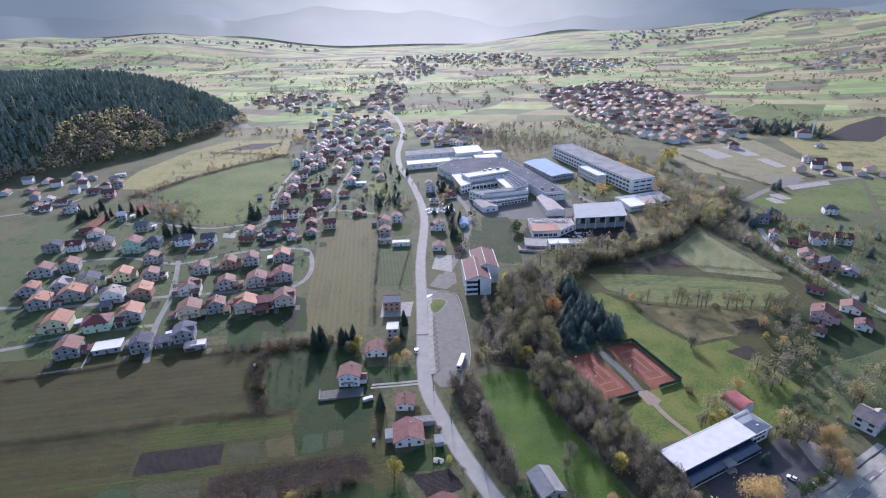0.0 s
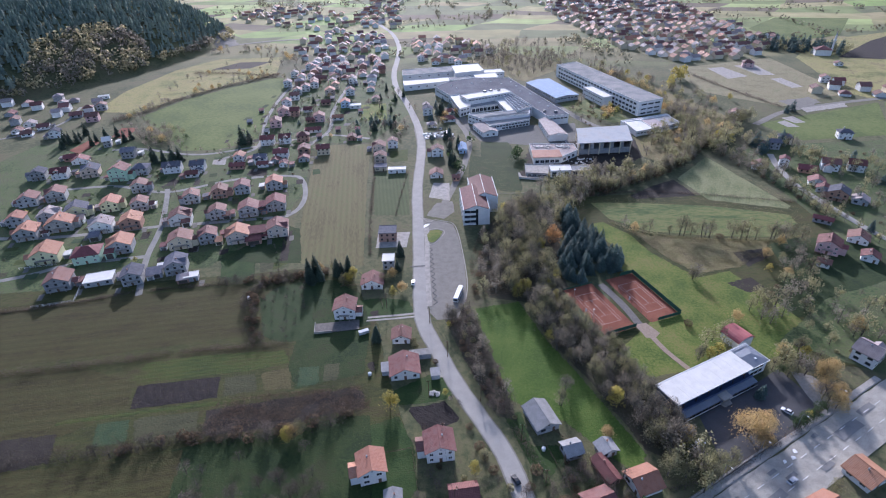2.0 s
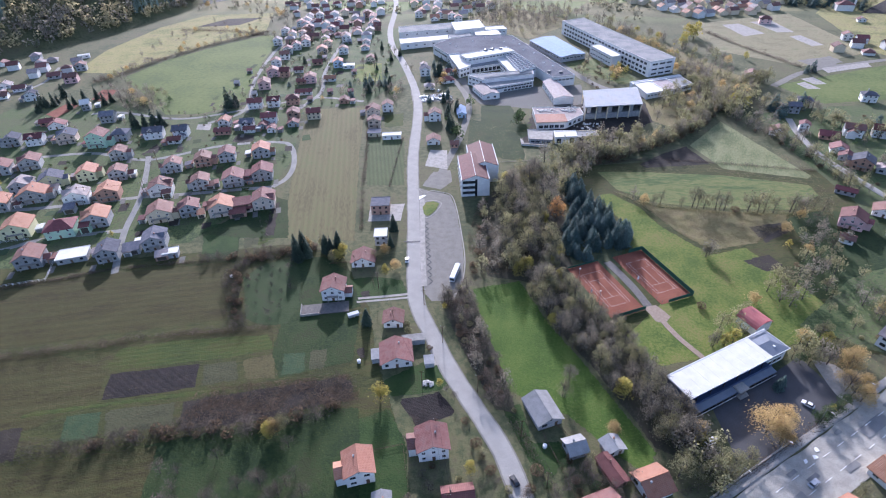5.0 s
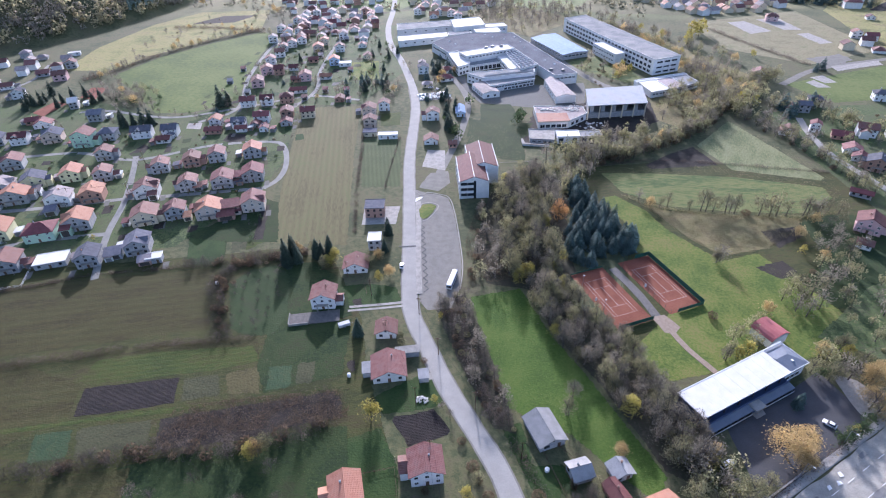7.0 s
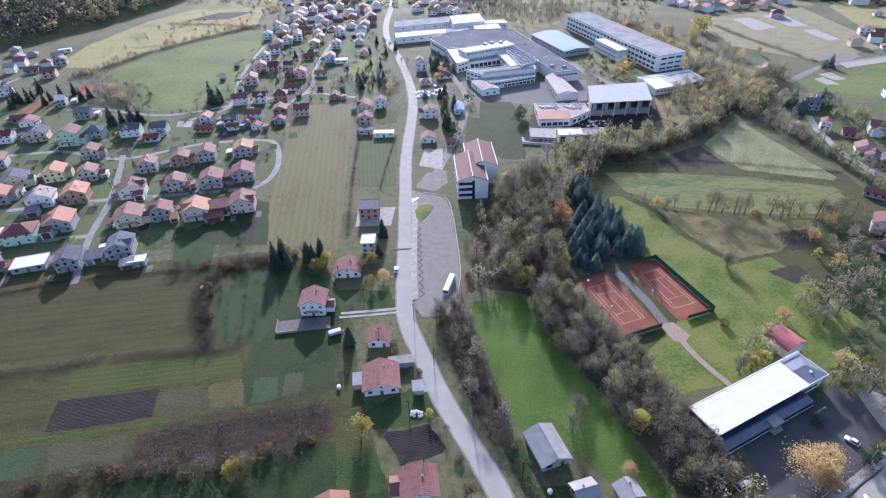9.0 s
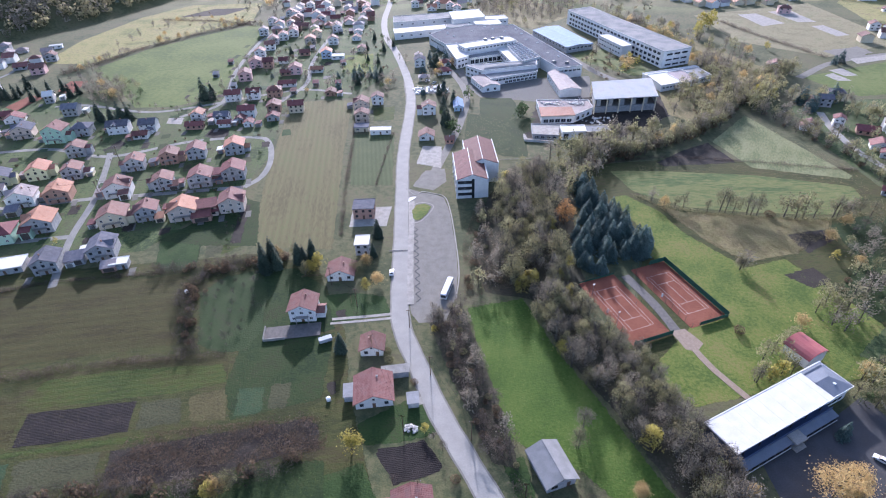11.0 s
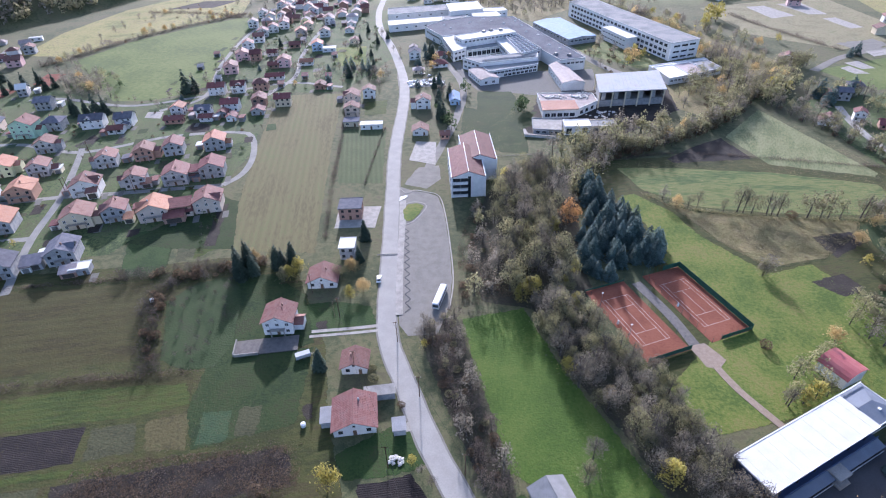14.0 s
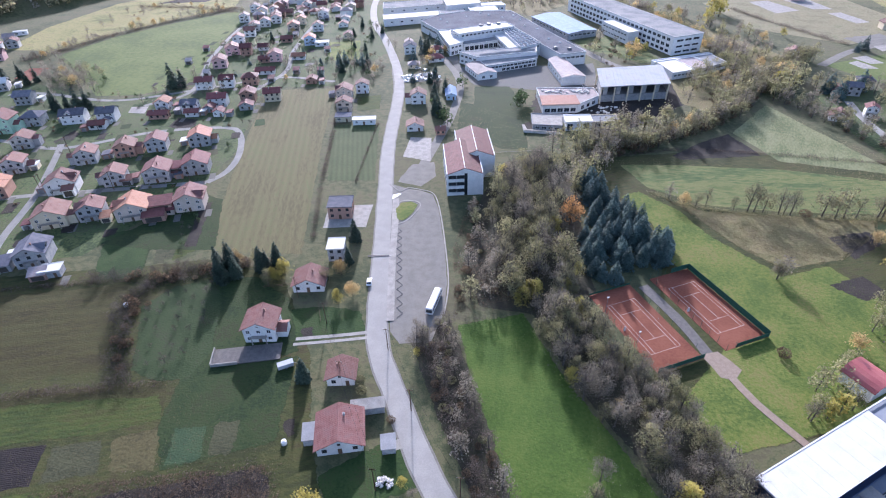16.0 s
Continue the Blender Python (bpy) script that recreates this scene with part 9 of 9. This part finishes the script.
def car(x, y, turn, paint, label, long=4.2, high=1.45, z=0.12, van=False):
    c = thing("car", pose(x, y, z, 0, 0, turn), label, "car", "parked cars")
    a, w, h = long / 2, 0.86, high
    body = Shape()
    prof = [(-a, 0.35), (-a + 0.1, 0.78), (-a + 0.35, 0.86), (a * 0.35, 0.9), (a * 0.85, 0.78), (a, 0.62), (a, 0.33), (a - 0.1, 0.22), (-a + 0.1, 0.22)][::-1]
    body.solid([(px, -w, pz) for px, pz in prof], [(px, w, pz) for px, pz in prof])
    part("body", body.mesh("body", paint), c)
    b0, b1, t0, t1 = (-a + 0.15, a * 0.55, -a + 0.25, a * 0.3) if van else (-a + 0.35, a * 0.42, -a + 0.85, a * 0.08)
    cab = Shape().solid([(b0, -w + 0.06, 0.84), (b1, -w + 0.06, 0.84), (b1, w - 0.06, 0.84), (b0, w - 0.06, 0.84)], [(t0, -w + 0.2, h - 0.06), (t1, -w + 0.2, h - 0.06), (t1, w - 0.2, h - 0.06), (t0, w - 0.2, h - 0.06)])
    part("windows", cab.mesh("windows", "window_glass"), c)
    part("roof", Shape().solid([(t0 - 0.04, -w + 0.17, h - 0.07), (t1 + 0.04, -w + 0.17, h - 0.07), (t1 + 0.04, w - 0.17, h - 0.07), (t0 - 0.04, w - 0.17, h - 0.07)], [(t0 + 0.1, -w + 0.26, h), (t1 - 0.1, -w + 0.26, h), (t1 - 0.1, w - 0.26, h), (t0 + 0.1, w - 0.26, h)]).mesh("roof", paint), c)
    for sx in (-0.62, 0.62):
        for sy in (-w + 0.06, w - 0.06):
            wheel(c, sx * a, sy, 0.31, 0.2)
    for sy in (-0.6, 0.6):
        part("headlight", Shape().box(a - 0.03, sy - 0.18, 0.55, a + 0.02, sy + 0.18, 0.68).mesh("headlight", "trim_white"), c)
    return c


bus = thing("bus", pose(-21.3, 226.7, 0.12, 0, 0, 81), "white parked bus on the dusty lay-by", "bus")
part("body", Shape().solid([(-5.9, -1.25, 0.45), (5.9, -1.25, 0.45), (5.9, 1.25, 0.45), (-5.9, 1.25, 0.45)], [(-5.85, -1.22, 2.75), (5.8, -1.22, 2.75), (5.8, 1.22, 2.75), (-5.85, 1.22, 2.75)]).mesh("body", "paint_white"), bus)
part("roof", Shape().solid([(-5.85, -1.22, 2.75), (5.8, -1.22, 2.75), (5.8, 1.22, 2.75), (-5.85, 1.22, 2.75)], [(-5.6, -0.95, 2.98), (5.55, -0.95, 2.98), (5.55, 0.95, 2.98), (-5.6, 0.95, 2.98)]).mesh("roof", "paint_white"), bus)
for i in range(7):
    for sy in (-1.262, 1.262):
        part("window", Shape().box(-0.7, -0.012, 1.45, 0.7, 0.012, 2.4).mesh("window", "window_glass"), bus, m=pose(-4.8 + i * 1.6, sy, 0))
for sx in (-5.93, 5.9):
    part("windscreen", Shape().box(-0.015, -1.05, 1.2, 0.015, 1.05, 2.5).mesh("windscreen", "window_glass"), bus, m=pose(sx, 0, 0))
for sx in (-3.6, 3.4):
    for sy in (-1.12, 1.12):
        wheel(bus, sx, sy, 0.48, 0.28)
for i in range(2):
    part("roof_hatch", Shape().box(-0.5, -0.4, 0, 0.5, 0.4, 0.12).mesh("roof_hatch", "trim_white"), bus, m=pose(-2.5 + 5 * i, 0, 2.98))
car(-46.4, 236, 99, "paint_white", "small white hatchback on the main road")
car(8.0, 123.5, 122, "paint_dark", "dark hatchback on the main road")
car(111.8, 163.2, 140, "paint_white", "white hatchback parked in the dark yard")
car(74, 144.5, 30, "paint_white", "white van parked under the yard trees", 5.2, 2.2, 0.12, True)
car(101, 132, 36, "paint_silver", "silver car on the boulevard")
car(92.0, 117.5, 36, "paint_white", "white delivery van on the boulevard", 5.4, 2.3, 0.12, True)
car(97.5, 119.5, 36, "paint_dark", "dark car beside the boulevard")
car(133, 203, 20, "paint_dark", "dark green car parked on the grass", z=0.06)
car(-66, 480, 20, "paint_white", "white car at the mason's yard"), car(-60, 476, 70, "paint_silver", "silver car at the mason's yard")


# ---- boulevard: kerb, wall, lane marks, lamps ----
ux, uy = 0.811, 0.585
def along(t, off):
    """A point t metres along the boulevard and off metres to its upper side of the upper kerb."""
    return (67.5 + ux * t - uy * off, 119.5 + uy * t + ux * off)


kerb([along(-20, 0.3), along(20, 0.3), along(60, 0.3), along(110, 0.3)], "stone kerb of the boulevard", 0.35, 0.22)
strip("pavement", [along(-20, 1.6), along(40, 1.6), along(110, 1.6)], 2.4, 0.2, "concrete", "worn concrete pavement along the boulevard")
wall_ = thing("retaining_wall", pose(*along(-18, 3.2), 0, 0, 0, math.degrees(math.atan2(uy, ux))), "low concrete retaining wall with a rail", "wall")
part("base", Shape().box(0, -0.2, -0.2, 62, 0.2, 1.0).mesh("base", "concrete"), wall_)
for i in range(32):
    part("rail_post", Shape().box(-0.05, -0.05, 1.0, 0.05, 0.05, 2.0).mesh("rail_post", "metal_grey"), wall_, m=pose(i * 2.0, 0, 0))
part("rail", Shape().box(0, -0.04, 1.95, 62, 0.04, 2.03).mesh("rail", "metal_grey"), wall_)
kerb([along(-20, -16.6), along(20, -16.6), along(60, -16.6), along(110, -16.6)], "stone kerb of the boulevard", 0.35, 0.22)
for t in range(-18, 100, 8):
    for off in (-5.4, -11.0):
        p, q = along(t, off), along(t + 3.5, off)
        dx, dy = -uy * 0.09, ux * 0.09
        area("lane_mark", [(p[0] - dx, p[1] - dy), (q[0] - dx, q[1] - dy), (q[0] + dx, q[1] + dy), (p[0] + dx, p[1] + dy)], 0.115, "line_white", "white dashed lane mark on asphalt", 0.0, "road marking")
for t, off in ((40, -3.5), (44, -4.0), (47, -2.6)):
    p = along(t, off)
    area("lane_mark", [(p[0] - 0.6, p[1] - 0.9), (p[0] + 0.8, p[1] - 0.4), (p[0] + 0.5, p[1] + 0.8), (p[0] - 0.8, p[1] + 0.3)], 0.118, "line_white", "worn white painted arrow on asphalt", 0.25, "road marking")
for t, off, a, b in ((6, -6, 8, 2.2), (48, -13, 6, 2.0), (30, -4.5, 4, 1.2), (84, -6, 9, 2.4), (34, -9, 5, 1.6), (58, -3, 3, 1.4), (20, -12, 9, 3), (66, -9, 14, 4)):
    p = along(t, off)
    area("patch", [(p[0], p[1]), (p[0] + ux * a, p[1] + uy * a), (p[0] + ux * a - uy * b, p[1] + uy * a + ux * b), (p[0] - uy * b, p[1] + ux * b)], 0.095, "asphalt_patch", "dark repaired patch of asphalt", 0.15, "road")


def street_lamp(x, y, turn, h=9.0):
    l = thing("street_lamp", pose(x, y, 0, 0, 0, turn), "tall grey steel street lamp with one arm", "street lamp", "street lamps")
    part("pole", Shape().tube((0, 0, -0.2), (0, 0, h), 0.11, 0.07, 8).mesh("pole", "metal_grey"), l)
    part("arm", Shape().tube((0, 0, h), (1.6, 0, h + 0.35), 0.05, 0.04, 6).mesh("arm", "metal_grey"), l)
    part("lamp_head", Shape().solid([(1.4, -0.16, h + 0.24), (2.2, -0.12, h + 0.4), (2.2, 0.12, h + 0.4), (1.4, 0.16, h + 0.24)], [(1.4, -0.12, h + 0.4), (2.2, -0.08, h + 0.5), (2.2, 0.08, h + 0.5), (1.4, 0.12, h + 0.4)]).mesh("lamp_head", "trim_white"), l)
    return l


for t in (-10, 14, 34, 56, 80):
    street_lamp(*along(t, 2.7), math.degrees(math.atan2(uy, ux)) - 90)


# ---- power poles and cables ----
def pole(x, y, h=9.5):
    p = thing("power_pole", pose(x, y, 0), "weathered wooden power pole with a crossarm", "power pole", "power poles")
    part("post", Shape().tube((0, 0, -0.3), (0, 0, h), 0.16, 0.11, 7).mesh("post", "wood_dark"), p)
    part("crossarm", Shape().box(-0.9, -0.07, h - 0.5, 0.9, 0.07, h - 0.36).mesh("crossarm", "wood_dark"), p)
    for sx in (-0.8, 0, 0.8):
        part("insulator", Shape().tube((sx, 0, h - 0.36), (sx, 0, h - 0.14), 0.06, 0.05, 6).mesh("insulator", "trim_white"), p)
    return (x, y, h - 0.15)


def cable(a, b, sag=0.8):
    s = Shape()
    a, b = Vector(a), Vector(b)
    n = 10
    P = [a.lerp(b, i / n) - Vector((0, 0, sag * 4 * (i / n) * (1 - i / n))) for i in range(n + 1)]
    r_ = 0.025
    for p in P:
        s.v += [(p.x - r_, p.y, p.z - r_), (p.x + r_, p.y, p.z - r_), (p.x, p.y, p.z + r_)]
    for i in range(n):
        for k in range(3):
            s.f.append((3 * i + k, 3 * i + (k + 1) % 3, 3 * i + 3 + (k + 1) % 3, 3 * i + 3 + k))
            s.k.append(0)
    return tagged(new("cable", s.mesh("cable", "rubber")), "thin dark overhead power cable", "cable", "power cables")


LINES = ([(-27, 158), (-19, 138), (-12, 112), (-8, 88)], [(-70, 226), (-56, 214), (-44, 190), (-27, 158)], [(10, 140), (18, 122), (26, 106)], [(-33, 204), (-22, 182), (-6, 158), (10, 140)],
         [(-218, 290), (-234, 330), (-238, 360)], [(-150, 302), (-185, 294), (-218, 288), (-250, 280), (-290, 268)])
for pts in LINES:
    tops = [pole(*p) for p in pts]
    for a, b in zip(tops, tops[1:]):
        for dx in (-0.8, 0.8):
            cable((a[0] + dx, a[1], a[2]), (b[0] + dx, b[1], b[2]))


# ---- gardens and yards of the near houses ----
def fence(pts, label, h=1.1, step=2.5, k="metal_grey", rails=2):
    f = thing("fence", pose(pts[0][0], pts[0][1], 0), label, "fence", "garden fences")
    o = Vector(pts[0])
    post = Shape().box(-0.06, -0.06, -0.2, 0.06, 0.06, h).mesh("post", k)
    for (x0, y0), (x1, y1) in zip(pts, pts[1:]):
        d = Vector((x1 - x0, y1 - y0))
        n = max(1, int(d.length / step))
        turn = math.degrees(math.atan2(d.y, d.x))
        for i in range(n):
            part("post", post, f, m=pose(x0 + d.x * i / n - o.x, y0 + d.y * i / n - o.y, 0, 0, 0, turn))
        for r_ in range(rails):
            z = h * (0.45 + 0.5 * r_ / max(1, rails - 1))
            part("rail", Shape().box(0, -0.03, z - 0.05, d.length, 0.03, z + 0.04).mesh("rail", k), f, m=pose(x0 - o.x, y0 - o.y, 0, 0, 0, turn))
    return f


fence([(-240, 199), (-221, 206), (-231, 228)], "white concrete garden fence with posts", 1.3, 2.6, "trim_white", 2)
fence([(-275, 232), (-256, 238)], "white garden fence with posts", 1.2, 2.6, "trim_white", 2)
fence([(14, 150), (22, 132), (30, 112)], "thin grey wire garden fence", 1.2, 3, "wood_dark")
fence([(20, 148), (33, 136)], "thin grey wire garden fence", 1.2, 3, "wood_dark")
fence([(-45, 128), (-30, 133), (-24, 112)], "thin grey wire garden fence", 1.1, 3, "wood_dark")
fence([(-84, 230), (-66, 234), (-58, 214)], "thin grey wire garden fence", 1.1, 3, "wood_dark")
fence([(-14, 344), (20, 350)], "low white concrete garden wall rail", 0.7, 3, "concrete")
ter = thing("terrace", pose(-77, 200, 0, 0, 0, 14), "paved terrace with low concrete walls beside a house", "terrace")
part("slab", Shape().box(-11, -5.5, -0.2, 10, 1.5, 0.35).mesh("slab", "slab_dark"), ter)
part("side_wall", Shape().box(-11.2, -5.5, -0.2, -10.9, 1.5, 1.4).mesh("side_wall", "concrete"), ter)
part("front_wall", Shape().box(-10.9, -5.7, -0.2, -3, -5.4, 1.2).mesh("front_wall", "concrete"), ter)


def tank(x, y, label):
    t = thing("water_tank", pose(x, y, 0.02), label, "tank")
    part("drum", Shape().tube((0, 0, -0.1), (0, 0, 1.2), 0.75, 0.75, 14).mesh("drum", "trim_white"), t)
    part("lid", Shape().tube((0, 0, 1.2), (0, 0, 1.4), 0.7, 0.2, 14).mesh("lid", "trim_white"), t)


tank(-129.5, 216, "round white water tank beside the hedge"), tank(-54.1, 168.3, "round white water tank in the garden"), tank(18, 137, "white garden water tank")
tr = thing("trailer", pose(-63, 194.3, 0, 0, 0, 30), "small silver box trailer on the grass", "trailer")
part("box", Shape().box(-2.4, -1.0, 0.5, 2.4, 1.0, 1.9).mesh("box", "paint_silver"), tr)
part("drawbar", Shape().box(2.4, -0.05, 0.55, 3.6, 0.05, 0.65).mesh("drawbar", "metal_grey"), tr)
for sy in (-1.05, 1.05):
    wheel(tr, 0, sy, 0.33, 0.2)
STONE = Shape()
bm_ = bmesh.new()
bmesh.ops.create_icosphere(bm_, subdivisions=1, radius=0.5)
for v_ in bm_.verts:
    v_.co *= random.uniform(0.75, 1.2)
st_ = bpy.data.meshes.new("stone")
bm_.to_mesh(st_), bm_.free()
st_.materials.append(mat("pale_stone", [(0.5, 0.47, 0.42), (0.62, 0.59, 0.54)], 2.0, 0.9, objrand=0.15))
heap = thing("stone_heap", pose(-25.2, 160.1, 0), "heap of pale rubble stones on the lawn", "stone heap")
for i in range(60):
    a, r_ = random.uniform(0, 6.28), 2.3 * math.sqrt(random.uniform(0, 1))
    part("stone", st_, heap, m=pose(r_ * math.cos(a), r_ * math.sin(a) * 0.7, random.uniform(0.0, 0.25) + 0.75 * (1 - r_ / 2.4), random.uniform(0, 90), 0, random.uniform(0, 360)) @ Matrix.Diagonal((0.8, 0.8, 0.6, 1)))
yard_ = thing("stone_stock", pose(-60.5, 461.5, 0, 0, 0, 20), "stacks of white cut stone in the yard", "stone stock")
BLOCKS = [Shape().box(-a, -b, 0, a, b, c).mesh("stone_block", "trim_white") for a, b, c in ((1.1, 0.6, 0.9), (0.7, 0.5, 1.1), (1.4, 0.15, 1.2), (0.5, 0.5, 0.6))]
for i in range(70):
    part("stone_block", BLOCKS[i % 4], yard_, m=pose(random.uniform(-13, 12), random.uniform(-7, 6), 0.05, 0, 0, random.choice((0, 90)) + random.uniform(-25, 25)))
# greenhouse-like lean-tos and sheds attached to the near houses
for x, y, tn, w_, d_, h_, lab in ((-47, 171, 14, 4.5, 5, 2.6, "grey sheet-roofed lean-to shed"), (-34, 181, 14, 9, 3, 2.8, "pale concrete-roofed lean-to"), (-26, 170, 14, 3.5, 4, 2.5, "small grey porch annex")):
    b_ = thing("shed", pose(x, y, 0, 0, 0, tn), lab + " beside a house", "shed")
    part("wall", Shape().box(-w_ / 2, -d_ / 2, -0.2, w_ / 2, d_ / 2, h_).mesh("wall", W["u"]), b_)
    part("roof", Shape().solid([(-w_ / 2 - .3, -d_ / 2 - .3, h_ + .02), (w_ / 2 + .3, -d_ / 2 - .3, h_ + .02), (w_ / 2 + .3, d_ / 2 + .3, h_ + .4), (-w_ / 2 - .3, d_ / 2 + .3, h_ + .4)], [(-w_ / 2 - .3, -d_ / 2 - .3, h_ + .14), (w_ / 2 + .3, -d_ / 2 - .3, h_ + .14), (w_ / 2 + .3, d_ / 2 + .3, h_ + .52), (-w_ / 2 - .3, d_ / 2 + .3, h_ + .52)]).mesh("roof", MATS["concrete"] if "concrete" in lab else R["g"]), b_)
RUB = [Shape().solid([(-a, -b, 0), (a, -b, 0), (a * 0.8, b, 0), (-a, b * 0.7, 0)], [(-a * 0.7, -b * 0.6, c), (a * 0.8, -b * 0.8, c * 0.7), (a * 0.5, b * 0.8, c), (-a * 0.8, b * 0.5, c * 0.8)]).mesh("lump", "pale_stone") for a, b, c in ((0.7, 0.5, 0.4), (1.2, 0.7, 0.5), (0.5, 0.4, 0.6))]
for x0, y0, z0, rx_, ry_, n_r, lab in ((46, 424, 5.45, 7, 5, 36, "heap of broken concrete on the ruined roof"), (28, 423, 5.45, 8, 4, 26, "rubble strewn over the ruined roof"), (60, 407, 0.05, 9, 8, 34, "rubble heap between the ruined buildings"), (50, 444, 0.06, 8, 6, 24, "rubble and scrap beside the weathered shed")):
    rb = thing("rubble_heap", pose(x0, y0, z0), lab, "rubble")
    for i in range(n_r):
        part("lump", RUB[i % 3], rb, m=pose(random.gauss(0, 0.5) * rx_, random.gauss(0, 0.5) * ry_, 0, 0, 0, random.uniform(0, 360)))
# mosque with a slender minaret, far off beyond the meadows
mz = float(height(401, 776))
mq = thing("mosque", pose(398, 776, mz, 0, 0, -10), "white mosque with red hipped roof and slender minaret", "mosque")
part("wall", Shape().box(-9, -7, -1, 9, 7, 7).mesh("wall", W["w"]), mq)
part("roof", Shape().solid([(-10, -8, 7), (10, -8, 7), (10, 8, 7), (-10, 8, 7)], [(-1, -0.5, 11), (1, -0.5, 11), (1, 0.5, 11), (-1, 0.5, 11)]).mesh("roof", R["r"]), mq)
part("minaret", Shape().tube((11, 2, -1), (11, 2, 24), 1.3, 1.0, 10).mesh("minaret", W["w"]), mq)
part("gallery", Shape().tube((11, 2, 17.5), (11, 2, 18.6), 1.9, 1.9, 12).mesh("gallery", W["w"]), mq)
part("spire", Shape().tube((11, 2, 24), (11, 2, 29), 1.1, 0.05, 10).mesh("spire", "metal_grey"), mq)
